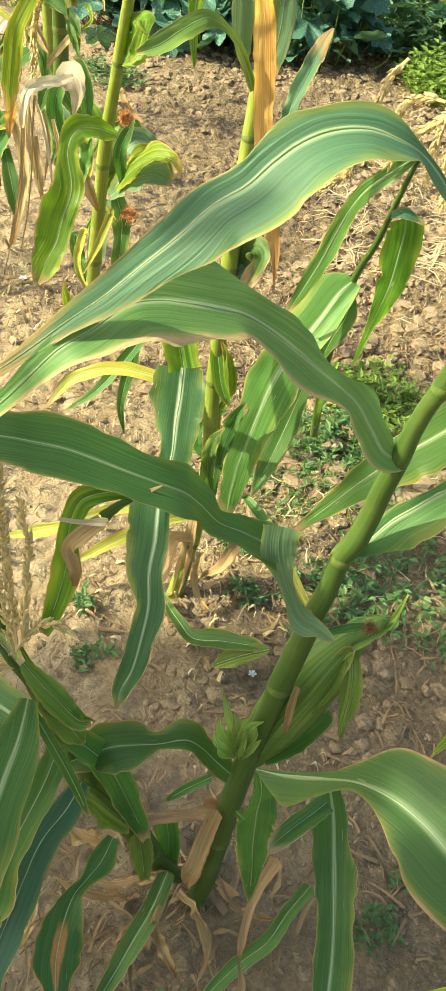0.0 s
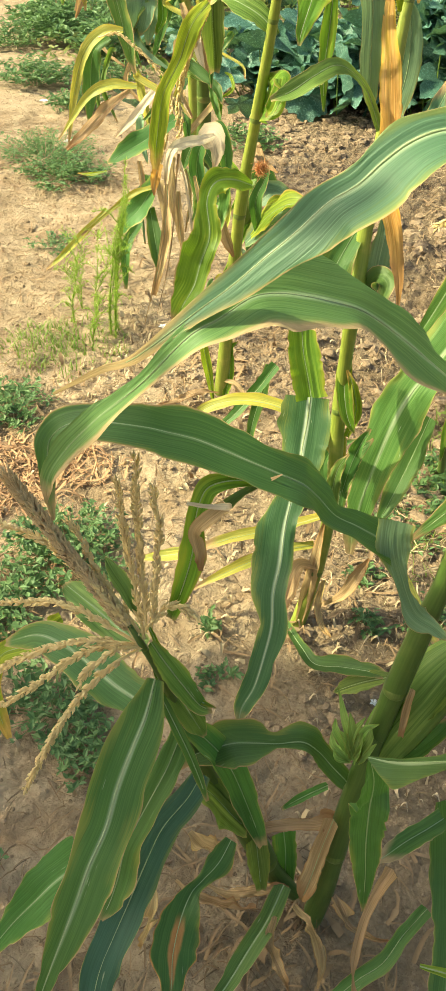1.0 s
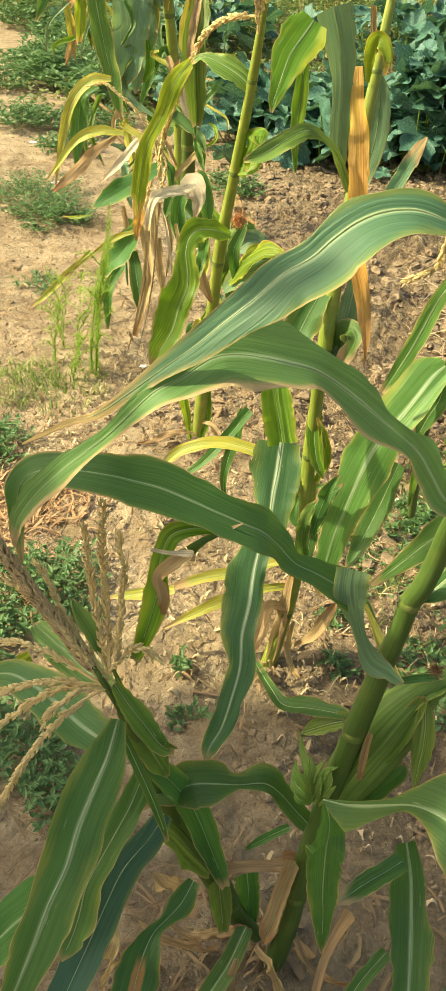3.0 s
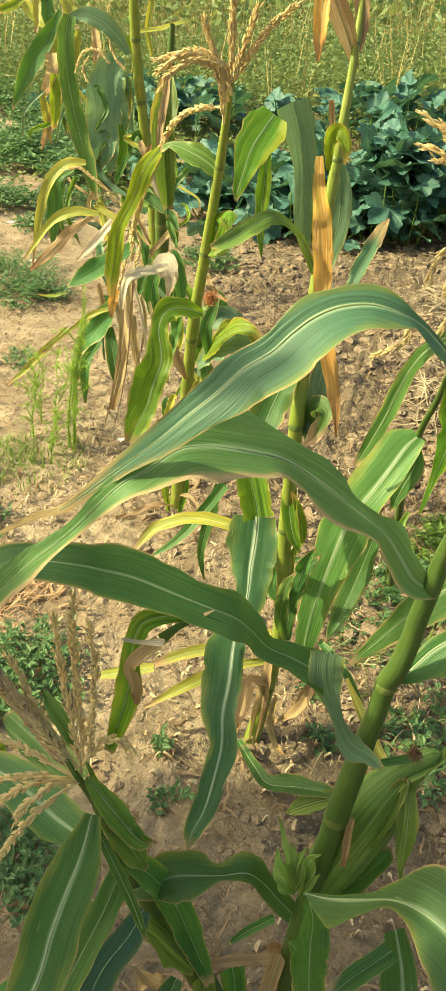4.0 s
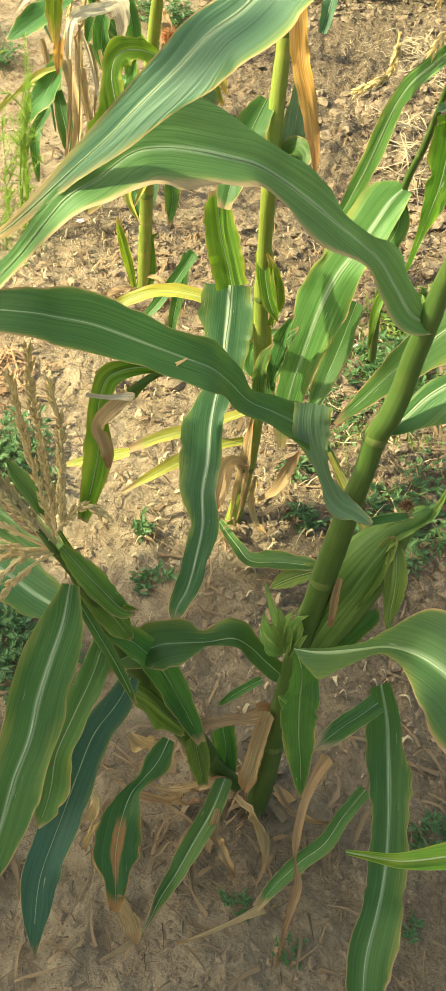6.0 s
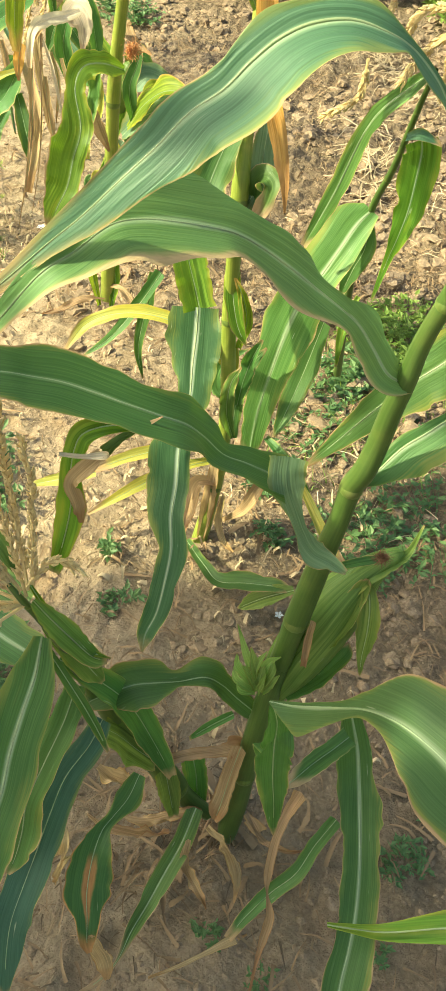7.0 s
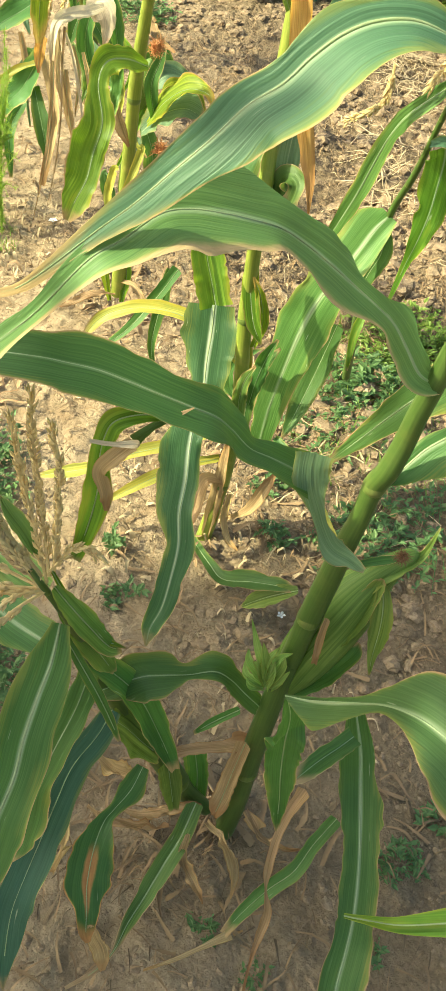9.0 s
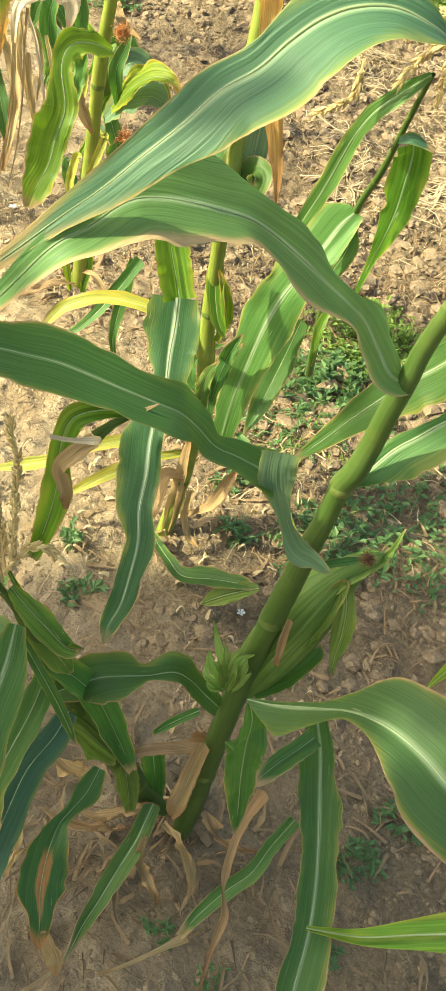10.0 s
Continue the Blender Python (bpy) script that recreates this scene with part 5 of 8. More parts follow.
leaf(middle_plant, M_YELLOW, [(0.032, 1.517, 0.301, 19.3), (-0.058, 1.507, 0.255, 27.9), (-0.146, 1.487, 0.225, 28.0), (-0.208, 1.468, 0.199, 19.7)], (0.05, -0.42, 0.91), fold=0.5, rib=0.3)
leaf(middle_plant, M_YELLOW, [(-0.209, 1.468, 0.191, 19.1), (-0.275, 1.458, 0.169, 30.3), (-0.355, 1.448, 0.144, 8.3)], (0.12, -0.47, 0.87), fold=0.3, rib=0.2)
leaf(middle_plant, M_YELLOW, [(0.051, 1.537, 0.432, 17.7), (-0.009, 1.552, 0.492, 25.1), (-0.084, 1.567, 0.516, 30.8), (-0.163, 1.572, 0.513, 31.6), (-0.230, 1.557, 0.489, 26.5), (-0.278, 1.537, 0.427, 5.3)], (0.06, -0.48, 0.88), fold=0.4, wave=0.05, rib=0.4)
leaf(middle_plant, M_YELLOW, [(0.049, 1.527, 0.378, 14.7), (0.047, 1.557, 0.447, 31.3), (0.035, 1.567, 0.484, 24.3), (0.012, 1.557, 0.499, 5.0)], (0.01, -0.56, 0.83), fold=0.4, rib=0.3)
leaf(middle_plant, M_GREEN, [(-0.106, 1.646, 0.562, 24.5), (-0.146, 1.626, 0.499, 27.5), (-0.197, 1.596, 0.438, 20.4), (-0.251, 1.577, 0.397, 5.2)], (0.09, -0.58, 0.81), fold=0.4, rib=0.4)
leaf(middle_plant, M_GREEN, [(-0.121, 1.656, 0.554, 19.5), (-0.138, 1.646, 0.473, 27.6), (-0.150, 1.626, 0.394, 17.8), (-0.140, 1.616, 0.331, 3.9)], (0.07, -0.57, 0.82), fold=0.4, rib=0.3)
leaf(middle_plant, M_GREEN, [(0.061, 1.527, 0.281, 17.9), (0.061, 1.557, 0.356, 32.7), (0.078, 1.586, 0.415, 32.8), (0.108, 1.596, 0.458, 5.1)], (-0.01, -0.55, 0.84), fold=0.4, wave=0.12, rib=0.3)
leaf(middle_plant, M_GREEN, [(0.050, 1.527, 0.362, 15.1), (0.019, 1.557, 0.380, 22.3), (0.027, 1.577, 0.421, 20.8), (0.078, 1.596, 0.453, 5.3)], (0.01, -0.46, 0.89), fold=0.4, wave=0.15, rib=0)
leaf(middle_plant, M_YGREEN, [(0.044, 1.527, 0.679, 17.1), (0.044, 1.507, 0.643, 32.3), (0.058, 1.487, 0.581, 28.5), (0.077, 1.478, 0.543, 4.4)], (0, -0.76, 0.65), fold=0.3, rib=0.4)
leaf(middle_plant, M_DRY, [(0.038, 1.497, 0.179, 13.7), (-0.001, 1.487, 0.181, 32.4), (-0.014, 1.458, 0.123, 34.7), (-0.015, 1.416, 0.099, 6.6)], (0.02, -0.48, 0.88), fold=0.5, rib=0)
leaf(middle_plant, M_DRY, [(0.056, 1.497, 0.067, 13.0), (0.099, 1.458, 0.148, 26.6), (0.127, 1.448, 0.228, 29.1), (0.142, 1.448, 0.275, 6.4)], (-0.02, -0.48, 0.88), fold=0.5, rib=0)
leaf(middle_plant, M_GREEN, [(-0.018, 1.468, 0.021, 19.8), (0.035, 1.387, 0.043, 27.2), (0.071, 1.348, 0.047, 36.5), (0.129, 1.318, 0.091, 47.4), (0.192, 1.299, 0.117, 29.3), (0.224, 1.289, 0.118, 5.2)], (-0.01, -0.29, 0.96), fold=0.3, rib=0.4)
leaf(middle_plant, M_HUSK, [(0.223, 1.289, 0.127, 18.1), (0.176, 1.289, 0.096, 47.5), (0.141, 1.294, 0.060, 32.9), (0.118, 1.299, 0.031, 4.2)], (-0.03, -0.35, 0.93), fold=0.4, rib=0.4)
leaf(middle_plant, M_YELLOW, [(0.197, 1.387, 0.337, 7.0), (0.231, 1.338, 0.310, 18.5), (0.264, 1.289, 0.285, 20.6), (0.297, 1.250, 0.268, 15.9)], (-0.07, -0.48, 0.88), fold=0.4, rib=0)
leaf(middle_plant, M_GREEN, [(0.125, 1.596, 0.232, 13.5), (0.159, 1.557, 0.230, 24.0), (0.197, 1.517, 0.220, 18.3), (0.238, 1.497, 0.165, 5.3)], (-0.04, -0.51, 0.86), fold=0.4, rib=0)

# the thin plant beside the cloddy soil
thin_plant = plant(0.302, 2.087, "thin maize plant with one arching and one hanging leaf")
stalk(thin_plant, M_STALK, [(0.266, 1.953, 0.153, 9.3), (0.254, 1.844, 0.452, 8.7), (0.264, 1.755, 0.670, 7.1), (0.285, 1.676, 0.797, 5.9), (0.299, 1.616, 0.912, 4.9), (0.310, 1.577, 0.988, 3.7)], nodes=(0.3, 0.55, 0.8))
leaf(thin_plant, M_STREAK, [(0.265, 1.746, 0.682, 17.4, 19.1, 0), (0.243, 1.727, 0.660, 31.9, 47.6, 0), (0.219, 1.701, 0.623, 37.8, 53.1, 0), (0.193, 1.680, 0.580, 40.6, 55.9, 0), (0.164, 1.664, 0.533, 46.3, 52.3, 0), (0.141, 1.647, 0.472, 50.5, 51.6, 0), (0.123, 1.629, 0.398, 41.0, 42.4, 0), (0.104, 1.604, 0.308, 30.9, 32.5, 0), (0.095, 1.587, 0.228, 21.3, 23.7, 0), (0.094, 1.577, 0.161, 6.9, 6.8, 0)], (0.02, -0.62, 0.79), fold=0.12, wave=0.03, rib=1.2)
leaf(thin_plant, M_STREAK, [(0.307, 1.570, 0.989, 6.3, 5.0, 0), (0.279, 1.581, 0.958, 15.1, 12.3, 0), (0.245, 1.591, 0.920, 15.8, 13.0, 0), (0.226, 1.604, 0.881, 15.8, 13.4, 0), (0.214, 1.622, 0.837, 17.2, 15.4, 0), (0.197, 1.631, 0.776, 17.6, 15.9, 0), (0.177, 1.646, 0.714, 15.3, 13.7, 0), (0.151, 1.656, 0.646, 7.5, 6.7, 0)], (-0.01, -0.72, 0.70), fold=0.25, wave=0.03, rib=1.3)
leaf(thin_plant, M_YGREEN, [(0.313, 1.596, 0.879, 25.3, 26.6, 0), (0.318, 1.607, 0.852, 30.4, 30.9, 0), (0.318, 1.607, 0.807, 29.9, 29.9, 0), (0.316, 1.607, 0.756, 24.9, 24.6, 0), (0.308, 1.609, 0.704, 15.2, 14.8, 0), (0.301, 1.623, 0.658, 7.9, 7.8, 0), (0.286, 1.613, 0.580, 3.2, 3.1, 0)], (-0.05, -0.69, 0.72), fold=0.12, wave=0.03, rib=0.6)
leaf(thin_plant, M_WAXY, [(0.289, 1.591, 0.881, 15.0), (0.308, 1.586, 0.889, 21.1), (0.331, 1.586, 0.882, 16.5), (0.344, 1.586, 0.876, 3.5)], (-0.08, -0.45, 0.89), fold=0.2, rib=0)
leaf(thin_plant, M_GREEN, [(0.264, 1.775, 0.650, 16.7), (0.266, 1.755, 0.601, 44.0), (0.250, 1.755, 0.550, 38.3), (0.234, 1.755, 0.490, 7.8)], (-0.07, -0.62, 0.78), fold=0.4, rib=0.4)
leaf(thin_plant, M_YGREEN, [(0.273, 1.794, 0.471, 10.5), (0.251, 1.755, 0.416, 21.1), (0.248, 1.715, 0.347, 5.3)], (-0.07, -0.58, 0.81), fold=0.4, rib=0)
tassel(thin_plant, [(0.321, 1.547, 1.073, 2.6), (0.294, 1.557, 1.072, 2.6), (0.272, 1.567, 1.059, 2.6), (0.262, 1.577, 1.032, 2.7)], r=0.0085, density=1.5)
tassel(thin_plant, [(0.262, 1.596, 1.109, 2.6), (0.240, 1.596, 1.079, 2.6), (0.233, 1.596, 1.042, 2.7)], r=0.0085, density=1.5)
tassel(thin_plant, [(0.368, 1.547, 1.086, 2.5), (0.334, 1.547, 1.071, 2.6), (0.324, 1.547, 1.029, 2.6), (0.323, 1.557, 0.961, 2.8)], r=0.0085, density=1.5)
tassel(thin_plant, [(0.383, 1.547, 1.064, 2.6), (0.352, 1.547, 1.053, 2.6), (0.343, 1.547, 1.011, 2.7), (0.351, 1.557, 0.942, 2.8)], r=0.0085, density=1.5)
tassel(thin_plant, [(0.370, 1.547, 1.079, 2.6), (0.340, 1.547, 1.064, 2.6), (0.290, 1.557, 1.018, 2.7), (0.264, 1.567, 0.969, 2.8)], r=0.0085, density=1.5)
tassel(thin_plant, [(0.388, 1.537, 1.044, 2.6), (0.358, 1.537, 1.007, 2.7), (0.354, 1.537, 0.963, 2.7), (0.355, 1.537, 0.931, 2.8)], r=0.0085, density=1.5)
tassel(thin_plant, [(0.215, 1.695, 0.955, 3.0), (0.209, 1.695, 0.896, 3.1), (0.157, 1.695, 0.859, 3.2)], r=0.0085, density=1.5)
leaf(middle_plant, M_DRY, [(0.011, 1.497, 0.003, 17.0), (0.022, 1.495, 0.109, 32.6), (0.033, 1.497, 0.224, 26.0), (0.039, 1.502, 0.299, 6.3)], (0.02, -0.63, 0.78), fold=0.5, wave=0.15, rib=0)
leaf(middle_plant, M_DRY, [(0.054, 1.487, 0.155, 10.7), (0.048, 1.478, 0.086, 21.6), (0.064, 1.458, 0.046, 16.4), (0.088, 1.438, 0.037, 5.5)], (-0, -0.46, 0.89), fold=0.6, wave=0.25, rib=0)
leaf(middle_plant, M_GREEN, [(0.068, 1.497, 0.390, 14.7), (0.077, 1.487, 0.457, 33.2), (0.090, 1.478, 0.515, 27.8), (0.106, 1.468, 0.566, 5.7)], (-0.01, -0.64, 0.77), fold=0.4, wave=0.15, rib=0.2)
leaf(middle_plant, M_STREAK, [(0.064, 1.497, 0.308, 12.4), (0.050, 1.487, 0.379, 29.0), (0.055, 1.478, 0.452, 26.2), (0.074, 1.468, 0.503, 5.9)], (0, -0.62, 0.78), fold=0.4, wave=0.15, rib=0.2)
leaf(middle_plant, M_FADE, [(0.062, 1.517, 0.507, 11.7), (0.073, 1.507, 0.570, 24.6), (0.064, 1.497, 0.627, 19.3), (0.049, 1.497, 0.661, 4.2)], (-0, -0.68, 0.73), fold=0.4, wave=0.12, rib=0.2)

# the plant with the orange dead leaf
leaf(middle_plant, M_FARBLUE, [(0.005, 1.481, 1.312, 25.3, 26.3, 0), (0.018, 1.496, 1.263, 21.1, 21.7, 0), (0.025, 1.509, 1.213, 16.0, 16.3, 0), (0.028, 1.513, 1.157, 15.5, 15.7, 0), (0.032, 1.518, 1.113, 11.8, 12.0, 0), (0.035, 1.527, 1.090, 4.8, 4.9, 0)], (0.13, -0.88, 0.46), fold=0.15, wave=0.02, rib=0.7)
leaf(middle_plant, M_YGREEN, [(-0.018, 1.467, 1.296, 22.2, 20.8, 0), (-0.029, 1.458, 1.278, 33.2, 31.1, 0), (-0.043, 1.445, 1.254, 27.5, 26.2, 0), (-0.051, 1.430, 1.224, 17.1, 16.5, 0), (-0.056, 1.418, 1.201, 8.8, 8.5, 0), (-0.057, 1.410, 1.186, 2.4, 2.4, 0)], (0.18, -0.88, 0.44), fold=0.2, wave=0.03, rib=0.5)
leaf(middle_plant, M_YGREEN, [(-0.025, 1.464, 1.244, 12.9), (-0.027, 1.464, 1.191, 22.6), (-0.029, 1.464, 1.145, 15.3), (-0.025, 1.464, 1.093, 2.9)], (0.05, -0.85, 0.52), fold=0.3, rib=0.22)
leaf(middle_plant, M_HUSK, [(0.053, 1.514, 1.061, 6.5, 6.1, 0), (0.031, 1.500, 1.114, 7.9, 6.3, 0), (0.010, 1.481, 1.143, 6.9, 4.9, 0), (-0.013, 1.462, 1.155, 13.6, 9.9, 0), (-0.038, 1.438, 1.145, 16.2, 12.7, 0), (-0.065, 1.416, 1.128, 15.8, 12.4, 0), (-0.091, 1.404, 1.118, 4.7, 3.7, 0)], (0.14, -0.77, 0.62), fold=0.3, wave=0.05, rib=0.5)
leaf(middle_plant, M_ORANGE, [(0.044, 1.523, 1.235, 5.9, 5.9, 0), (0.049, 1.507, 1.197, 10.3, 10.4, 0), (0.055, 1.497, 1.171, 11.8, 12.1, 0), (0.062, 1.487, 1.143, 16.5, 16.7, 0), (0.068, 1.471, 1.102, 16.3, 16.5, 0), (0.072, 1.462, 1.069, 14.5, 14.6, 0), (0.077, 1.453, 1.033, 13.0, 13.2, 0), (0.088, 1.436, 0.979, 13.0, 13.3, 0), (0.103, 1.424, 0.935, 12.1, 12.4, 0), (0.112, 1.416, 0.902, 10.8, 11.1, 0), (0.119, 1.411, 0.872, 6.0, 6.2, 0), (0.124, 1.403, 0.833, 1.5, 1.6, 0)], (0.09, -0.87, 0.48), fold=0.3, wave=0.09, waves=5, rib=0)
leaf(middle_plant, M_FARBLUE, [(0.056, 1.590, 1.229, 13.5), (0.073, 1.599, 1.181, 31.9), (0.075, 1.599, 1.122, 39.3), (0.065, 1.590, 1.062, 27.5), (0.057, 1.572, 1.023, 6.4)], (-0, -0.91, 0.4), fold=0.25, rib=0.28)
leaf(middle_plant, M_FADE, [(0.058, 1.536, 1.213, 5.8), (0.058, 1.527, 1.250, 19.2), (0.069, 1.518, 1.271, 24.5), (0.084, 1.509, 1.256, 16.2), (0.085, 1.500, 1.230, 3.7)], (-0.01, -0.88, 0.48), fold=0.3, wave=0.1, rib=0)
leaf(middle_plant, M_DRY, [(0.066, 1.554, 1.180, 9.7), (0.060, 1.554, 1.244, 13.3), (0.052, 1.545, 1.310, 9.2)], (0, -0.88, 0.47), fold=0.6, rib=0)
leaf(middle_plant, M_WAXY, [(0.096, 1.662, 0.954, 16.0), (0.107, 1.689, 1.004, 29.7), (0.124, 1.725, 1.041, 30.0), (0.137, 1.761, 1.071, 25.6), (0.149, 1.779, 1.091, 4.7)], (-0.03, -0.83, 0.56), fold=0.5, wave=0.12, rib=0.28)
leaf(middle_plant, M_GREEN, [(0.034, 1.509, 0.905, 28.5), (0.017, 1.464, 0.870, 56.2), (0.003, 1.428, 0.827, 55.7), (-0.007, 1.392, 0.785, 21.3)], (0.02, -0.66, 0.75), fold=0.35, wave=0.05, rib=0.28)
leaf(middle_plant, M_FARBLUE, [(0.084, 1.536, 0.940, 17.1), (0.079, 1.518, 0.878, 36.7), (0.074, 1.500, 0.826, 41.7), (0.055, 1.482, 0.784, 8.9)], (-0.01, -0.76, 0.65), fold=0.3, rib=0.66)
leaf(middle_plant, M_TIP, [(0.062, 1.500, 0.775, 13.3), (0.081, 1.482, 0.842, 47.3), (0.099, 1.464, 0.841, 27.2), (0.086, 1.455, 0.802, 25.7), (0.066, 1.455, 0.781, 5.0)], (-0.01, -0.55, 0.84), fold=0.4, wave=0.1, rib=0)
leaf(middle_plant, M_DRY, [(0.079, 1.590, 1.349, 9.0), (0.066, 1.572, 1.387, 26.1), (0.050, 1.554, 1.422, 32.1), (0.032, 1.536, 1.464, 24.9), (0.021, 1.527, 1.499, 4.9)], (0.01, -0.97, 0.23), fold=0.3, wave=0.05, rib=0.28)
leaf(middle_plant, M_DRY, [(0.081, 1.590, 1.370, 7.4), (0.082, 1.590, 1.411, 19.8), (0.071, 1.590, 1.457, 22.5), (0.057, 1.590, 1.494, 5.1)], (-0.01, -0.98, 0.22), fold=0.4, rib=0.17)
leaf(middle_plant, M_ORANGE, [(0.041, 1.554, 1.479, 14.0), (0.030, 1.536, 1.441, 22.9), (0.031, 1.518, 1.400, 22.9), (0.032, 1.509, 1.361, 3.6)], (0.02, -0.97, 0.23), fold=0.4, rib=0.17)

# the straight plant with the spread tassel
straight_plant = plant(-0.408, 2.446, "straight maize plant with a wavy leaf and a pale spread tassel")
stalk(straight_plant, M_STALK_Y, [(-0.405, 2.332, 0.036, 20.6), (-0.374, 2.278, 0.292, 18.3), (-0.346, 2.224, 0.499, 16.2), (-0.316, 2.170, 0.700, 15.1), (-0.276, 2.117, 0.894, 12.6), (-0.240, 2.065, 1.064, 11.0), (-0.215, 2.026, 1.198, 8.4), (-0.200, 2.000, 1.284, 5.6)], nodes=(0.2, 0.4, 0.58, 0.76))
# sheaths and drying leaves round its foot
leaf(straight_plant, M_FADE, [(-0.425, 2.312, 0.02, 12.0), (-0.440, 2.312, 0.12, 30.0), (-0.455, 2.302, 0.22, 26.0), (-0.455, 2.282, 0.28, 4.0)], (0.1, -0.75, 0.6), fold=0.5, wave=0.05, rib=0.3)
leaf(straight_plant, M_YGREEN, [(-0.390, 2.312, 0.02, 14.0), (-0.375, 2.312, 0.10, 32.0), (-0.370, 2.302, 0.20, 24.0), (-0.345, 2.292, 0.24, 3.0)], (0.1, -0.75, 0.6), fold=0.5, wave=0.05, rib=0.3)
leaf(straight_plant, M_DRY, [(-0.405, 2.302, 0.05, 10.0), (-0.465, 2.272, 0.06, 24.0), (-0.525, 2.252, 0.03, 18.0), (-0.575, 2.232, 0.02, 3.0)], (0.1, -0.5, 0.8), fold=0.6, wave=0.2, waves=6, rib=0)
leaf(straight_plant, M_DRY, [(-0.395, 2.312, 0.09, 10.0), (-0.345, 2.282, 0.10, 22.0), (-0.295, 2.252, 0.05, 16.0), (-0.255, 2.232, 0.02, 3.0)], (0.1, -0.5, 0.8), fold=0.6, wave=0.2, waves=6, rib=0)
leaf(straight_plant, M_YGREEN, [(-0.265, 2.058, 0.768, 9.6, 7.5, 0), (-0.300, 2.020, 0.790, 31.5, 25.2, 0), (-0.332, 1.989, 0.790, 32.6, 28.4, 0), (-0.343, 1.961, 0.757, 21.2, 20.7, 0), (-0.328, 1.931, 0.693, 26.3, 46.6, 0), (-0.341, 1.905, 0.639, 25.7, 49.2, 0), (-0.351, 1.885, 0.591, 27.0, 48.4, 0), (-0.373, 1.868, 0.547, 32.6, 30.2, 0), (-0.388, 1.855, 0.508, 9.3, 8.6, 0)], (0.21, -0.68, 0.70), fold=0.2, wave=0.06, waves=6, rib=0.8)
leaf(straight_plant, M_FADE, [(-0.378, 2.094, 1.118, 14.3, 11.1, 0), (-0.424, 2.118, 1.068, 25.1, 21.1, 0), (-0.460, 2.138, 0.992, 19.0, 16.6, 0), (-0.505, 2.163, 0.919, 22.0, 19.4, 0), (-0.529, 2.191, 0.846, 24.1, 22.6, 0), (-0.546, 2.213, 0.777, 19.3, 18.4, 0), (-0.558, 2.234, 0.720, 8.5, 8.1, 0)], (0.26, -0.75, 0.61), fold=0.2, wave=0.04, rib=0.4)
leaf(straight_plant, M_HUSK, [(-0.228, 2.070, 1.071, 8.3, 8.3, 0), (-0.257, 2.070, 1.100, 24.2, 20.1, 0), (-0.299, 2.073, 1.121, 28.5, 23.0, 0), (-0.347, 2.084, 1.133, 10.7, 8.2, 0), (-0.374, 2.093, 1.121, 9.6, 7.0, 0)], (0.22, -0.79, 0.57), fold=0.25, wave=0.04, rib=0.6)
leaf(tassel_plant, M_HUSK, [(-0.013, 0.793, 0.408, 16.0, 23.5, 0), (0.004, 0.810, 0.359, 24.3, 33.2, 0), (0.027, 0.820, 0.307, 20.1, 26.3, 0), (0.048, 0.831, 0.261, 9.7, 12.7, 0)], (0.10, -0.32, 0.94), fold=0.5, wave=0.04, rib=0.2)
leaf(tassel_plant, M_HUSK, [(0.060, 0.836, 0.236, 17.4, 19.0, 0), (0.068, 0.830, 0.180, 18.6, 20.0, 0), (0.078, 0.818, 0.120, 7.8, 8.3, 0)], (0.07, -0.29, 0.95), fold=0.5, wave=0.04, rib=0.2)
leaf(near_plant, M_DRY, [(0.198, 0.687, 0.025, 9.0, 8.4, 0), (0.159, 0.661, 0.025, 4.4, 4.1, 0), (0.121, 0.636, 0.025, 3.5, 3.3, 0), (0.079, 0.613, 0.025, 2.0, 1.8, 0)], (0.03, -0.19, 0.98), fold=0.4, wave=0.05, rib=0)
leaf(straight_plant, M_HUSK, [(-0.439, 2.391, 1.232, 8.3, 7.5, 0), (-0.439, 2.363, 1.178, 30.7, 27.7, 0), (-0.442, 2.343, 1.116, 38.4, 36.7, 0), (-0.440, 2.339, 1.047, 35.3, 36.5, 0), (-0.438, 2.347, 0.977, 25.5, 26.9, 0), (-0.442, 2.367, 0.925, 13.6, 14.2, 0)], (0.24, -0.79, 0.56), fold=0.7, wave=0.05, rib=0.1)
leaf(straight_plant, M_DRY, [(-0.437, 2.364, 1.240, 6.2, 5.7, 0), (-0.439, 2.332, 1.176, 12.0, 11.0, 0), (-0.445, 2.312, 1.117, 10.7, 10.1, 0), (-0.444, 2.305, 1.060, 4.4, 4.4, 0)], (0.24, -0.80, 0.55), fold=0.5, wave=0.08, rib=0)
leaf(straight_plant, M_FADE, [(-0.284, 2.144, 0.613, 14.4), (-0.237, 2.117, 0.680, 62.0), (-0.185, 2.091, 0.722, 63.6), (-0.137, 2.065, 0.728, 26.5), (-0.123, 2.052, 0.706, 4.6)], (0.07, -0.57, 0.82), fold=0.3, wave=0.08, rib=0.22)
leaf(straight_plant, M_FARBLUE, [(-0.303, 2.170, 0.582, 24.3), (-0.247, 2.144, 0.641, 88.5), (-0.196, 2.130, 0.666, 83.6), (-0.153, 2.117, 0.657, 17.6)], (0.08, -0.56, 0.82), fold=0.3, rib=0.22)
leaf(straight_plant, M_GREEN, [(-0.268, 2.144, 0.632, 19.2), (-0.273, 2.130, 0.703, 34.6), (-0.255, 2.130, 0.754, 25.1), (-0.243, 2.130, 0.787, 6.2)], (0.12, -0.78, 0.62), fold=0.4, rib=0.17, name='husk')
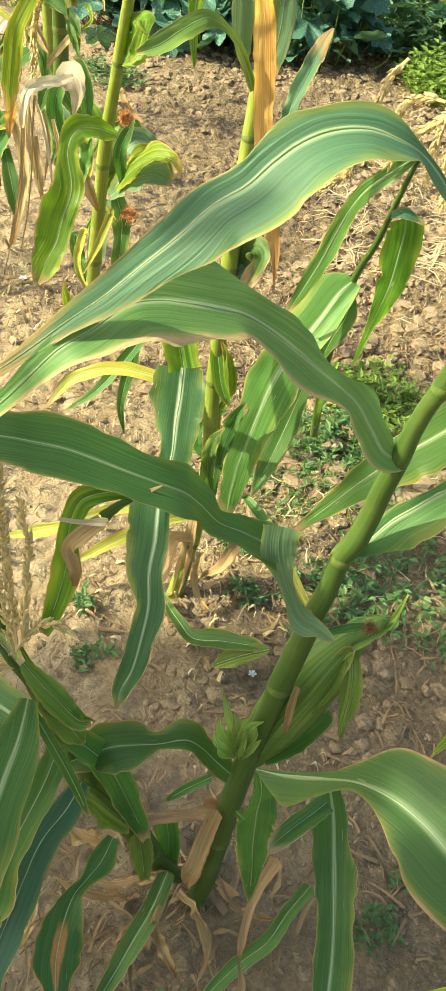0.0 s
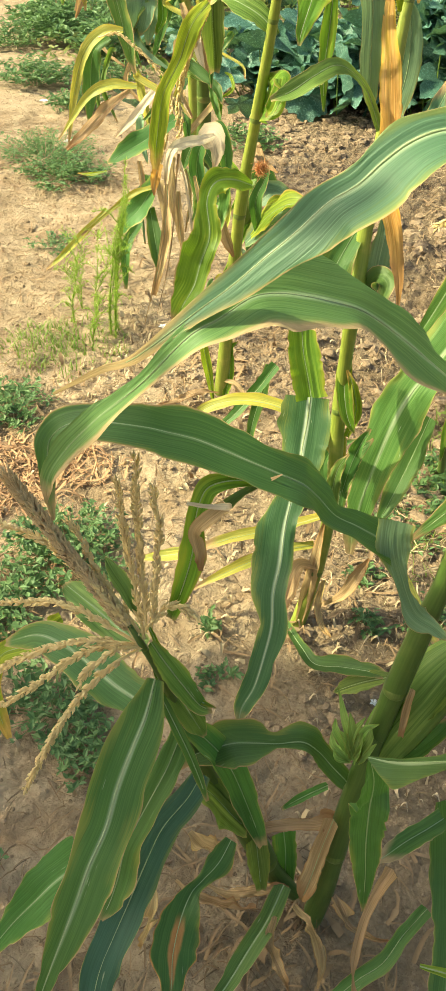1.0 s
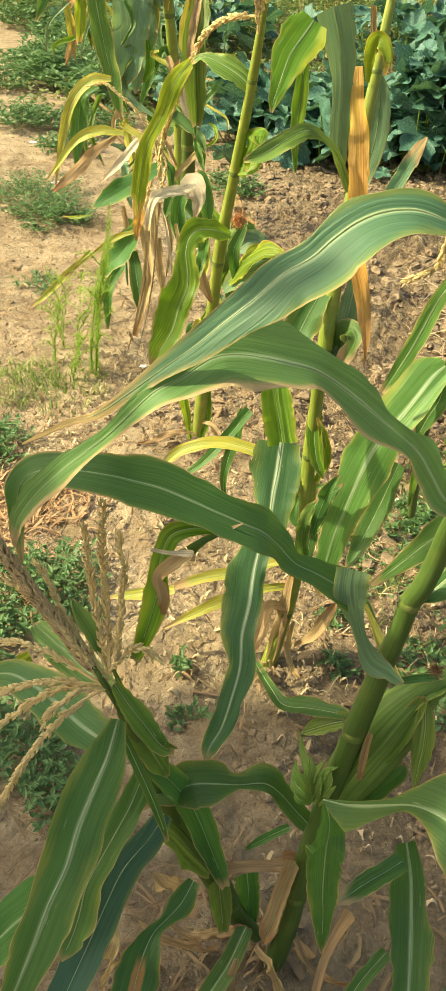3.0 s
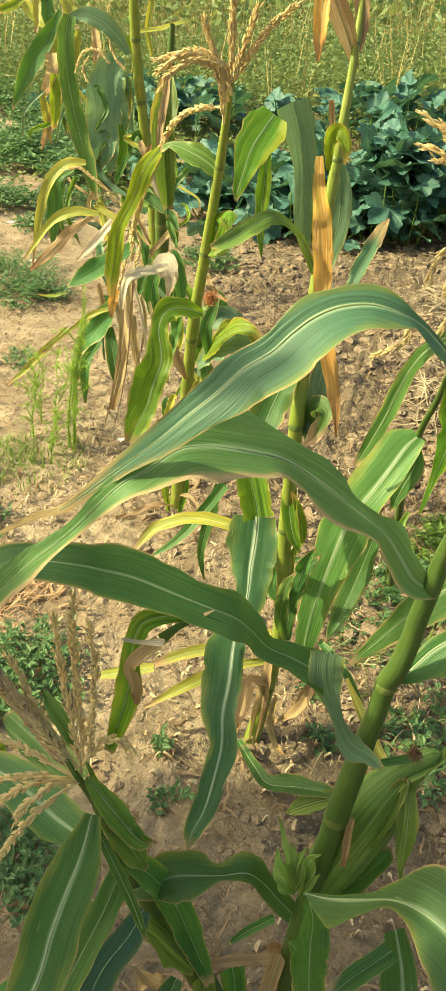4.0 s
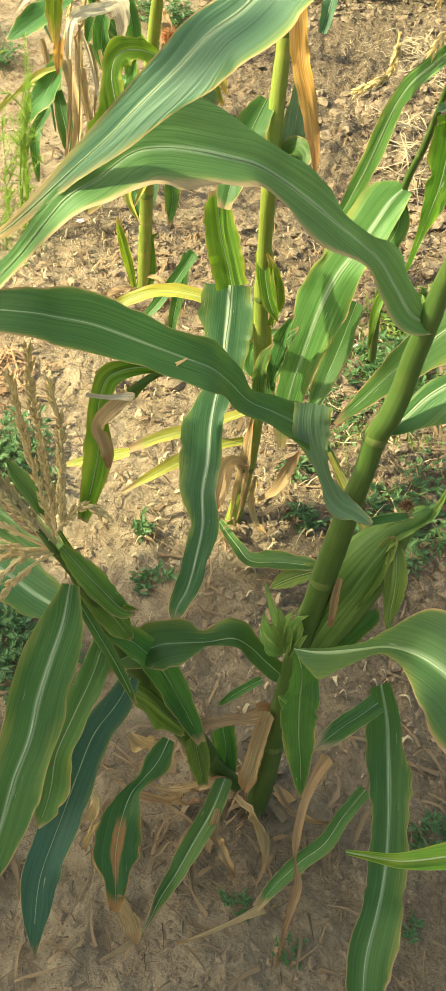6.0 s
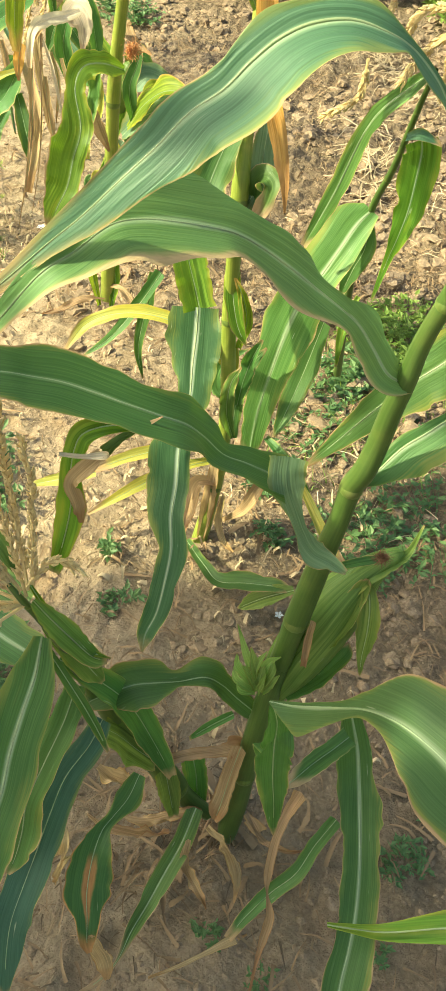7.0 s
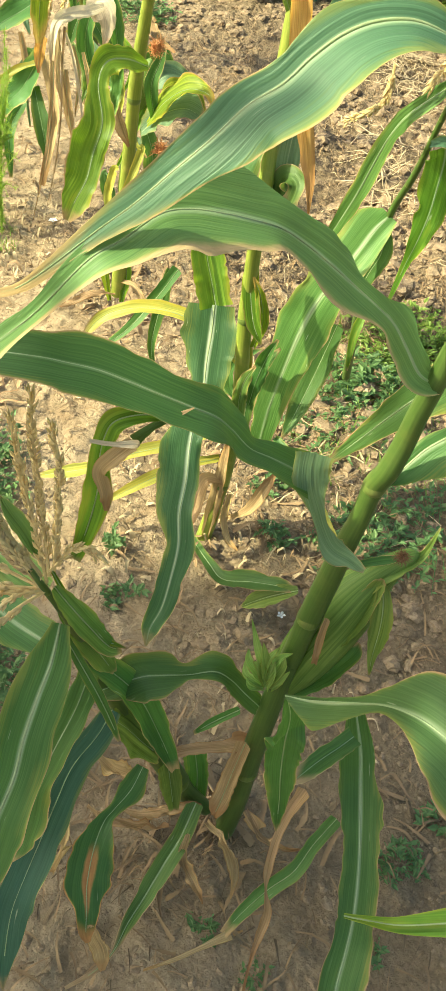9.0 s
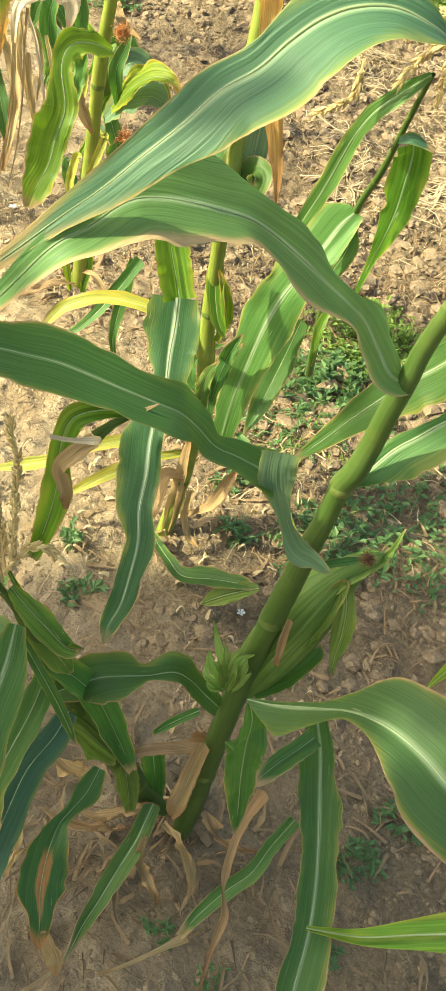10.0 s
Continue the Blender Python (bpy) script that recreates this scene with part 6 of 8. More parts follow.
leaf(straight_plant, M_DRY, [(-0.344, 2.065, 0.695, 15.3), (-0.328, 2.065, 0.639, 28.0), (-0.307, 2.065, 0.591, 6.3)], (0.15, -0.75, 0.64), fold=0.4, rib=0)
leaf(straight_plant, M_YGREEN, [(-0.259, 2.104, 0.907, 36.6), (-0.229, 2.065, 0.956, 106.3), (-0.206, 2.039, 0.999, 35.9), (-0.219, 2.026, 0.946, 29.6), (-0.233, 2.026, 0.924, 6.5)], (0.09, -0.62, 0.78), fold=0.3, wave=0.1, rib=0)
leaf(straight_plant, M_FARBLUE, [(-0.340, 2.454, 0.583, 30.1), (-0.305, 2.464, 0.607, 74.2), (-0.260, 2.474, 0.583, 61.8), (-0.227, 2.484, 0.533, 10.9)], (0.1, -0.68, 0.72), fold=0.25, wave=0.08, rib=0.2)
leaf(straight_plant, M_FADE, [(-0.317, 2.403, 0.538, 22.7), (-0.281, 2.403, 0.588, 64.0), (-0.229, 2.403, 0.591, 53.0), (-0.191, 2.403, 0.550, 8.7)], (0.09, -0.68, 0.73), fold=0.25, wave=0.1, rib=0.2)
leaf(straight_plant, M_GREEN, [(-0.363, 2.484, 0.593, 28.9), (-0.339, 2.484, 0.658, 45.9), (-0.310, 2.484, 0.609, 41.8), (-0.311, 2.484, 0.514, 10.8)], (0.13, -0.77, 0.62), fold=0.3, wave=0.08, rib=0.2)
leaf(straight_plant, M_GREEN, [(-0.374, 2.504, 0.464, 29.4), (-0.348, 2.504, 0.370, 56.3), (-0.354, 2.504, 0.244, 46.7), (-0.366, 2.504, 0.151, 10.0)], (0.13, -0.72, 0.68), fold=0.3, wave=0.08, rib=0.3)
leaf(straight_plant, M_FARBLUE, [(-0.395, 2.525, 0.414, 26.7), (-0.417, 2.525, 0.330, 54.3), (-0.428, 2.525, 0.233, 51.5), (-0.443, 2.525, 0.142, 10.1)], (0.14, -0.72, 0.68), fold=0.3, wave=0.08, rib=0.3)
leaf(straight_plant, M_DRY, [(-0.429, 2.403, 0.523, 14.1), (-0.408, 2.403, 0.479, 28.5), (-0.391, 2.403, 0.435, 7.2)], (0.15, -0.74, 0.65), fold=0.4, wave=0.2, rib=0)
ear(straight_plant, [(-0.351, 2.305, 0.558, 8.7), (-0.327, 2.291, 0.629, 18.7), (-0.307, 2.278, 0.689, 18.3), (-0.301, 2.278, 0.707, 8.3)])
silk(straight_plant, (-0.243, 2.04, 0.811), 0.02, M_SILK)
silk(straight_plant, (-0.216, 1.98, 0.632), 0.022, M_SILK)
tassel(straight_plant, [(-0.236, 2.157, 1.255, 5.4), (-0.234, 2.144, 1.328, 5.3), (-0.231, 2.130, 1.409, 5.1), (-0.228, 2.117, 1.474, 3.7)], r=0.0105, density=1.8, first=True)
tassel(straight_plant, [(-0.201, 2.000, 1.261, 3.8), (-0.223, 1.974, 1.312, 3.7), (-0.276, 1.961, 1.327, 3.6), (-0.336, 1.948, 1.290, 3.7)], r=0.0092, density=1.6)
tassel(straight_plant, [(-0.201, 2.000, 1.261, 3.8), (-0.242, 2.000, 1.317, 3.7), (-0.300, 2.000, 1.318, 3.7), (-0.355, 2.000, 1.304, 3.8)], r=0.0092, density=1.6)
tassel(straight_plant, [(-0.200, 2.000, 1.250, 3.8), (-0.210, 1.974, 1.302, 3.7), (-0.264, 1.961, 1.315, 3.7), (-0.317, 1.948, 1.284, 3.7), (-0.329, 1.948, 1.259, 3.7)], r=0.0092, density=1.6)
tassel(straight_plant, [(-0.205, 2.000, 1.238, 3.8), (-0.219, 1.974, 1.296, 3.7), (-0.237, 1.961, 1.350, 3.6), (-0.246, 1.948, 1.384, 3.5)], r=0.0092, density=1.6)
tassel(straight_plant, [(-0.214, 2.000, 1.196, 3.8), (-0.215, 1.987, 1.250, 3.8), (-0.229, 1.974, 1.296, 3.7), (-0.264, 1.961, 1.311, 3.7)], r=0.0092, density=1.6)
tassel(straight_plant, [(-0.199, 2.000, 1.273, 3.8), (-0.177, 1.987, 1.336, 3.6), (-0.160, 1.974, 1.374, 3.6), (-0.146, 1.961, 1.406, 3.5)], r=0.0092, density=1.6)
tassel(straight_plant, [(-0.196, 2.000, 1.273, 3.8), (-0.152, 1.987, 1.342, 3.6), (-0.115, 1.974, 1.381, 3.5), (-0.076, 1.961, 1.411, 3.5)], r=0.0092, density=1.6)
tassel(straight_plant, [(-0.217, 2.013, 1.226, 3.8), (-0.287, 2.052, 1.212, 4.0), (-0.346, 2.091, 1.175, 4.1), (-0.384, 2.117, 1.117, 4.2)], r=0.0092, density=1.6)
tassel(straight_plant, [(-0.380, 2.130, 1.128, 4.2), (-0.432, 2.170, 1.028, 4.4), (-0.474, 2.197, 0.931, 4.6), (-0.485, 2.197, 0.836, 4.7)], r=0.0092, density=1.6)

# the plant with white dead leaves
faded_plant = plant(-0.824, 3.309, "fading maize plant with bleached drooping leaves")
stalk(faded_plant, M_STALK, [(-0.849, 3.602, 0.098, 30.5), (-0.814, 3.542, 0.452, 28.6), (-0.794, 3.481, 0.669, 27.2), (-0.768, 3.434, 0.843, 30.8), (-0.743, 3.387, 1.003, 27.3), (-0.724, 3.355, 1.150, 15.4), (-0.706, 3.324, 1.288, 8.5)], nodes=(0.25, 0.5, 0.75))
leaf(faded_plant, M_PALE, [(-0.438, 2.359, 0.778, 16.1), (-0.469, 2.332, 0.770, 27.8), (-0.505, 2.291, 0.768, 29.4), (-0.527, 2.264, 0.750, 23.1), (-0.536, 2.251, 0.681, 12.5)], (0.18, -0.67, 0.72), fold=0.35, wave=0.12, rib=0)
leaf(faded_plant, M_DRY, [(-0.527, 2.268, 0.750, 12.7), (-0.536, 2.255, 0.681, 6.9), (-0.541, 2.228, 0.566, 5.8), (-0.556, 2.201, 0.444, 4.2), (-0.589, 2.188, 0.308, 1.2)], (0.18, -0.67, 0.72), fold=0.35, wave=0.12, rib=0)
leaf(faded_plant, M_DRY, [(-0.507, 2.274, 0.750, 9.2), (-0.512, 2.261, 0.689, 5.0), (-0.513, 2.234, 0.582, 4.2), (-0.524, 2.207, 0.468, 3.0), (-0.553, 2.194, 0.340, 0.9)], (0.18, -0.67, 0.72), fold=0.35, wave=0.12, rib=0)
leaf(faded_plant, M_PALE, [(-0.461, 2.387, 0.733, 24.9), (-0.453, 2.373, 0.773, 70.0), (-0.431, 2.359, 0.745, 40.9), (-0.439, 2.359, 0.691, 8.7)], (0.16, -0.7, 0.7), fold=0.3, rib=0)
leaf(faded_plant, M_PALE, [(-0.516, 2.305, 0.727, 7.2), (-0.495, 2.291, 0.672, 9.2), (-0.479, 2.278, 0.589, 7.3), (-0.475, 2.278, 0.515, 1.6)], (0.19, -0.76, 0.62), fold=0.5, wave=0.1, rib=0)
leaf(faded_plant, M_DRY, [(-0.543, 2.332, 0.706, 4.1), (-0.532, 2.318, 0.632, 7.4), (-0.521, 2.305, 0.536, 1.6)], (0.2, -0.76, 0.62), fold=0.5, wave=0.1, rib=0)
leaf(faded_plant, M_GREEN, [(-0.472, 2.498, 0.642, 22.6), (-0.505, 2.498, 0.695, 49.7), (-0.542, 2.498, 0.700, 48.5), (-0.573, 2.498, 0.631, 9.7)], (0.17, -0.69, 0.71), fold=0.3, rib=0.17)
leaf(faded_plant, M_GREEN, [(-0.484, 2.428, 0.570, 29.3), (-0.508, 2.428, 0.661, 46.5), (-0.492, 2.428, 0.735, 36.4), (-0.464, 2.428, 0.782, 9.3)], (0.16, -0.69, 0.71), fold=0.4, rib=0.17)
leaf(faded_plant, M_GREEN, [(-0.478, 2.639, 0.576, 23.4), (-0.488, 2.639, 0.664, 49.9), (-0.502, 2.639, 0.720, 34.8), (-0.522, 2.639, 0.728, 8.1)], (0.15, -0.7, 0.7), fold=0.4, rib=0.17)
leaf(faded_plant, M_HUSK, [(-0.794, 3.465, 0.648, 37.4), (-0.848, 3.449, 0.671, 64.0), (-0.902, 3.418, 0.654, 56.7), (-0.931, 3.387, 0.618, 12.6)], (0.2, -0.72, 0.67), fold=0.3, rib=0.17)
leaf(faded_plant, M_PALE, [(-0.866, 3.387, 0.660, 25.6), (-0.941, 3.340, 0.616, 40.5), (-1.010, 3.309, 0.534, 35.6), (-1.080, 3.278, 0.461, 10.3)], (0.22, -0.7, 0.68), fold=0.4, wave=0.08, rib=0.17)
leaf(faded_plant, M_YELLOW, [(-0.761, 3.402, 0.826, 33.0), (-0.770, 3.355, 0.964, 59.2), (-0.752, 3.324, 1.072, 35.3), (-0.738, 3.309, 1.134, 8.7)], (0.23, -0.91, 0.35), fold=0.4, rib=0.17)
leaf(faded_plant, M_DRY, [(-0.764, 3.434, 0.658, 24.5), (-0.794, 3.402, 0.767, 43.1), (-0.817, 3.387, 0.847, 32.8), (-0.807, 3.387, 0.892, 9.3)], (0.21, -0.82, 0.52), fold=0.5, rib=0)
leaf(faded_plant, M_DRY, [(-0.790, 2.929, 0.444, 31.0), (-0.742, 2.856, 0.290, 35.5), (-0.775, 2.783, 0.096, 22.7)], (0.19, -0.64, 0.74), fold=0.5, wave=0.1, rib=0)
leaf(faded_plant, M_GREEN, [(-0.802, 2.929, 0.443, 52.2), (-0.865, 2.929, 0.342, 93.0), (-0.917, 2.929, 0.287, 66.5), (-0.944, 2.929, 0.235, 15.9)], (0.18, -0.54, 0.82), fold=0.3, rib=0.17)
leaf(faded_plant, M_GREEN, [(-0.829, 2.929, 0.346, 36.0), (-0.784, 2.856, 0.236, 53.8), (-0.759, 2.812, 0.160, 13.4)], (0.2, -0.64, 0.75), fold=0.3, rib=0.17)
leaf(faded_plant, M_GREEN, [(-0.897, 3.004, 0.261, 28.6), (-0.927, 2.929, 0.187, 41.9), (-0.924, 2.900, 0.046, 11.8)], (0.22, -0.62, 0.75), fold=0.3, rib=0.17)
leaf(faded_plant, M_GREEN, [(-0.726, 2.929, 0.650, 38.2), (-0.803, 2.856, 0.598, 85.9), (-0.867, 2.812, 0.562, 62.5), (-0.913, 2.783, 0.534, 12.0)], (0.19, -0.57, 0.8), fold=0.25, rib=0.22)
tassel(faded_plant, [(-1.101, 3.231, 0.805, 6.9), (-1.027, 3.231, 0.819, 6.9), (-0.945, 3.231, 0.766, 6.9), (-0.874, 3.231, 0.705, 6.9)], r=0.009, density=1.2)
tassel(faded_plant, [(-0.809, 3.079, 0.734, 6.6), (-0.788, 3.079, 0.648, 6.7), (-0.815, 3.079, 0.533, 6.8), (-0.843, 3.079, 0.436, 7.0)], r=0.009, density=1.2)
tassel(faded_plant, [(-0.799, 3.079, 0.691, 6.7), (-0.754, 3.079, 0.618, 6.7), (-0.780, 3.079, 0.513, 6.9)], r=0.009, density=1.2)

# dry strands between them
leaf(faded_plant, M_DRY, [(-0.542, 2.291, 0.702, 7.4), (-0.541, 2.264, 0.605, 9.0), (-0.548, 2.224, 0.490, 7.6), (-0.572, 2.197, 0.374, 2.3)], (0.21, -0.73, 0.65), fold=0.4, wave=0.1, rib=0.15)
leaf(faded_plant, M_DRY, [(-0.493, 2.359, 0.671, 9.6), (-0.475, 2.346, 0.601, 13.5), (-0.479, 2.332, 0.530, 3.9)], (0.18, -0.76, 0.63), fold=0.4, wave=0.1, rib=0.15)
leaf(faded_plant, M_DRY, [(-0.540, 2.359, 0.625, 14.1), (-0.537, 2.359, 0.541, 25.1), (-0.528, 2.359, 0.451, 5.5)], (0.2, -0.74, 0.64), fold=0.4, wave=0.1, rib=0.15)
leaf(faded_plant, M_DRY, [(-0.517, 2.359, 0.683, 7.6), (-0.505, 2.359, 0.611, 11.7), (-0.520, 2.359, 0.514, 3.0)], (0.19, -0.76, 0.62), fold=0.4, wave=0.1, rib=0.15)
leaf(faded_plant, M_ORANGE, [(-0.639, 2.498, 0.647, 26.0), (-0.652, 2.498, 0.603, 29.9), (-0.658, 2.498, 0.554, 5.7)], (0.23, -0.76, 0.61), fold=0.4, wave=0.1, rib=0.15)
leaf(faded_plant, M_YELLOW, [(-0.815, 2.929, 0.418, 18.6), (-0.887, 2.929, 0.387, 23.5), (-0.963, 2.929, 0.330, 14.2), (-1.095, 2.929, 0.216, 7.3)], (0.26, -0.73, 0.63), fold=0.4, wave=0.1, rib=0.15)
leaf(faded_plant, M_DRY, [(-0.916, 3.079, 0.452, 18.5), (-0.907, 3.079, 0.381, 23.4), (-0.899, 3.079, 0.283, 7.1)], (0.24, -0.75, 0.62), fold=0.4, wave=0.1, rib=0.15)
leaf(faded_plant, M_FADE, [(-0.978, 2.929, 0.458, 4.2), (-1.039, 2.929, 0.440, 12.6), (-1.088, 2.929, 0.439, 3.1)], (0.29, -0.74, 0.61), fold=0.4, wave=0.1, rib=0.15)
leaf(faded_plant, M_PALE, [(-0.800, 3.387, 0.848, 18.7), (-0.789, 3.387, 0.759, 33.3), (-0.765, 3.387, 0.680, 7.2)], (0.21, -0.82, 0.53), fold=0.4, wave=0.1, rib=0.15)
leaf(faded_plant, M_DRY, [(-0.874, 3.465, 0.886, 19.1), (-0.852, 3.449, 0.845, 28.8), (-0.838, 3.449, 0.807, 7.2)], (0.23, -0.83, 0.51), fold=0.4, wave=0.1, rib=0.15)
leaf(faded_plant, M_YELLOW, [(-1.642, 4.322, 0.910, 29.9), (-1.619, 4.322, 0.800, 48.3), (-1.612, 4.322, 0.686, 9.2)], (0.32, -0.81, 0.49), fold=0.4, wave=0.1, rib=0.15)
leaf(faded_plant, M_DRY, [(-1.545, 4.322, 0.916, 29.0), (-1.605, 4.322, 0.773, 41.5), (-1.664, 4.322, 0.654, 9.0)], (0.32, -0.81, 0.49), fold=0.4, wave=0.1, rib=0.15)
leaf(faded_plant, M_YELLOW, [(-1.326, 4.142, 0.790, 28.5), (-1.346, 4.142, 0.706, 52.2), (-1.336, 4.142, 0.595, 11.8)], (0.28, -0.81, 0.51), fold=0.4, wave=0.1, rib=0.15)
leaf(faded_plant, M_YGREEN, [(-1.187, 4.142, 0.826, 22.9), (-1.176, 4.142, 0.718, 46.1), (-1.209, 4.142, 0.647, 11.6)], (0.26, -0.82, 0.51), fold=0.4, wave=0.1, rib=0.15)
leaf(faded_plant, M_YELLOW, [(-1.416, 4.262, 1.188, 27.7), (-1.440, 4.262, 1.086, 45.0), (-1.471, 4.262, 0.953, 11.5)], (0.3, -0.84, 0.45), fold=0.4, wave=0.1, rib=0.15)
leaf(faded_plant, M_YELLOW, [(-1.053, 3.079, 0.265, 14.5), (-1.131, 3.004, 0.182, 28.9), (-1.180, 2.929, 0.128, 24.1), (-1.251, 2.929, 0.066, 7.6)], (0.3, -0.7, 0.65), fold=0.4, wave=0.1, rib=0.15)
leaf(faded_plant, M_GREEN, [(-0.879, 3.309, 0.618, 24.2), (-0.813, 3.293, 0.544, 43.5), (-0.797, 3.278, 0.453, 12.1)], (0.22, -0.79, 0.58), fold=0.4, wave=0.1, rib=0.15)
leaf(faded_plant, M_GREEN, [(-0.604, 2.929, 0.629, 21.4), (-0.571, 2.929, 0.579, 47.1), (-0.578, 2.929, 0.468, 17.5)], (0.18, -0.78, 0.59), fold=0.4, wave=0.1, rib=0.15)
leaf(faded_plant, M_YGREEN, [(-0.689, 3.231, 0.776, 18.1), (-0.675, 3.231, 0.842, 31.3), (-0.688, 3.231, 0.914, 8.8)], (0.2, -0.83, 0.52), fold=0.4, wave=0.1, rib=0.15)

# the dark green plant at the path's edge
edge_plant = plant(-1.251, 4.089, "leafy dark green maize plant at the edge of the path")
stalk(edge_plant, M_STALK_Y, [(-1.106, 4.382, 0.061, 23.1), (-1.102, 4.322, 0.520, 23.1), (-1.110, 4.262, 0.773, 23.6), (-1.121, 4.202, 1.056, 22.4), (-1.112, 4.142, 1.279, 20.1), (-1.096, 4.082, 1.461, 15.4)], nodes=(0.3, 0.5, 0.7))
leaf(edge_plant, M_FARBLUE, [(-1.148, 4.166, 1.113, 21.8), (-1.188, 4.154, 1.175, 58.7), (-1.250, 4.142, 1.231, 81.7), (-1.325, 4.130, 1.256, 67.1), (-1.399, 4.118, 1.240, 33.1)], (0.31, -0.94, 0.16), fold=0.15, wave=0.04, rib=0.4)
leaf(edge_plant, M_STREAK, [(-1.395, 4.118, 1.254, 57.6), (-1.413, 4.106, 1.172, 72.6), (-1.410, 4.094, 1.025, 77.5), (-1.382, 4.082, 0.874, 79.2), (-1.349, 4.070, 0.745, 80.4), (-1.315, 4.058, 0.626, 63.9), (-1.280, 4.046, 0.505, 14.7)], (0.33, -0.93, 0.17), fold=0.15, wave=0.05, rib=0.4)
leaf(edge_plant, M_FARBLUE, [(-1.219, 4.202, 1.102, 70.6), (-1.249, 4.166, 1.002, 171.4), (-1.262, 4.142, 0.847, 169.8), (-1.271, 4.118, 0.716, 114.4), (-1.289, 4.106, 0.633, 23.0)], (0.29, -0.89, 0.35), fold=0.25, wave=0.06, rib=0.22)
leaf(edge_plant, M_YELLOW, [(-1.606, 4.266, 1.332, 19.4, 19.3, 0), (-1.586, 4.217, 1.244, 19.6, 19.0, 0), (-1.582, 4.177, 1.175, 6.1, 5.7, 0)], (0.36, -0.80, 0.48), fold=0.4, wave=0.06, rib=0.2)
leaf(edge_plant, M_DRY, [(-1.510, 4.161, 1.099, 28.7, 28.2, 0), (-1.502, 4.135, 1.025, 31.8, 28.1, 0), (-1.530, 4.104, 0.948, 24.4, 19.6, 0)], (0.34, -0.78, 0.52), fold=0.5, wave=0.1, rib=0)
leaf(edge_plant, M_YELLOW, [(-1.492, 4.290, 1.331, 24.0, 27.6, 0), (-1.443, 4.252, 1.255, 36.1, 38.5, 0), (-1.433, 4.212, 1.190, 13.6, 13.2, 0)], (0.33, -0.81, 0.48), fold=0.4, wave=0.08, rib=0.2)
leaf(edge_plant, M_FADE, [(-1.657, 4.238, 1.305, 16.1, 11.4, 0), (-1.701, 4.209, 1.274, 29.7, 20.2, 0), (-1.763, 4.182, 1.253, 24.8, 16.5, 0)], (0.38, -0.79, 0.48), fold=0.4, wave=0.06, rib=0.2)
leaf(edge_plant, M_DRY, [(-1.330, 4.242, 1.202, 18.2, 18.8, 0), (-1.309, 4.203, 1.119, 23.9, 23.8, 0), (-1.306, 4.172, 1.044, 6.5, 6.2, 0)], (0.31, -0.81, 0.50), fold=0.5, wave=0.1, rib=0)
leaf(edge_plant, M_FADE, [(-1.484, 4.128, 1.020, 21.2, 20.7, 0), (-1.481, 4.106, 0.904, 30.9, 29.8, 0), (-1.488, 4.089, 0.800, 12.6, 11.9, 0)], (0.33, -0.77, 0.54), fold=0.4, wave=0.08, rib=0.2)
leaf(edge_plant, M_FARBLUE, [(-1.186, 4.202, 1.027, 83.4), (-1.213, 4.178, 0.872, 124.6), (-1.240, 4.166, 0.710, 86.8), (-1.257, 4.166, 0.596, 14.7)], (0.28, -0.89, 0.37), fold=0.25, wave=0.06, rib=0.22)
leaf(edge_plant, M_YELLOW, [(-1.269, 3.902, 0.699, 30.2), (-1.348, 3.878, 0.692, 59.1), (-1.427, 3.854, 0.616, 51.3), (-1.484, 3.842, 0.462, 39.7), (-1.529, 3.830, 0.244, 8.7)], (0.27, -0.69, 0.67), fold=0.4, rib=0.17)
leaf(edge_plant, M_GREEN, [(-1.330, 3.902, 0.668, 41.1), (-1.399, 3.878, 0.613, 84.8), (-1.420, 3.866, 0.476, 73.3), (-1.432, 3.854, 0.335, 17.2)], (0.27, -0.69, 0.67), fold=0.3, rib=0.17)
leaf(edge_plant, M_YELLOW, [(-1.174, 3.782, 0.517, 24.1), (-1.282, 3.758, 0.519, 48.0), (-1.379, 3.734, 0.470, 41.2), (-1.520, 3.710, 0.294, 9.0)], (0.26, -0.68, 0.68), fold=0.4, rib=0.11)
leaf(edge_plant, M_DRY, [(-1.205, 3.782, 0.501, 23.7), (-1.303, 3.758, 0.429, 53.5), (-1.406, 3.734, 0.327, 48.3), (-1.493, 3.722, 0.250, 12.3)], (0.26, -0.68, 0.69), fold=0.4, wave=0.1, rib=0.11)
leaf(edge_plant, M_GREEN, [(-1.545, 4.382, 1.253, 27.5), (-1.623, 4.358, 1.122, 83.6), (-1.709, 4.334, 1.000, 90.8), (-1.799, 4.322, 0.831, 11.7)], (0.34, -0.83, 0.45), fold=0.25, rib=0.22)
leaf(edge_plant, M_YELLOW, [(-1.584, 4.382, 1.148, 40.9), (-1.559, 4.358, 1.020, 58.3), (-1.593, 4.334, 0.856, 46.9), (-1.662, 4.322, 0.683, 12.0)], (0.32, -0.82, 0.47), fold=0.4, rib=0.17)
leaf(edge_plant, M_DRY, [(-1.628, 4.406, 1.119, 29.4), (-1.613, 4.382, 0.987, 52.7), (-1.672, 4.382, 0.860, 11.8)], (0.33, -0.82, 0.46), fold=0.4, wave=0.1, rib=0.17)
leaf(edge_plant, M_GREEN, [(-1.108, 4.262, 0.732, 30.3), (-1.145, 4.238, 0.774, 34.6), (-1.202, 4.214, 0.663, 47.1), (-1.250, 4.202, 0.532, 12.0)], (0.25, -0.82, 0.52), fold=0.4, rib=0.11)
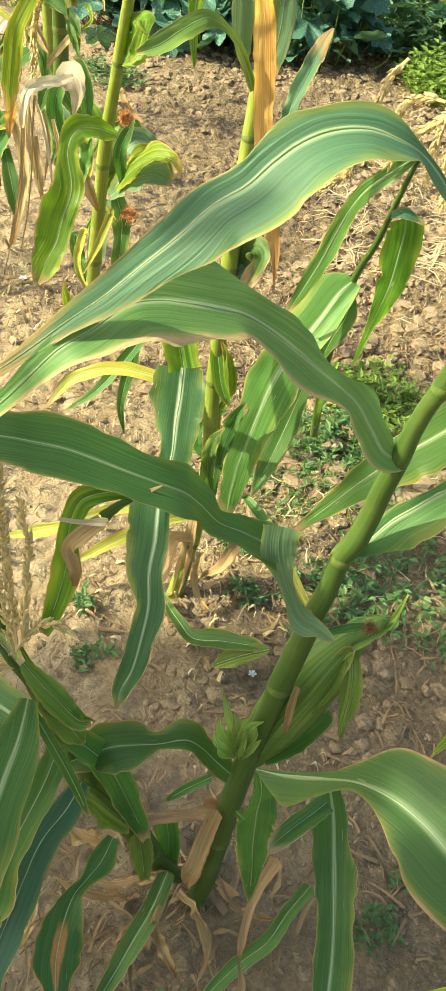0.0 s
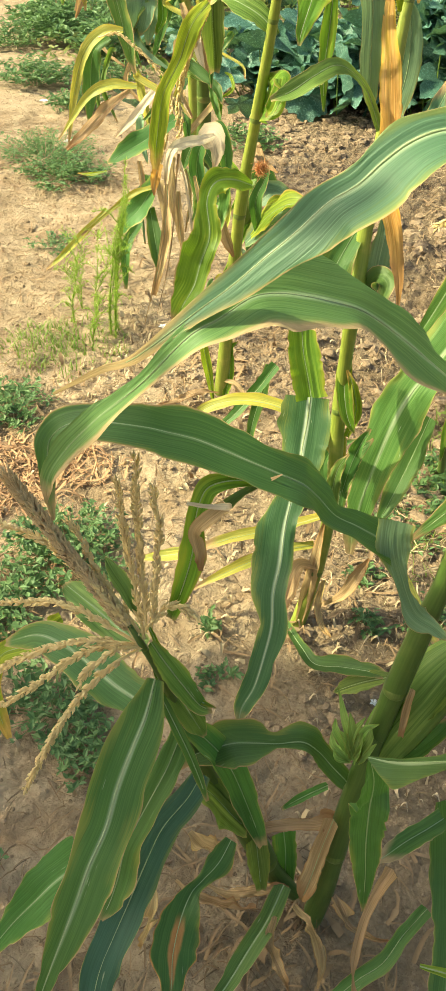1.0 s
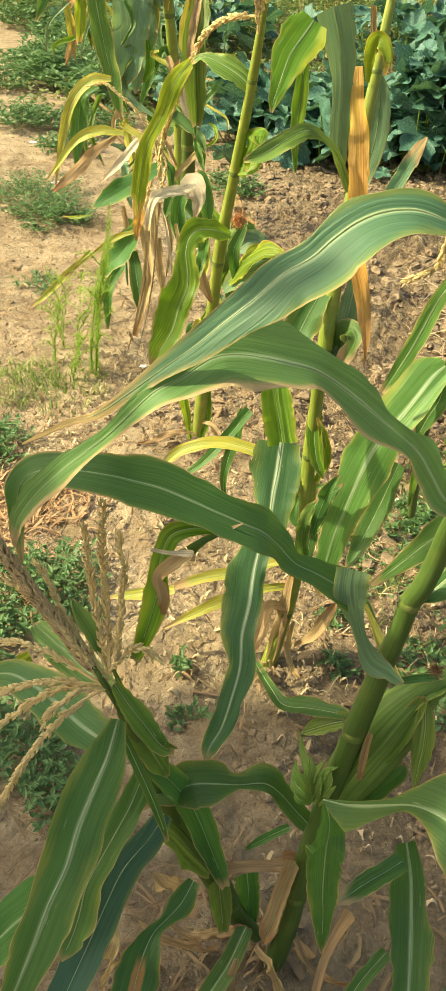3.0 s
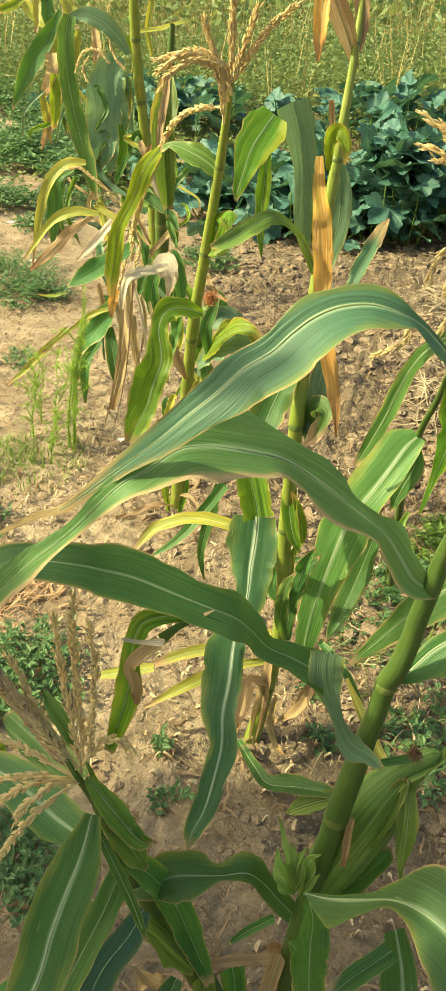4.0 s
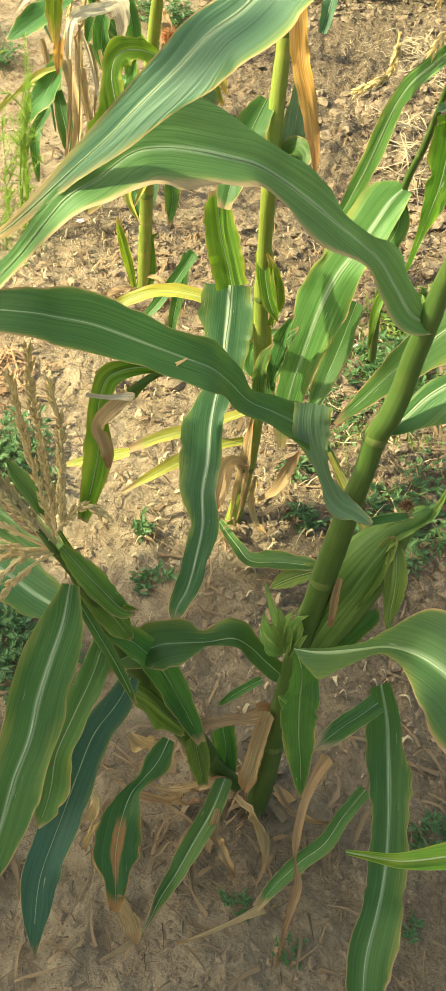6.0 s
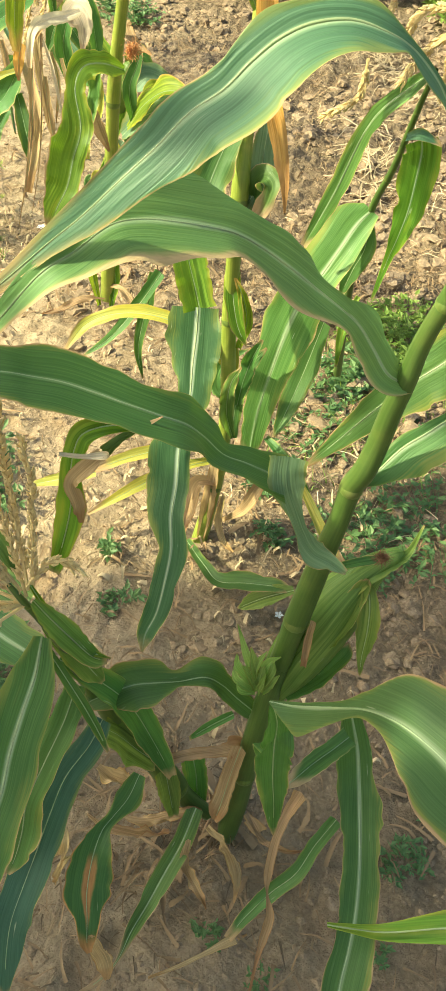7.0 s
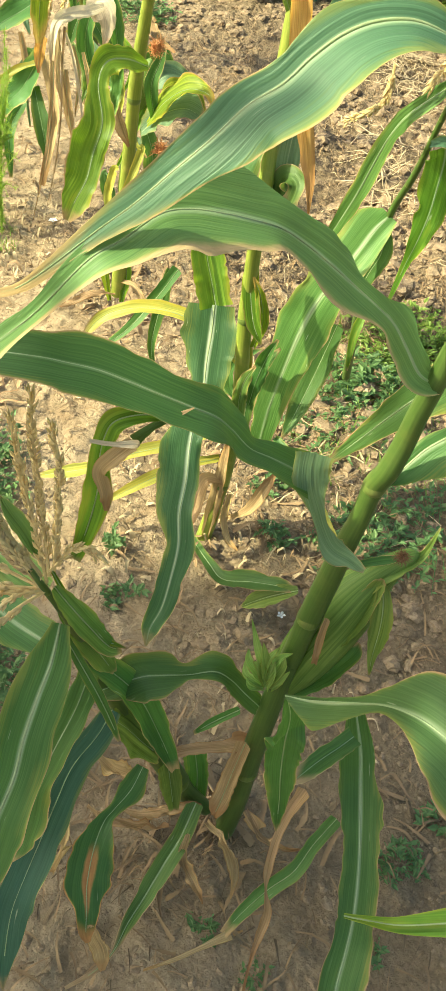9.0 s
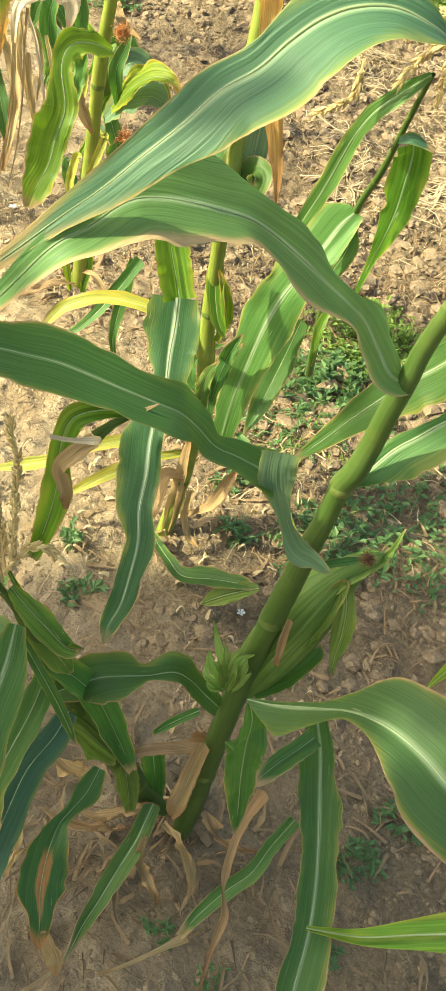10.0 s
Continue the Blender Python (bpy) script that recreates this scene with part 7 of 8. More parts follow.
leaf(edge_plant, M_GREEN, [(-1.678, 4.502, 1.396, 58.2), (-1.649, 4.478, 1.245, 76.8), (-1.621, 4.454, 1.143, 17.9)], (0.33, -0.85, 0.42), fold=0.3, rib=0.17)
leaf(edge_plant, M_YELLOW, [(-1.810, 4.502, 1.341, 41.9), (-1.715, 4.478, 1.216, 54.0), (-1.581, 4.454, 1.171, 40.4), (-1.485, 4.454, 1.188, 11.2)], (0.33, -0.84, 0.42), fold=0.3, rib=0.17)
leaf(edge_plant, M_YELLOW, [(-1.071, 4.262, 1.105, 16.9), (-1.083, 4.238, 1.205, 27.6), (-1.057, 4.226, 1.326, 26.9), (-1.038, 4.214, 1.419, 7.9)], (0.24, -0.88, 0.42), fold=0.4, rib=0.11)
leaf(edge_plant, M_YELLOW, [(-1.137, 4.202, 1.199, 17.2), (-1.026, 4.214, 1.213, 22.8), (-0.916, 4.226, 1.242, 17.0), (-0.893, 4.226, 1.202, 5.6)], (0.2, -0.79, 0.58), fold=0.4, rib=0)
tassel(edge_plant, [(-1.348, 4.022, 1.040, 8.2), (-1.305, 4.022, 1.123, 8.1), (-1.233, 4.022, 1.133, 8.0), (-1.193, 4.022, 1.092, 8.1)], r=0.009, density=1.2)
tassel(edge_plant, [(-1.233, 4.142, 1.179, 8.2), (-1.207, 4.142, 1.107, 8.3), (-1.165, 4.142, 1.059, 8.3)], r=0.009, density=1.2)
tassel(edge_plant, [(-1.277, 4.022, 1.112, 8.1), (-1.309, 4.022, 1.062, 8.2), (-1.291, 4.022, 1.014, 8.2)], r=0.009, density=1.2)

# small drying leaves among the far plants
leaf(faded_plant, M_YGREEN, [(-0.708, 3.350, 0.662, 11.0), (-0.705, 3.350, 0.648, 22.0), (-0.687, 3.319, 0.601, 22.0), (-0.680, 3.288, 0.553, 7.1)], (0.19, -0.81, 0.56), fold=0.47794541653488043, wave=0.1491680862388981, rib=0)
leaf(faded_plant, M_YELLOW, [(-0.961, 3.194, 0.705, 11.0), (-0.946, 3.194, 0.693, 22.1), (-0.816, 3.164, 0.645, 21.9), (-0.738, 3.133, 0.594, 6.9)], (0.24, -0.79, 0.56), fold=0.29143701319206156, wave=0.09822234077450814, rib=0)
leaf(faded_plant, M_FARBLUE, [(-0.964, 3.331, 0.318, 7.4), (-0.982, 3.331, 0.300, 14.4), (-1.026, 3.300, 0.238, 14.3), (-1.011, 3.269, 0.183, 7.6)], (0.25, -0.74, 0.62), fold=0.4976603608737176, wave=0.13081174240592736, rib=0)
leaf(faded_plant, M_FARBLUE, [(-0.901, 3.157, 0.365, 8.4), (-0.911, 3.157, 0.349, 16.4), (-0.929, 3.126, 0.244, 16.5), (-0.915, 3.096, 0.142, 7.3)], (0.24, -0.74, 0.63), fold=0.6136808778320666, wave=0.18752913711395297, rib=0)
leaf(faded_plant, M_YELLOW, [(-0.693, 3.320, 0.203, 17.9), (-0.702, 3.320, 0.186, 35.2), (-0.721, 3.289, 0.054, 35.6), (-0.711, 3.258, -0.079, 7.8)], (0.18, -0.74, 0.65), fold=0.5755290939752643, wave=0.19188003309696028, rib=0)
leaf(faded_plant, M_GREEN, [(-0.791, 3.266, 0.744, 19.3), (-0.777, 3.266, 0.732, 38.7), (-0.688, 3.235, 0.683, 38.5), (-0.647, 3.204, 0.631, 6.9)], (0.2, -0.81, 0.55), fold=0.2261162686937016, wave=0.1448706482046737, rib=0)
leaf(faded_plant, M_STREAK, [(-0.729, 3.365, 0.346, 18.0), (-0.730, 3.365, 0.331, 36.2), (-0.756, 3.334, 0.245, 36.5), (-0.781, 3.303, 0.159, 7.7)], (0.19, -0.76, 0.62), fold=0.27370489201782294, wave=0.12967628958652724, rib=0)
leaf(faded_plant, M_FARBLUE, [(-0.915, 3.125, 0.591, 14.1), (-0.920, 3.125, 0.577, 28.1), (-0.907, 3.094, 0.513, 28.3), (-0.879, 3.064, 0.450, 6.9)], (0.25, -0.77, 0.59), fold=0.27321752518649606, wave=0.17430275874879925, rib=0)
leaf(faded_plant, M_YGREEN, [(-0.637, 3.162, 0.463, 15.2), (-0.612, 3.162, 0.451, 30.1), (-0.557, 3.132, 0.379, 29.8), (-0.585, 3.101, 0.298, 7.1)], (0.17, -0.77, 0.61), fold=0.3196888322440079, wave=0.08148987677536348, rib=0)
leaf(faded_plant, M_YELLOW, [(-0.716, 3.372, 0.766, 6.3), (-0.697, 3.372, 0.754, 12.7), (-0.615, 3.341, 0.725, 12.6), (-0.597, 3.310, 0.691, 7.0)], (0.18, -0.82, 0.54), fold=0.683463928034696, wave=0.1364836328238825, rib=0)
leaf(faded_plant, M_DRY, [(-0.717, 3.324, 0.605, 11.0), (-0.722, 3.324, 0.590, 22.2), (-0.801, 3.293, 0.495, 22.4), (-0.867, 3.262, 0.399, 7.4)], (0.21, -0.79, 0.58), fold=0.4268688338767579, wave=0.07836731190044603, rib=0)
leaf(faded_plant, M_STREAK, [(-0.789, 3.451, 0.805, 10.7), (-0.812, 3.451, 0.790, 21.1), (-0.841, 3.419, 0.746, 21.2), (-0.796, 3.388, 0.708, 7.2)], (0.22, -0.82, 0.53), fold=0.30201420887833536, wave=0.062462707362009845, rib=0)
leaf(faded_plant, M_YELLOW, [(-0.832, 3.272, 0.810, 11.3), (-0.816, 3.272, 0.798, 22.3), (-0.806, 3.241, 0.695, 22.4), (-0.853, 3.211, 0.584, 7.0)], (0.23, -0.81, 0.54), fold=0.6227224970274965, wave=0.09252761400971857, rib=0)
leaf(faded_plant, M_GREEN, [(-0.619, 3.228, 0.849, 12.5), (-0.634, 3.228, 0.835, 24.8), (-0.682, 3.197, 0.760, 24.9), (-0.678, 3.166, 0.688, 6.8)], (0.19, -0.82, 0.53), fold=0.5774275210671511, wave=0.19996902459988553, rib=0)
leaf(faded_plant, M_STREAK, [(-0.823, 3.264, 0.377, 15.3), (-0.803, 3.264, 0.364, 30.2), (-0.748, 3.233, 0.285, 30.0), (-0.763, 3.202, 0.197, 7.4)], (0.2, -0.76, 0.62), fold=0.6217251975346993, wave=0.14880890694541857, rib=0)
leaf(faded_plant, M_FADE, [(-0.690, 3.382, 0.691, 7.4), (-0.667, 3.382, 0.679, 14.7), (-0.653, 3.351, 0.642, 14.7), (-0.715, 3.320, 0.598, 7.2)], (0.19, -0.81, 0.55), fold=0.6555118114659239, wave=0.1383297278990921, rib=0)
leaf(faded_plant, M_DRY, [(-0.831, 3.430, 0.378, 13.2), (-0.823, 3.430, 0.363, 26.2), (-0.789, 3.398, 0.258, 26.4), (-0.782, 3.367, 0.147, 7.8)], (0.2, -0.76, 0.61), fold=0.5971716730331882, wave=0.14790385548276969, rib=0)
leaf(faded_plant, M_DRY, [(-0.911, 3.451, 0.362, 13.3), (-0.919, 3.451, 0.345, 26.3), (-0.919, 3.420, 0.233, 26.6), (-0.894, 3.388, 0.122, 7.9)], (0.22, -0.76, 0.62), fold=0.23940573096100093, wave=0.11807063890304514, rib=0)
leaf(faded_plant, M_STREAK, [(-0.832, 3.440, 0.242, 16.4), (-0.804, 3.440, 0.229, 33.0), (-0.699, 3.409, 0.204, 32.4), (-0.688, 3.377, 0.168, 7.8)], (0.19, -0.76, 0.63), fold=0.41493124218501454, wave=0.06643556210934991, rib=0)
leaf(faded_plant, M_DRY, [(-0.846, 3.346, 0.784, 12.7), (-0.859, 3.346, 0.769, 25.1), (-0.842, 3.315, 0.661, 25.4), (-0.781, 3.284, 0.554, 7.2)], (0.22, -0.81, 0.55), fold=0.5165860358864869, wave=0.17374892217047136, rib=0)
leaf(faded_plant, M_FARBLUE, [(-0.764, 3.190, 0.463, 10.1), (-0.753, 3.190, 0.450, 20.2), (-0.652, 3.159, 0.359, 20.2), (-0.589, 3.129, 0.262, 7.2)], (0.19, -0.77, 0.61), fold=0.3019971986915887, wave=0.13517082568568134, rib=0)
leaf(faded_plant, M_STREAK, [(-0.719, 3.333, 0.665, 15.8), (-0.723, 3.333, 0.651, 31.7), (-0.701, 3.302, 0.597, 31.7), (-0.668, 3.271, 0.545, 7.1)], (0.19, -0.8, 0.56), fold=0.5918236762122107, wave=0.1102867767546741, rib=0)
leaf(faded_plant, M_STREAK, [(-0.986, 3.282, 0.325, 14.6), (-0.960, 3.282, 0.313, 28.3), (-0.952, 3.251, 0.222, 28.4), (-1.036, 3.221, 0.118, 7.7)], (0.25, -0.74, 0.63), fold=0.45033788514628526, wave=0.16773996536729768, rib=0)
leaf(faded_plant, M_STREAK, [(-0.966, 3.433, 0.600, 11.4), (-0.957, 3.433, 0.586, 22.4), (-0.973, 3.401, 0.535, 22.4), (-1.021, 3.370, 0.482, 7.5)], (0.25, -0.79, 0.57), fold=0.6774166287740981, wave=0.09386514272814964, rib=0)
leaf(faded_plant, M_YELLOW, [(-0.888, 3.463, 0.347, 10.0), (-0.861, 3.463, 0.334, 20.0), (-0.775, 3.431, 0.303, 19.6), (-0.779, 3.400, 0.262, 7.7)], (0.2, -0.77, 0.61), fold=0.4159972433792679, wave=0.12874318541965885, rib=0)
leaf(faded_plant, M_GREEN, [(-0.875, 3.444, 0.573, 10.4), (-0.879, 3.444, 0.558, 20.9), (-0.830, 3.413, 0.457, 21.0), (-0.770, 3.382, 0.356, 7.6)], (0.21, -0.79, 0.58), fold=0.43636984635197407, wave=0.1872799706265617, rib=0)
leaf(edge_plant, M_FARBLUE, [(-1.170, 4.331, 0.915, 7.6), (-1.164, 4.331, 0.899, 15.2), (-1.097, 4.307, 0.788, 15.3), (-1.052, 4.283, 0.673, 9.0)], (0.24, -0.84, 0.49), fold=0.4556000160824142, wave=0.11627223455977594, rib=0)
leaf(edge_plant, M_STREAK, [(-1.251, 4.135, 0.797, 26.7), (-1.260, 4.135, 0.780, 53.1), (-1.308, 4.111, 0.696, 53.6), (-1.329, 4.087, 0.612, 8.6)], (0.27, -0.81, 0.51), fold=0.37510306967893425, wave=0.07192335515077082, rib=0)
leaf(edge_plant, M_DRY, [(-1.375, 4.319, 0.500, 12.9), (-1.405, 4.319, 0.480, 25.2), (-1.420, 4.295, 0.395, 25.7), (-1.337, 4.271, 0.318, 9.6)], (0.27, -0.79, 0.55), fold=0.5863643884253139, wave=0.07053109203240585, rib=0)
leaf(edge_plant, M_GREEN, [(-1.387, 4.125, 0.700, 12.3), (-1.379, 4.125, 0.684, 24.7), (-1.304, 4.101, 0.604, 24.7), (-1.259, 4.077, 0.522, 8.9)], (0.28, -0.8, 0.53), fold=0.669385262330591, wave=0.18976160863367236, rib=0)
leaf(edge_plant, M_STREAK, [(-1.526, 4.175, 0.446, 17.6), (-1.530, 4.175, 0.427, 35.5), (-1.515, 4.151, 0.369, 35.7), (-1.493, 4.127, 0.311, 9.2)], (0.3, -0.77, 0.56), fold=0.6355344295279621, wave=0.1264633890569608, rib=0)
leaf(edge_plant, M_YGREEN, [(-1.328, 4.224, 0.773, 7.8), (-1.318, 4.224, 0.757, 15.2), (-1.316, 4.200, 0.620, 15.3), (-1.353, 4.176, 0.476, 9.0)], (0.28, -0.81, 0.52), fold=0.2895013616559832, wave=0.13401980824053428, rib=0)
leaf(edge_plant, M_FARBLUE, [(-1.436, 4.188, 0.940, 13.5), (-1.446, 4.188, 0.924, 27.0), (-1.490, 4.164, 0.824, 27.3), (-1.506, 4.140, 0.725, 8.6)], (0.31, -0.82, 0.49), fold=0.6725394928647062, wave=0.06714589768462945, rib=0)
leaf(edge_plant, M_FARBLUE, [(-1.270, 4.107, 0.685, 15.0), (-1.298, 4.107, 0.667, 30.0), (-1.240, 4.083, 0.585, 30.5), (-1.091, 4.059, 0.511, 8.9)], (0.26, -0.81, 0.53), fold=0.31679450155755173, wave=0.1709441558937962, rib=0)
leaf(edge_plant, M_GREEN, [(-1.279, 4.067, 0.989, 15.4), (-1.254, 4.067, 0.975, 30.9), (-1.216, 4.043, 0.897, 30.4), (-1.264, 4.019, 0.813, 8.2)], (0.28, -0.83, 0.48), fold=0.683858004040978, wave=0.13354408545402557, rib=0)
leaf(edge_plant, M_YELLOW, [(-1.127, 4.118, 0.790, 12.5), (-1.154, 4.118, 0.772, 25.2), (-1.053, 4.094, 0.733, 25.0), (-0.866, 4.070, 0.701, 8.5)], (0.23, -0.83, 0.51), fold=0.3140303857692731, wave=0.12302501430579744, rib=0)
leaf(edge_plant, M_YELLOW, [(-1.179, 4.201, 0.986, 11.3), (-1.173, 4.201, 0.971, 22.6), (-1.151, 4.177, 0.912, 22.5), (-1.149, 4.153, 0.852, 8.5)], (0.25, -0.84, 0.48), fold=0.4418587317658199, wave=0.11137290651170453, rib=0)
leaf(edge_plant, M_DRY, [(-1.515, 4.290, 0.569, 7.7), (-1.526, 4.290, 0.550, 15.7), (-1.481, 4.266, 0.516, 16.0), (-1.404, 4.242, 0.484, 9.5)], (0.29, -0.79, 0.54), fold=0.4800458128302102, wave=0.12628797340135367, rib=0)
leaf(edge_plant, M_FARBLUE, [(-1.163, 4.325, 0.889, 19.2), (-1.194, 4.325, 0.871, 38.6), (-1.177, 4.301, 0.776, 39.3), (-1.056, 4.277, 0.687, 9.0)], (0.24, -0.84, 0.49), fold=0.6808453130524537, wave=0.07749833327338171, rib=0)
leaf(edge_plant, M_GREEN, [(-1.186, 4.091, 0.541, 25.3), (-1.158, 4.091, 0.526, 49.4), (-1.164, 4.067, 0.390, 49.8), (-1.269, 4.043, 0.240, 9.1)], (0.25, -0.79, 0.56), fold=0.6812212580364521, wave=0.12824860802766097, rib=0)
leaf(edge_plant, M_FARBLUE, [(-1.532, 4.248, 0.972, 9.2), (-1.566, 4.248, 0.954, 18.2), (-1.689, 4.224, 0.841, 18.4), (-1.699, 4.200, 0.732, 8.8)], (0.33, -0.81, 0.48), fold=0.6295332866938639, wave=0.07795888041339831, rib=0)
leaf(edge_plant, M_FADE, [(-1.182, 4.243, 1.168, 16.9), (-1.170, 4.243, 1.154, 34.0), (-1.119, 4.219, 1.048, 34.1), (-1.111, 4.195, 0.938, 8.5)], (0.25, -0.86, 0.45), fold=0.6014769285761081, wave=0.06942415437488317, rib=0)
leaf(edge_plant, M_YELLOW, [(-1.146, 4.215, 0.615, 15.5), (-1.119, 4.215, 0.600, 31.1), (-1.021, 4.191, 0.546, 31.0), (-1.013, 4.167, 0.484, 9.0)], (0.23, -0.81, 0.54), fold=0.2522904214560368, wave=0.15013863493710472, rib=0)
leaf(edge_plant, M_YGREEN, [(-1.498, 4.137, 0.826, 10.9), (-1.526, 4.137, 0.808, 21.8), (-1.616, 4.113, 0.773, 21.5), (-1.618, 4.089, 0.744, 8.4)], (0.33, -0.8, 0.5), fold=0.320031061328743, wave=0.1741134381224825, rib=0)
leaf(edge_plant, M_YELLOW, [(-1.491, 4.173, 0.835, 10.3), (-1.478, 4.173, 0.819, 20.6), (-1.397, 4.149, 0.712, 20.6), (-1.364, 4.125, 0.600, 8.9)], (0.3, -0.81, 0.51), fold=0.689800203684421, wave=0.0799655331772403, rib=0)
leaf(edge_plant, M_GREEN, [(-1.536, 4.209, 1.034, 12.0), (-1.534, 4.209, 1.019, 24.2), (-1.491, 4.185, 0.892, 24.4), (-1.459, 4.161, 0.762, 8.8)], (0.32, -0.82, 0.47), fold=0.5021281470190011, wave=0.1256765073964588, rib=0)
leaf(edge_plant, M_YELLOW, [(-1.279, 4.079, 0.502, 19.3), (-1.277, 4.079, 0.485, 38.8), (-1.240, 4.055, 0.367, 39.1), (-1.211, 4.031, 0.245, 9.1)], (0.26, -0.78, 0.56), fold=0.5884064957591304, wave=0.1691636475797304, rib=0)
leaf(edge_plant, M_YELLOW, [(-1.486, 4.295, 0.966, 10.4), (-1.460, 4.295, 0.952, 20.9), (-1.354, 4.271, 0.829, 20.9), (-1.339, 4.247, 0.699, 8.9)], (0.29, -0.82, 0.48), fold=0.6262158664204311, wave=0.1109649707423392, rib=0)
leaf(edge_plant, M_STREAK, [(-1.438, 4.236, 0.553, 15.5), (-1.470, 4.236, 0.533, 30.2), (-1.506, 4.212, 0.388, 30.9), (-1.435, 4.188, 0.249, 9.5)], (0.29, -0.78, 0.55), fold=0.6962945554439868, wave=0.1730413063897871, rib=0)
leaf(edge_plant, M_YELLOW, [(-1.445, 4.066, 0.657, 12.8), (-1.475, 4.066, 0.638, 25.2), (-1.528, 4.042, 0.561, 25.4), (-1.483, 4.018, 0.491, 8.9)], (0.31, -0.79, 0.53), fold=0.3584336343337833, wave=0.15160656715565352, rib=0)
leaf(straight_plant, M_STREAK, [(-0.332, 2.071, 0.769, 14.5), (-0.327, 2.071, 0.760, 29.0), (-0.335, 2.045, 0.685, 29.4), (-0.358, 2.019, 0.606, 4.7)], (0.16, -0.76, 0.63), fold=0.4379681621553093, wave=0.15363589024331029, rib=0)
leaf(straight_plant, M_YELLOW, [(-0.386, 2.246, 0.674, 9.3), (-0.371, 2.246, 0.665, 18.2), (-0.371, 2.219, 0.598, 18.5), (-0.419, 2.193, 0.524, 5.2)], (0.16, -0.76, 0.63), fold=0.6175073776768867, wave=0.08554986156913824, rib=0)
leaf(straight_plant, M_YELLOW, [(-0.345, 2.375, 0.567, 12.6), (-0.364, 2.375, 0.553, 24.5), (-0.375, 2.347, 0.500, 24.2), (-0.324, 2.320, 0.454, 5.4)], (0.14, -0.75, 0.65), fold=0.38698457488690774, wave=0.16410882283334588, rib=0)
leaf(straight_plant, M_GREEN, [(-0.432, 2.340, 0.388, 17.2), (-0.437, 2.340, 0.375, 33.7), (-0.416, 2.313, 0.316, 33.8), (-0.378, 2.286, 0.258, 5.5)], (0.15, -0.71, 0.69), fold=0.32471664470565514, wave=0.10547456830024914, rib=0)
leaf(straight_plant, M_YELLOW, [(-0.314, 2.198, 0.534, 9.9), (-0.310, 2.198, 0.524, 19.9), (-0.332, 2.171, 0.455, 20.2), (-0.366, 2.145, 0.384, 5.2)], (0.14, -0.73, 0.67), fold=0.4183021910131208, wave=0.05126577533695847, rib=0)
leaf(straight_plant, M_DRY, [(-0.276, 2.172, 0.825, 9.5), (-0.283, 2.172, 0.815, 18.5), (-0.263, 2.145, 0.796, 18.4), (-0.221, 2.119, 0.781, 4.6)], (0.13, -0.8, 0.59), fold=0.3096797006836291, wave=0.1321738471710709, rib=0)
leaf(straight_plant, M_YELLOW, [(-0.341, 2.107, 0.519, 11.2), (-0.354, 2.107, 0.506, 21.6), (-0.361, 2.080, 0.443, 21.5), (-0.327, 2.054, 0.385, 4.9)], (0.15, -0.71, 0.68), fold=0.6046249516425847, wave=0.07811146383021306, rib=0)
leaf(straight_plant, M_YGREEN, [(-0.322, 2.295, 0.602, 10.5), (-0.322, 2.295, 0.591, 21.3), (-0.353, 2.268, 0.517, 21.5), (-0.386, 2.241, 0.442, 5.3)], (0.14, -0.75, 0.65), fold=0.5936221627675515, wave=0.15541122691194206, rib=0)

# the plant whose leaf tips reach in from beside the camera
side_plant = plant(0.826, 0.579, "maize plant with a long green leaf reaching inwards")
stalk(side_plant, M_STALK, [(0.660, 0.420, 0.000, 16.5), (0.665, 0.410, 0.400, 11.6), (0.680, 0.400, 0.800, 6.7), (0.690, 0.400, 1.150, 2.7)], nodes=(0.35, 0.7))
leaf(side_plant, M_YGREEN, [(0.254, 0.481, 0.753, 3.4), (0.267, 0.481, 0.753, 6.0), (0.296, 0.483, 0.751, 12.8), (0.329, 0.483, 0.776, 21.3), (0.369, 0.485, 0.799, 31.8), (0.431, 0.495, 0.829, 39.5), (0.600, 0.405, 0.720, 27.7), (0.672, 0.405, 0.600, 13.8)], (-0.22, -0.22, 0.95), fold=0.3, wave=0.03, rib=0.6)
leaf(side_plant, M_YGREEN, [(0.356, 0.720, 0.734, 4.8), (0.355, 0.701, 0.792, 22.4), (0.355, 0.681, 0.852, 33.7), (0.367, 0.642, 0.944, 27.5), (0.550, 0.430, 0.720, 27.4), (0.668, 0.410, 0.500, 11.9)], (-0.23, -0.29, 0.93), fold=0.35, rib=0.5)
leaf(side_plant, M_GREEN, [(0.690, 0.400, 1.100, 3.5), (0.800, 0.420, 1.320, 6.6), (0.980, 0.450, 1.350, 6.2), (1.150, 0.500, 1.100, 1.5)], (-0.34, -0.13, 0.93), fold=0.3)
tassel(side_plant, [(0.245, 0.620, 1.383, 0.9), (0.226, 0.620, 1.401, 0.9), (0.212, 0.620, 1.413, 0.9), (0.201, 0.620, 1.422, 0.9)], r=0.0032, density=2.0)
tassel(side_plant, [(0.245, 0.620, 1.383, 0.9), (0.226, 0.620, 1.398, 0.9), (0.212, 0.620, 1.404, 0.9), (0.202, 0.620, 1.407, 0.9)], r=0.0032, density=2.0)
tassel(side_plant, [(0.247, 0.620, 1.383, 0.9), (0.228, 0.610, 1.407, 0.9), (0.216, 0.610, 1.416, 0.9), (0.209, 0.610, 1.419, 0.9)], r=0.0032, density=2.0)
tassel(side_plant, [(0.247, 0.620, 1.383, 0.9), (0.228, 0.620, 1.395, 0.9), (0.219, 0.620, 1.398, 0.9), (0.208, 0.620, 1.402, 0.9)], r=0.0032, density=2.0)
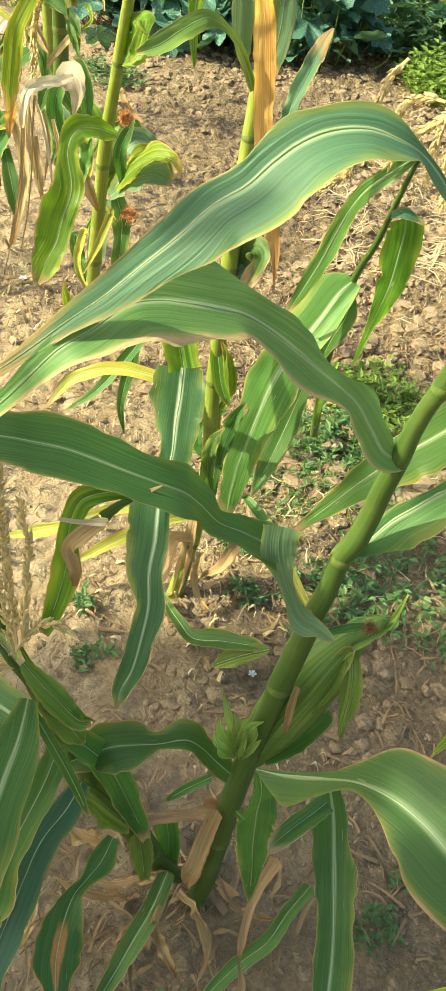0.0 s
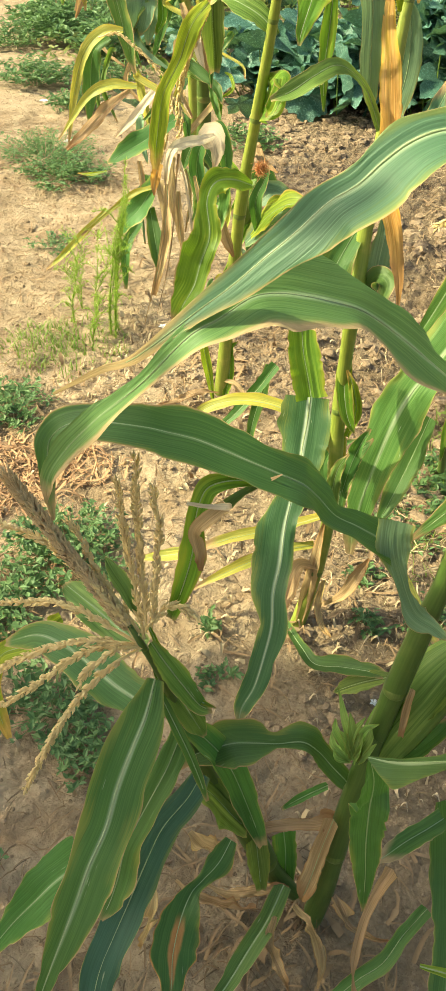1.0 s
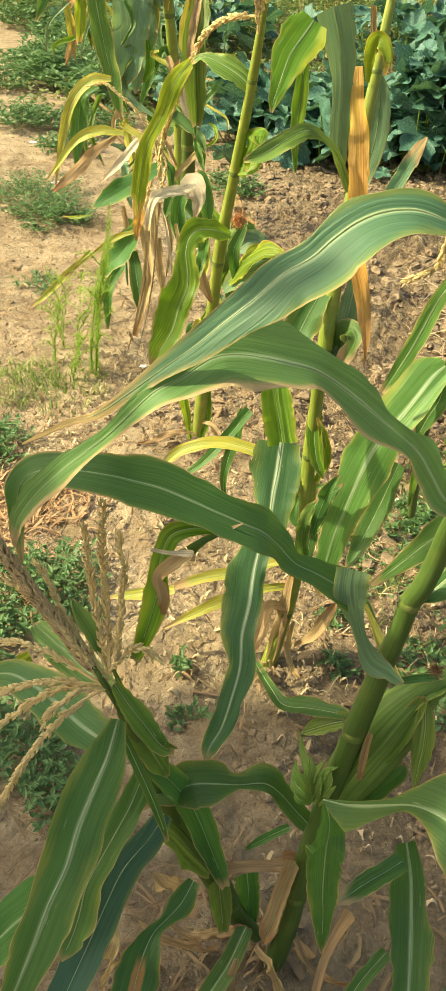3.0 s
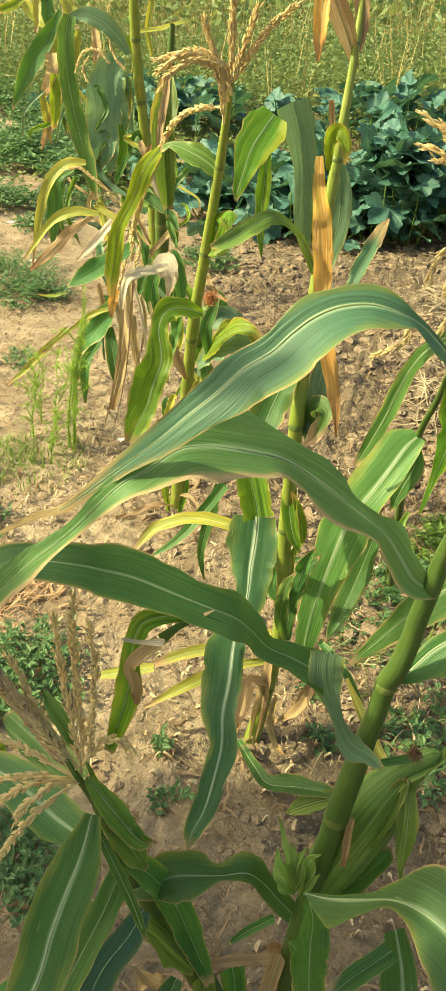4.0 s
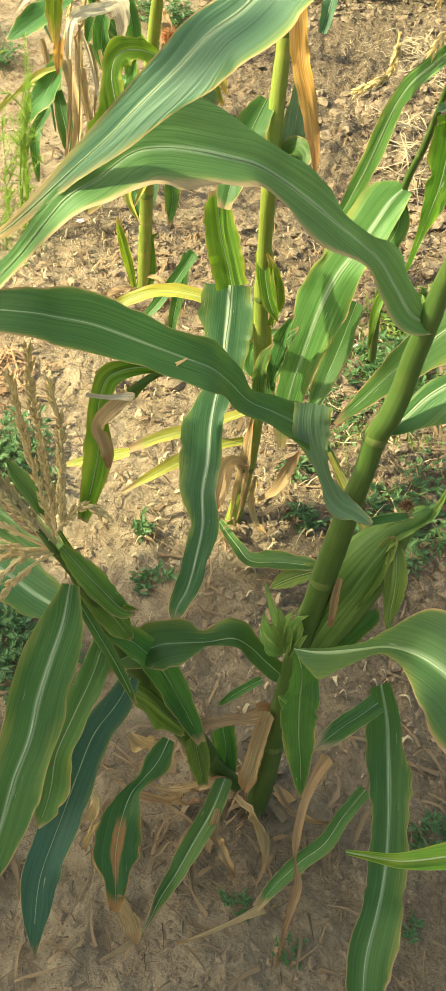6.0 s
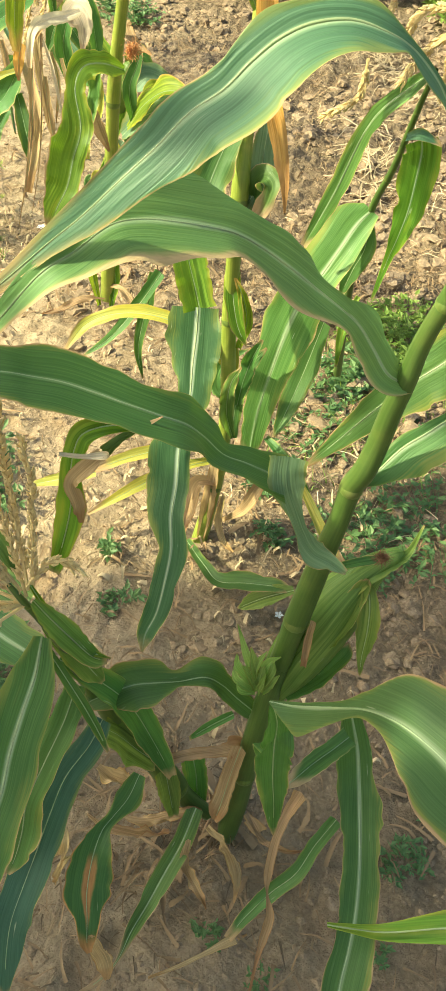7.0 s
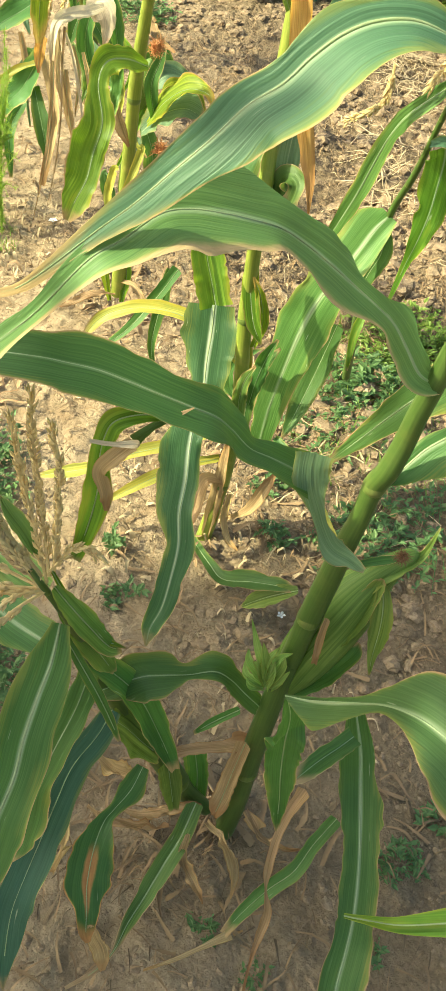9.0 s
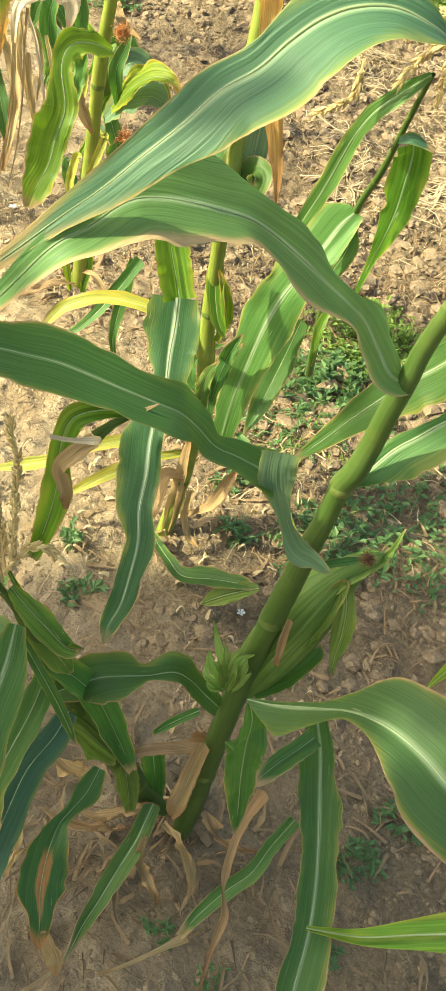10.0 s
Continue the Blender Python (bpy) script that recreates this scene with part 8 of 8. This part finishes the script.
tassel(side_plant, [(0.690, 0.400, 1.120, 0.7), (0.660, 0.450, 1.250, 0.5), (0.600, 0.540, 1.340, 0.6), (0.245, 0.620, 1.383, 0.7)], r=0.0035, density=1.2)


# ---- weeds ----
def weed(x, y, radius, tall, count, seed, label, material=M_WEED, leaf_len=0.018):
    """A low bushy weed: thin branching stems set with many small oval leaves."""
    rng = random.Random(seed)
    owner = new("weed")
    owner.location = (x, y, 0)
    tagged(owner, label, "weed", "low weeds on the soil")
    verts, faces = [], []
    stems, stem_faces = [], []
    for _ in range(count):
        q, reach = rng.uniform(0, 6.283), radius * math.sqrt(rng.random())
        dx, dy = math.cos(q) * reach, math.sin(q) * reach
        top = tall * (1.05 - 0.6 * reach / radius) * rng.uniform(0.5, 1.1)
        h = height(x + dx * 0.4, y + dy * 0.4)
        root, tip = Vector((x + dx * 0.35, y + dy * 0.35, h)), Vector((x + dx, y + dy, height(x + dx, y + dy) + top))
        b = len(stems)
        w = Vector((-math.sin(q), math.cos(q), 0)) * 0.0011
        stems += [root - w, root + w, tip + w * 0.5, tip - w * 0.5]
        stem_faces.append((b, b + 1, b + 2, b + 3))
        for k in range(rng.randint(4, 7)):
            s = rng.uniform(0.35, 1.0)
            p = root.lerp(tip, s)
            a = rng.uniform(0, 6.283)
            d = Vector((math.cos(a), math.sin(a), rng.uniform(-0.2, 0.7))).normalized()
            side = d.cross(Vector((rng.uniform(-0.4, 0.4), rng.uniform(-0.4, 0.4), 1))).normalized()
            ln = leaf_len * rng.uniform(0.6, 1.3)
            up = side.cross(d) * ln * 0.12
            b = len(verts)
            verts += [p, p + d * ln * 0.45 + side * ln * 0.27 + up, p + d * ln, p + d * ln * 0.45 - side * ln * 0.27 + up, p + d * ln * 0.5]
            faces += [(b, b + 1, b + 4), (b + 1, b + 2, b + 4), (b + 2, b + 3, b + 4), (b + 3, b, b + 4)]
    link_mesh("stem", np.array([v[:] for v in stems]), stem_faces, material, owner)
    link_mesh("foliage", np.array([v[:] for v in verts]), faces, material, owner, smooth=False)
    return owner


def grass_tuft(x, y, radius, tall, count, seed, label, material=M_GRASS):
    """Thin upright blades in a loose tuft."""
    rng = random.Random(seed)
    verts, faces = [], []
    for _ in range(count):
        q, reach = rng.uniform(0, 6.283), radius * rng.random() ** 0.7
        px, py = x + math.cos(q) * reach, y + math.sin(q) * reach
        a, lean, ln = rng.uniform(0, 6.283), rng.uniform(0.3, 1.6), tall * rng.uniform(0.4, 1.1)
        w = rng.uniform(0.0012, 0.003)
        z = height(px, py)
        b = len(verts)
        for i in range(4):
            s = i / 3
            r = lean * ln * s * s * 0.8
            c = (px + math.cos(a) * r, py + math.sin(a) * r, z + ln * s * (1 - 0.25 * lean * s))
            ww = w * (1 - 0.85 * s)
            verts += [(c[0] - math.sin(a) * ww, c[1] + math.cos(a) * ww, c[2]), (c[0] + math.sin(a) * ww, c[1] - math.cos(a) * ww, c[2])]
        faces += [(b, b + 1, b + 3, b + 2), (b + 2, b + 3, b + 5, b + 4), (b + 4, b + 5, b + 7, b + 6)]
    ob = link_mesh("grass_tuft", np.array(verts), faces, material)
    return tagged(ob, label, "grass", "grass tufts", kind="stuff")


def feather_weed(x, y, tall, seed, lean=(0.05, 0.0), loose=0.0):
    """A tall lacy weed: thin wavering stems with side shoots, all set with short soft needles."""
    rng = random.Random(seed)
    owner = new("feathery_weed")
    owner.location = (x, y, 0)
    tagged(owner, "tall bright green feathery weed beside the maize", "weed", "tall feathery weeds")
    z0 = height(x, y)
    shoots = []
    for k in range(3):
        sway = [(rng.uniform(-1, 1) * (0.010 + 0.03 * loose), rng.uniform(-1, 1) * (0.010 + 0.03 * loose)) for _ in range(5)]
        top = tall * rng.uniform(0.75, 1.0)
        shoots.append(spline([(x + lean[0] * q * q + sway[i][0] * q, y + lean[1] * q + sway[i][1] * q, z0 + top * q) for i, q in enumerate((0, 0.25, 0.5, 0.75, 1.0))], 8))
    for k in range(int(6 + 16 * loose)):
        a = shoots[rng.randrange(3)]
        p, q, ln = a[rng.randrange(6, len(a) - 4)], rng.uniform(0, 6.283), tall * rng.uniform(0.08, 0.14 + 0.1 * loose)
        shoots.append(spline([p, p + np.array((math.cos(q) * 0.45, math.sin(q) * 0.45, 0.5)) * ln, p + np.array((math.cos(q), math.sin(q), rng.uniform(0.1, 0.9))) * ln], 5))
    verts, faces = [], []
    for a in shoots:
        v, f, uv = tube(a, np.linspace(0.0014, 0.0006, len(a)), 4)
        link_mesh("stem", v, f, M_FEATHER, owner)
        far = np.linalg.norm(np.diff(a, axis=0), axis=1).sum()
        for _ in range(int(far * (1000 - 600 * loose))):
            at = rng.random() * (len(a) - 1.001)
            p = Vector(a[int(at)] * (1 - at % 1) + a[int(at) + 1] * (at % 1))
            q = rng.uniform(0, 6.283)
            d = Vector((math.cos(q), math.sin(q), rng.uniform(0.0, 1.4))).normalized()
            ln = rng.uniform(0.007, 0.020)
            w = d.cross(Vector((0, 0, 1))).normalized() * 0.0008
            b = len(verts)
            verts += [p - w, p + w, p + d * ln * 0.6 + w, p + d * ln]
            faces += [(b, b + 1, b + 2, b + 3)]
    link_mesh("foliage", np.array([v[:] for v in verts]), faces, M_FEATHER, owner, smooth=False)


weed(-1.904, 4.321, 0.34, 0.13, 280, 1, "low dark green weed patch on the path")
weed(-1.677, 4.102, 0.22, 0.12, 70, 2, "low dark green weed patch on the path")
weed(-1.034, 2.138, 0.17, 0.08, 120, 3, "low green weed on the path's edge", leaf_len=0.022)
weed(-0.586, 1.567, 0.19, 0.11, 190, 4, "low dark green weed under the tassel", leaf_len=0.021)
weed(-0.7, 1.344, 0.17, 0.10, 140, 5, "low dark green weed beside the tassel plant", leaf_len=0.021)
weed(-0.433, 1.14, 0.15, 0.06, 100, 6, "low dark green weed in the shade", leaf_len=0.02)
weed(-0.302, 1.05, 0.10, 0.05, 60, 7, "low dark green weed in the shade")
weed(-0.567, 0.9, 0.07, 0.03, 22, 8, "small sparse green weed in the soil")
weed(0.436, 2.338, 0.20, 0.06, 210, 9, "low green creeping weed among the clods", M_GRASS, leaf_len=0.022)
weed(0.354, 2.134, 0.18, 0.045, 130, 10, "low green creeping weed beside the maize", leaf_len=0.025)
weed(0.254, 1.929, 0.16, 0.035, 60, 11, "low green creeping weed beside the maize")
weed(0.534, 1.624, 0.25, 0.04, 100, 12, "dark green creeping weed in the soil", leaf_len=0.02)
weed(0.374, 1.539, 0.16, 0.035, 60, 13, "dark green creeping weed in the soil", leaf_len=0.02)
weed(0.668, 1.83, 0.26, 0.03, 65, 14, "dark green creeping weed in the soil", leaf_len=0.018)
weed(-0.178, 1.42, 0.025, 0.09, 10, 15, "small upright green seedling in the soil")
weed(-0.124, 1.293, 0.05, 0.02, 12, 16, "small green seedling in the soil")
weed(0.532, 0.95, 0.05, 0.015, 14, 17, "small dark green weed in the shade")
weed(0.456, 0.848, 0.05, 0.02, 30, 18, "small dark green weed in the shade", leaf_len=0.012)
for k, (wx, wy) in enumerate(((0.165, 0.69), (0.245, 0.64), (0.145, 0.70), (0.36, 0.65), (0.42, 0.70))):
    weed(wx, wy, 0.03, 0.012, 9, 90 + k, "tiny dark green seedling in the shaded soil", leaf_len=0.010)
weed(0.135, 1.684, 0.05, 0.04, 18, 19, "small green weed at the stem's foot")
weed(-2.204, 3.203, 0.14, 0.05, 40, 20, "sparse green weed on the path")
weed(-1.419, 3.289, 0.14, 0.05, 40, 21, "sparse green weed on the path")
weed(0.162, 1.532, 0.05, 0.04, 20, 22, "small green weed at the stem's foot")
weed(-0.41, 0.79, 0.045, 0.05, 12, 23, "small green seedling in the shade")
weed(-0.35, 0.67, 0.03, 0.025, 8, 24, "small green seedling in the shade")
weed(-2.15, 5.83, 0.35, 0.2, 160, 51, "bushy dark green weed beside the maize", M_WEED, 0.035)
weed(-1.68, 4.06, 0.28, 0.12, 150, 52, "low dark green weed patch on the path", M_WEED, 0.026)
weed(-3.16, 7.6, 0.45, 0.3, 170, 53, "bushy dark green weed beside the path", M_WEED, 0.05)
weed(-0.95, 4.9, 0.22, 0.10, 90, 54, "low green weed behind the maize", M_WEED, 0.03)
grass_tuft(-0.98, 2.52, 0.20, 0.05, 380, 1, "light green grass on the path's edge")
grass_tuft(-1.10, 2.50, 0.16, 0.05, 200, 2, "light green grass on the path's edge")
grass_tuft(0.415, 2.248, 0.26, 0.05, 220, 3, "sparse green grass beside the maize")
grass_tuft(0.362, 1.911, 0.28, 0.04, 220, 4, "sparse green grass beside the maize")
feather_weed(-0.871, 2.66, 0.62, 1, (0.08, 0.0))
feather_weed(-0.885, 2.64, 0.55, 2, (0.08, 0.0))
feather_weed(-0.86, 2.62, 0.45, 5, (0.05, 0.02))
feather_weed(-0.98, 2.74, 0.36, 3, (0.07, 0.02), 1.0)
feather_weed(-1.06, 2.80, 0.32, 4, (-0.04, 0.02), 1.0)
feather_weed(-1.03, 2.66, 0.28, 6, (0.02, 0.02), 1.0)
feather_weed(-0.93, 2.58, 0.22, 7, (0.09, 0.02), 1.0)


def blossom(x, y, z, size):
    """A small white five-petalled flower or its crumpled remains."""
    verts, faces = [], []
    for k in range(5):
        q = 1.257 * k
        b = len(verts)
        c, s = math.cos(q), math.sin(q)
        verts += [(x, y, z), (x + size * (0.6 * c - 0.35 * s), y + size * (0.6 * s + 0.35 * c), z + size * 0.35), (x + size * c, y + size * s, z + size * 0.3), (x + size * (0.6 * c + 0.35 * s), y + size * (0.6 * s - 0.35 * c), z + size * 0.35)]
        faces.append((b, b + 1, b + 2, b + 3))
    ob = link_mesh("white_flower", np.array(verts), faces, M_PETAL)
    return tagged(ob, "small white flower on the soil", "flower", "white flowers")


for fx, fy, fs in ((0.227, 2.201, 0.011), (-0.72, 2.711, 0.016), (0.202, 1.318, 0.010), (-2.346, 5.281, 0.03), (-1.866, 4.551, 0.03)):
    blossom(fx, fy, height(fx, fy) + 0.012, fs)


# ---- squash vines behind the maize ----
def squash_leaf_mesh(seed):
    """A broad, shallowly lobed leaf, cupped, with puckered blade, 1 across; its stalk end at the origin."""
    rng = random.Random(seed)
    verts, faces = [], []
    rings, spokes = 5, 40
    lob = rng.uniform(0, 6.28)
    verts.append((0, 0, 0.0))
    for i in range(1, rings + 1):
        r = i / rings
        for j in range(spokes):
            q = 6.283 * j / spokes
            notch = 1 - 0.65 * math.exp(-((q - math.pi) / 0.33) ** 2)
            edge = (0.46 + 0.065 * math.cos(5 * q) + 0.03 * math.cos(15 * q + lob) + 0.012 * math.cos(25 * q)) * notch
            x, y = math.cos(q) * edge * r + 0.16 * r, math.sin(q) * edge * r
            z = 0.10 * r * r - 0.05 * r * r * math.cos(5 * q) + 0.035 * r * math.sin(3 * q + lob) + 0.015 * rng.uniform(-1, 1) * r - 0.16 * max(0, r - 0.5) ** 2
            verts.append((x, y, z))
    for j in range(spokes):
        faces.append((0, 1 + j, 1 + (j + 1) % spokes))
    for i in range(rings - 1):
        for j in range(spokes):
            a, b = 1 + i * spokes + j, 1 + i * spokes + (j + 1) % spokes
            faces.append((a, a + spokes, b + spokes, b))
    me = bpy.data.meshes.new("squash_leaf")
    me.from_pydata(verts, [], faces)
    me.polygons.foreach_set("use_smooth", np.ones(len(me.polygons), bool))
    me.materials.append(M_SQUASH)
    return me


SQUASH_LEAVES = [squash_leaf_mesh(s) for s in range(5)]


def squash_vine(x, y, wide, deep, tall, count, seed):
    """A sprawling vine: leaves on upright stalks over a trailing stem."""
    rng = random.Random(seed)
    owner = new("squash_vine")
    owner.location = (x, y, 0)
    tagged(owner, "sprawling squash vine with broad blue-green leaves", "squash plant", "squash vines behind the maize")
    v, f, uv = tube(spline([(x - wide * 0.8, y - deep * 0.3, 0.05), (x, y, 0.10), (x + wide * 0.8, y + deep * 0.3, 0.05)], 8), np.full(17, 0.008), 6)
    link_mesh("vine_stem", v, f, M_GRASS, owner)
    for _ in range(count):
        dx, dy = wide * rng.gauss(0, 0.5), deep * rng.gauss(0, 0.5)
        bulge = max(0.25, 1 - 0.35 * ((dx / wide) ** 2 + (dy / deep) ** 2))
        z = tall * bulge * rng.uniform(0.25, 1.0)
        size = rng.uniform(0.12, 0.31) * (0.8 + 0.3 * bulge)
        ob = new("leaf", SQUASH_LEAVES[rng.randrange(5)])
        ob.parent = owner
        ob.matrix_basis = pose(dx, dy, z, rng.gauss(-14, 24), rng.gauss(0, 24), rng.uniform(0, 360)) @ Matrix.Diagonal((size, size, size, 1))
        if rng.random() < 0.45:
            v, f, uv = tube(spline([(x + dx * 0.8, y + dy * 0.8, 0.02), (x + dx * 0.95, y + dy * 0.95, z * 0.6), (x + dx, y + dy, z)], 4), np.full(9, 0.004), 5)
            link_mesh("leaf_stalk", v, f, M_GRASS, owner)


squash_vine(0.374, 6.784, 0.75, 0.7, 0.50, 150, 1)
squash_vine(0.02, 5.75, 0.30, 0.28, 0.62, 150, 8)
squash_vine(-0.55, 5.75, 0.5, 0.35, 0.42, 110, 9)
squash_vine(-1.041, 6.185, 0.75, 0.65, 0.42, 130, 2)
squash_vine(-0.139, 8.997, 1.1, 0.9, 0.55, 120, 4)
squash_vine(-2.322, 9.103, 1.1, 0.9, 0.50, 120, 5)
for k, (wx, wy, wr, wt) in enumerate(((-3.25, 7.3, 0.35, 0.30), (-2.85, 6.95, 0.35, 0.34), (-2.35, 6.5, 0.36, 0.34), (-2.6, 7.6, 0.45, 0.42), (-3.5, 8.5, 0.45, 0.40), (-2.9, 8.5, 0.5, 0.45), (-1.95, 6.9, 0.35, 0.40), (-4.3, 9.4, 0.5, 0.4))):
    weed(wx, wy, wr, wt, 190, 60 + k, "tall dark green bushy weed beside the path", M_WEED, 0.062)
squash_vine(1.413, 7.109, 0.7, 0.8, 0.45, 90, 7)
for k, (wx, wy, wr, wt) in enumerate(((0.62, 6.05, 0.28, 0.40), (0.95, 6.35, 0.32, 0.48), (1.15, 6.9, 0.4, 0.5), (0.75, 5.55, 0.22, 0.25))):
    weed(wx, wy, wr, wt, 170, 80 + k, "bushy mid green weed at the field's edge", M_GRASS if k % 2 else M_WEED, 0.055)
weed(0.796, 5.301, 0.25, 0.30, 120, 41, "bushy light green weed at the field's edge", M_GRASS, 0.045)
weed(1.102, 5.758, 0.3, 0.35, 120, 42, "bushy light green weed at the field's edge", M_GRASS, 0.05)
weed(-2.632, 5.744, 0.3, 0.2, 150, 43, "bushy dark green weed beside the path", M_WEED, 0.04)
weed(-2.102, 5.221, 0.22, 0.16, 110, 44, "bushy dark green weed beside the path", M_WEED, 0.035)
weed(-3.225, 6.705, 0.3, 0.22, 150, 45, "bushy dark green weed beside the path", M_WEED, 0.04)


# ---- the overgrown strip beyond ----
def far_growth(name, label, count, area, tall, leaf_len, material, seed, stems=False):
    """A wide stand of tall weeds: many upright shoots set with small leaves, in one mesh."""
    rng = np.random.default_rng(seed)
    px, py = rng.uniform(area[0], area[1], count), area[2] + (area[3] - area[2]) * rng.random(count) ** 0.8
    tops = tall * rng.uniform(0.35, 1.1, count) * (0.7 + 0.6 * np.array([noise.noise((x * 0.6, y * 0.6, 6.0)) for x, y in zip(px, py)]).clip(-0.5, 0.8))
    each = 3 if stems else 9
    x, y, top = np.repeat(px, each), np.repeat(py, each), np.repeat(tops, each)
    n = len(x)
    share = np.tile(np.linspace(0.12, 1.0, each), count)
    q = rng.uniform(0, 6.283, n)
    ln = leaf_len * rng.uniform(0.5, 1.4, n)
    if stems:
        d = np.stack([np.cos(q) * 0.25, np.sin(q) * 0.25, np.ones(n)], -1)
        p = np.stack([x, y, np.zeros(n)], -1)
        ln = top * rng.uniform(0.7, 1.2, n)
        slim = 0.007
    else:
        d = np.stack([np.cos(q), np.sin(q), rng.uniform(-0.3, 1.0, n)], -1)
        spread = 0.10 * rng.normal(size=(n, 2))
        p = np.stack([x + spread[:, 0], y + spread[:, 1], top * share], -1)
        slim = 0.20
    d = unit(d)
    s = unit(np.cross(d, rng.normal(size=(n, 3)))) * (ln * slim)[:, None]
    v = np.stack([p, p + d * (ln * 0.5)[:, None] + s, p + d * ln[:, None], p + d * (ln * 0.5)[:, None] - s], 1).reshape(-1, 3)
    f = np.arange(n * 4).reshape(-1, 4)
    ob = link_mesh(name, v, f, material, smooth=False)
    return tagged(ob, label, "weeds", kind="stuff")


far_growth("far_weeds", "dense light green weeds behind the squash", 26000, (-8, 5, 9.3, 17), 0.75, 0.055, M_FAR, 1)
far_growth("far_weeds", "dense light green weeds far behind", 8000, (-22, 16, 17, 40), 1.1, 0.24, M_FAR, 2)
far_growth("far_dry_stems", "dry yellowish stems standing in the weeds", 7500, (-14, 10, 9.6, 34), 1.15, 0.2, M_FARDRY, 3, True)
far_growth("low_weeds", "low mixed green weeds round the squash", 1500, (-2.9, 3.0, 6.0, 9.6), 0.22, 0.05, M_FAR, 4)


# ---- unseen trees, added only to cast shade over the front plants ----
def shade_caster(x, y, tall, spread, seed, scatter=0.17, leaves=230):
    """An added light blocker, out of view, in the shape of a small broadleaf tree: tapered trunk, forking limbs, a
    crown of many leaves with gaps.
    """
    rng = random.Random(seed)
    owner = new("tree")
    owner.location = (x, y, 0)
    tagged(owner, "unseen tree added to shade the front plants", "tree")
    a = spline([(x, y, 0, 70), (x + 0.05, y, tall * 0.3, 55), (x, y + 0.05, tall * 0.6, 40)], 8)
    v, f, uv = tube(a[:, :3], a[:, 3] / 1000, 10)
    link_mesh("trunk", v, f, M_BARK, owner)
    verts, faces = [], []
    for k in range(26):
        q, up = rng.uniform(0, 6.283), rng.uniform(0.12, 1.0)
        reach = spread * math.sin(math.pi * (0.25 + 0.6 * up)) * rng.uniform(0.6, 1.05)
        end = (x + math.cos(q) * reach, y + math.sin(q) * reach, tall * (0.66 + 0.34 * up))
        b = spline([(x, y, tall * (0.55 + 0.1 * up), 18), (x + math.cos(q) * reach * 0.5, y + math.sin(q) * reach * 0.5, tall * (0.60 + 0.28 * up), 11), (*end, 4)], 5)
        v, f, uv = tube(b[:, :3], b[:, 3] / 1000, 6)
        link_mesh("limb", v, f, M_BARK, owner)
        for _ in range(leaves):
            s = rng.randrange(4, len(b))
            p = Vector(b[s, :3]) + Vector((rng.gauss(0, scatter), rng.gauss(0, scatter), rng.gauss(0, scatter)))
            d = Vector((rng.gauss(0, 1), rng.gauss(0, 1), rng.gauss(0, 0.6))).normalized()
            w = d.cross(Vector((rng.gauss(0, 1), rng.gauss(0, 1), 1))).normalized()
            ln = rng.uniform(0.06, 0.12)
            i = len(verts)
            verts += [p, p + d * ln * 0.45 + w * ln * 0.3, p + d * ln, p + d * ln * 0.45 - w * ln * 0.3]
            faces.append((i, i + 1, i + 2, i + 3))
    link_mesh("crown", np.array([v[:] for v in verts]), faces, M_WEED, owner, smooth=False)


# added blockers, set by where their shade lands on the ground
shade_caster(-1.3, -0.28, 2.6, 0.42, 5)
shade_caster(-3.0, -0.02, 3.4, 0.36, 6, 0.12, 115)
shade_caster(-3.1, 0.27, 3.4, 0.12, 9, 0.06)
shade_caster(-2.35, -0.28, 2.7, 0.26, 7, 0.17, 110)
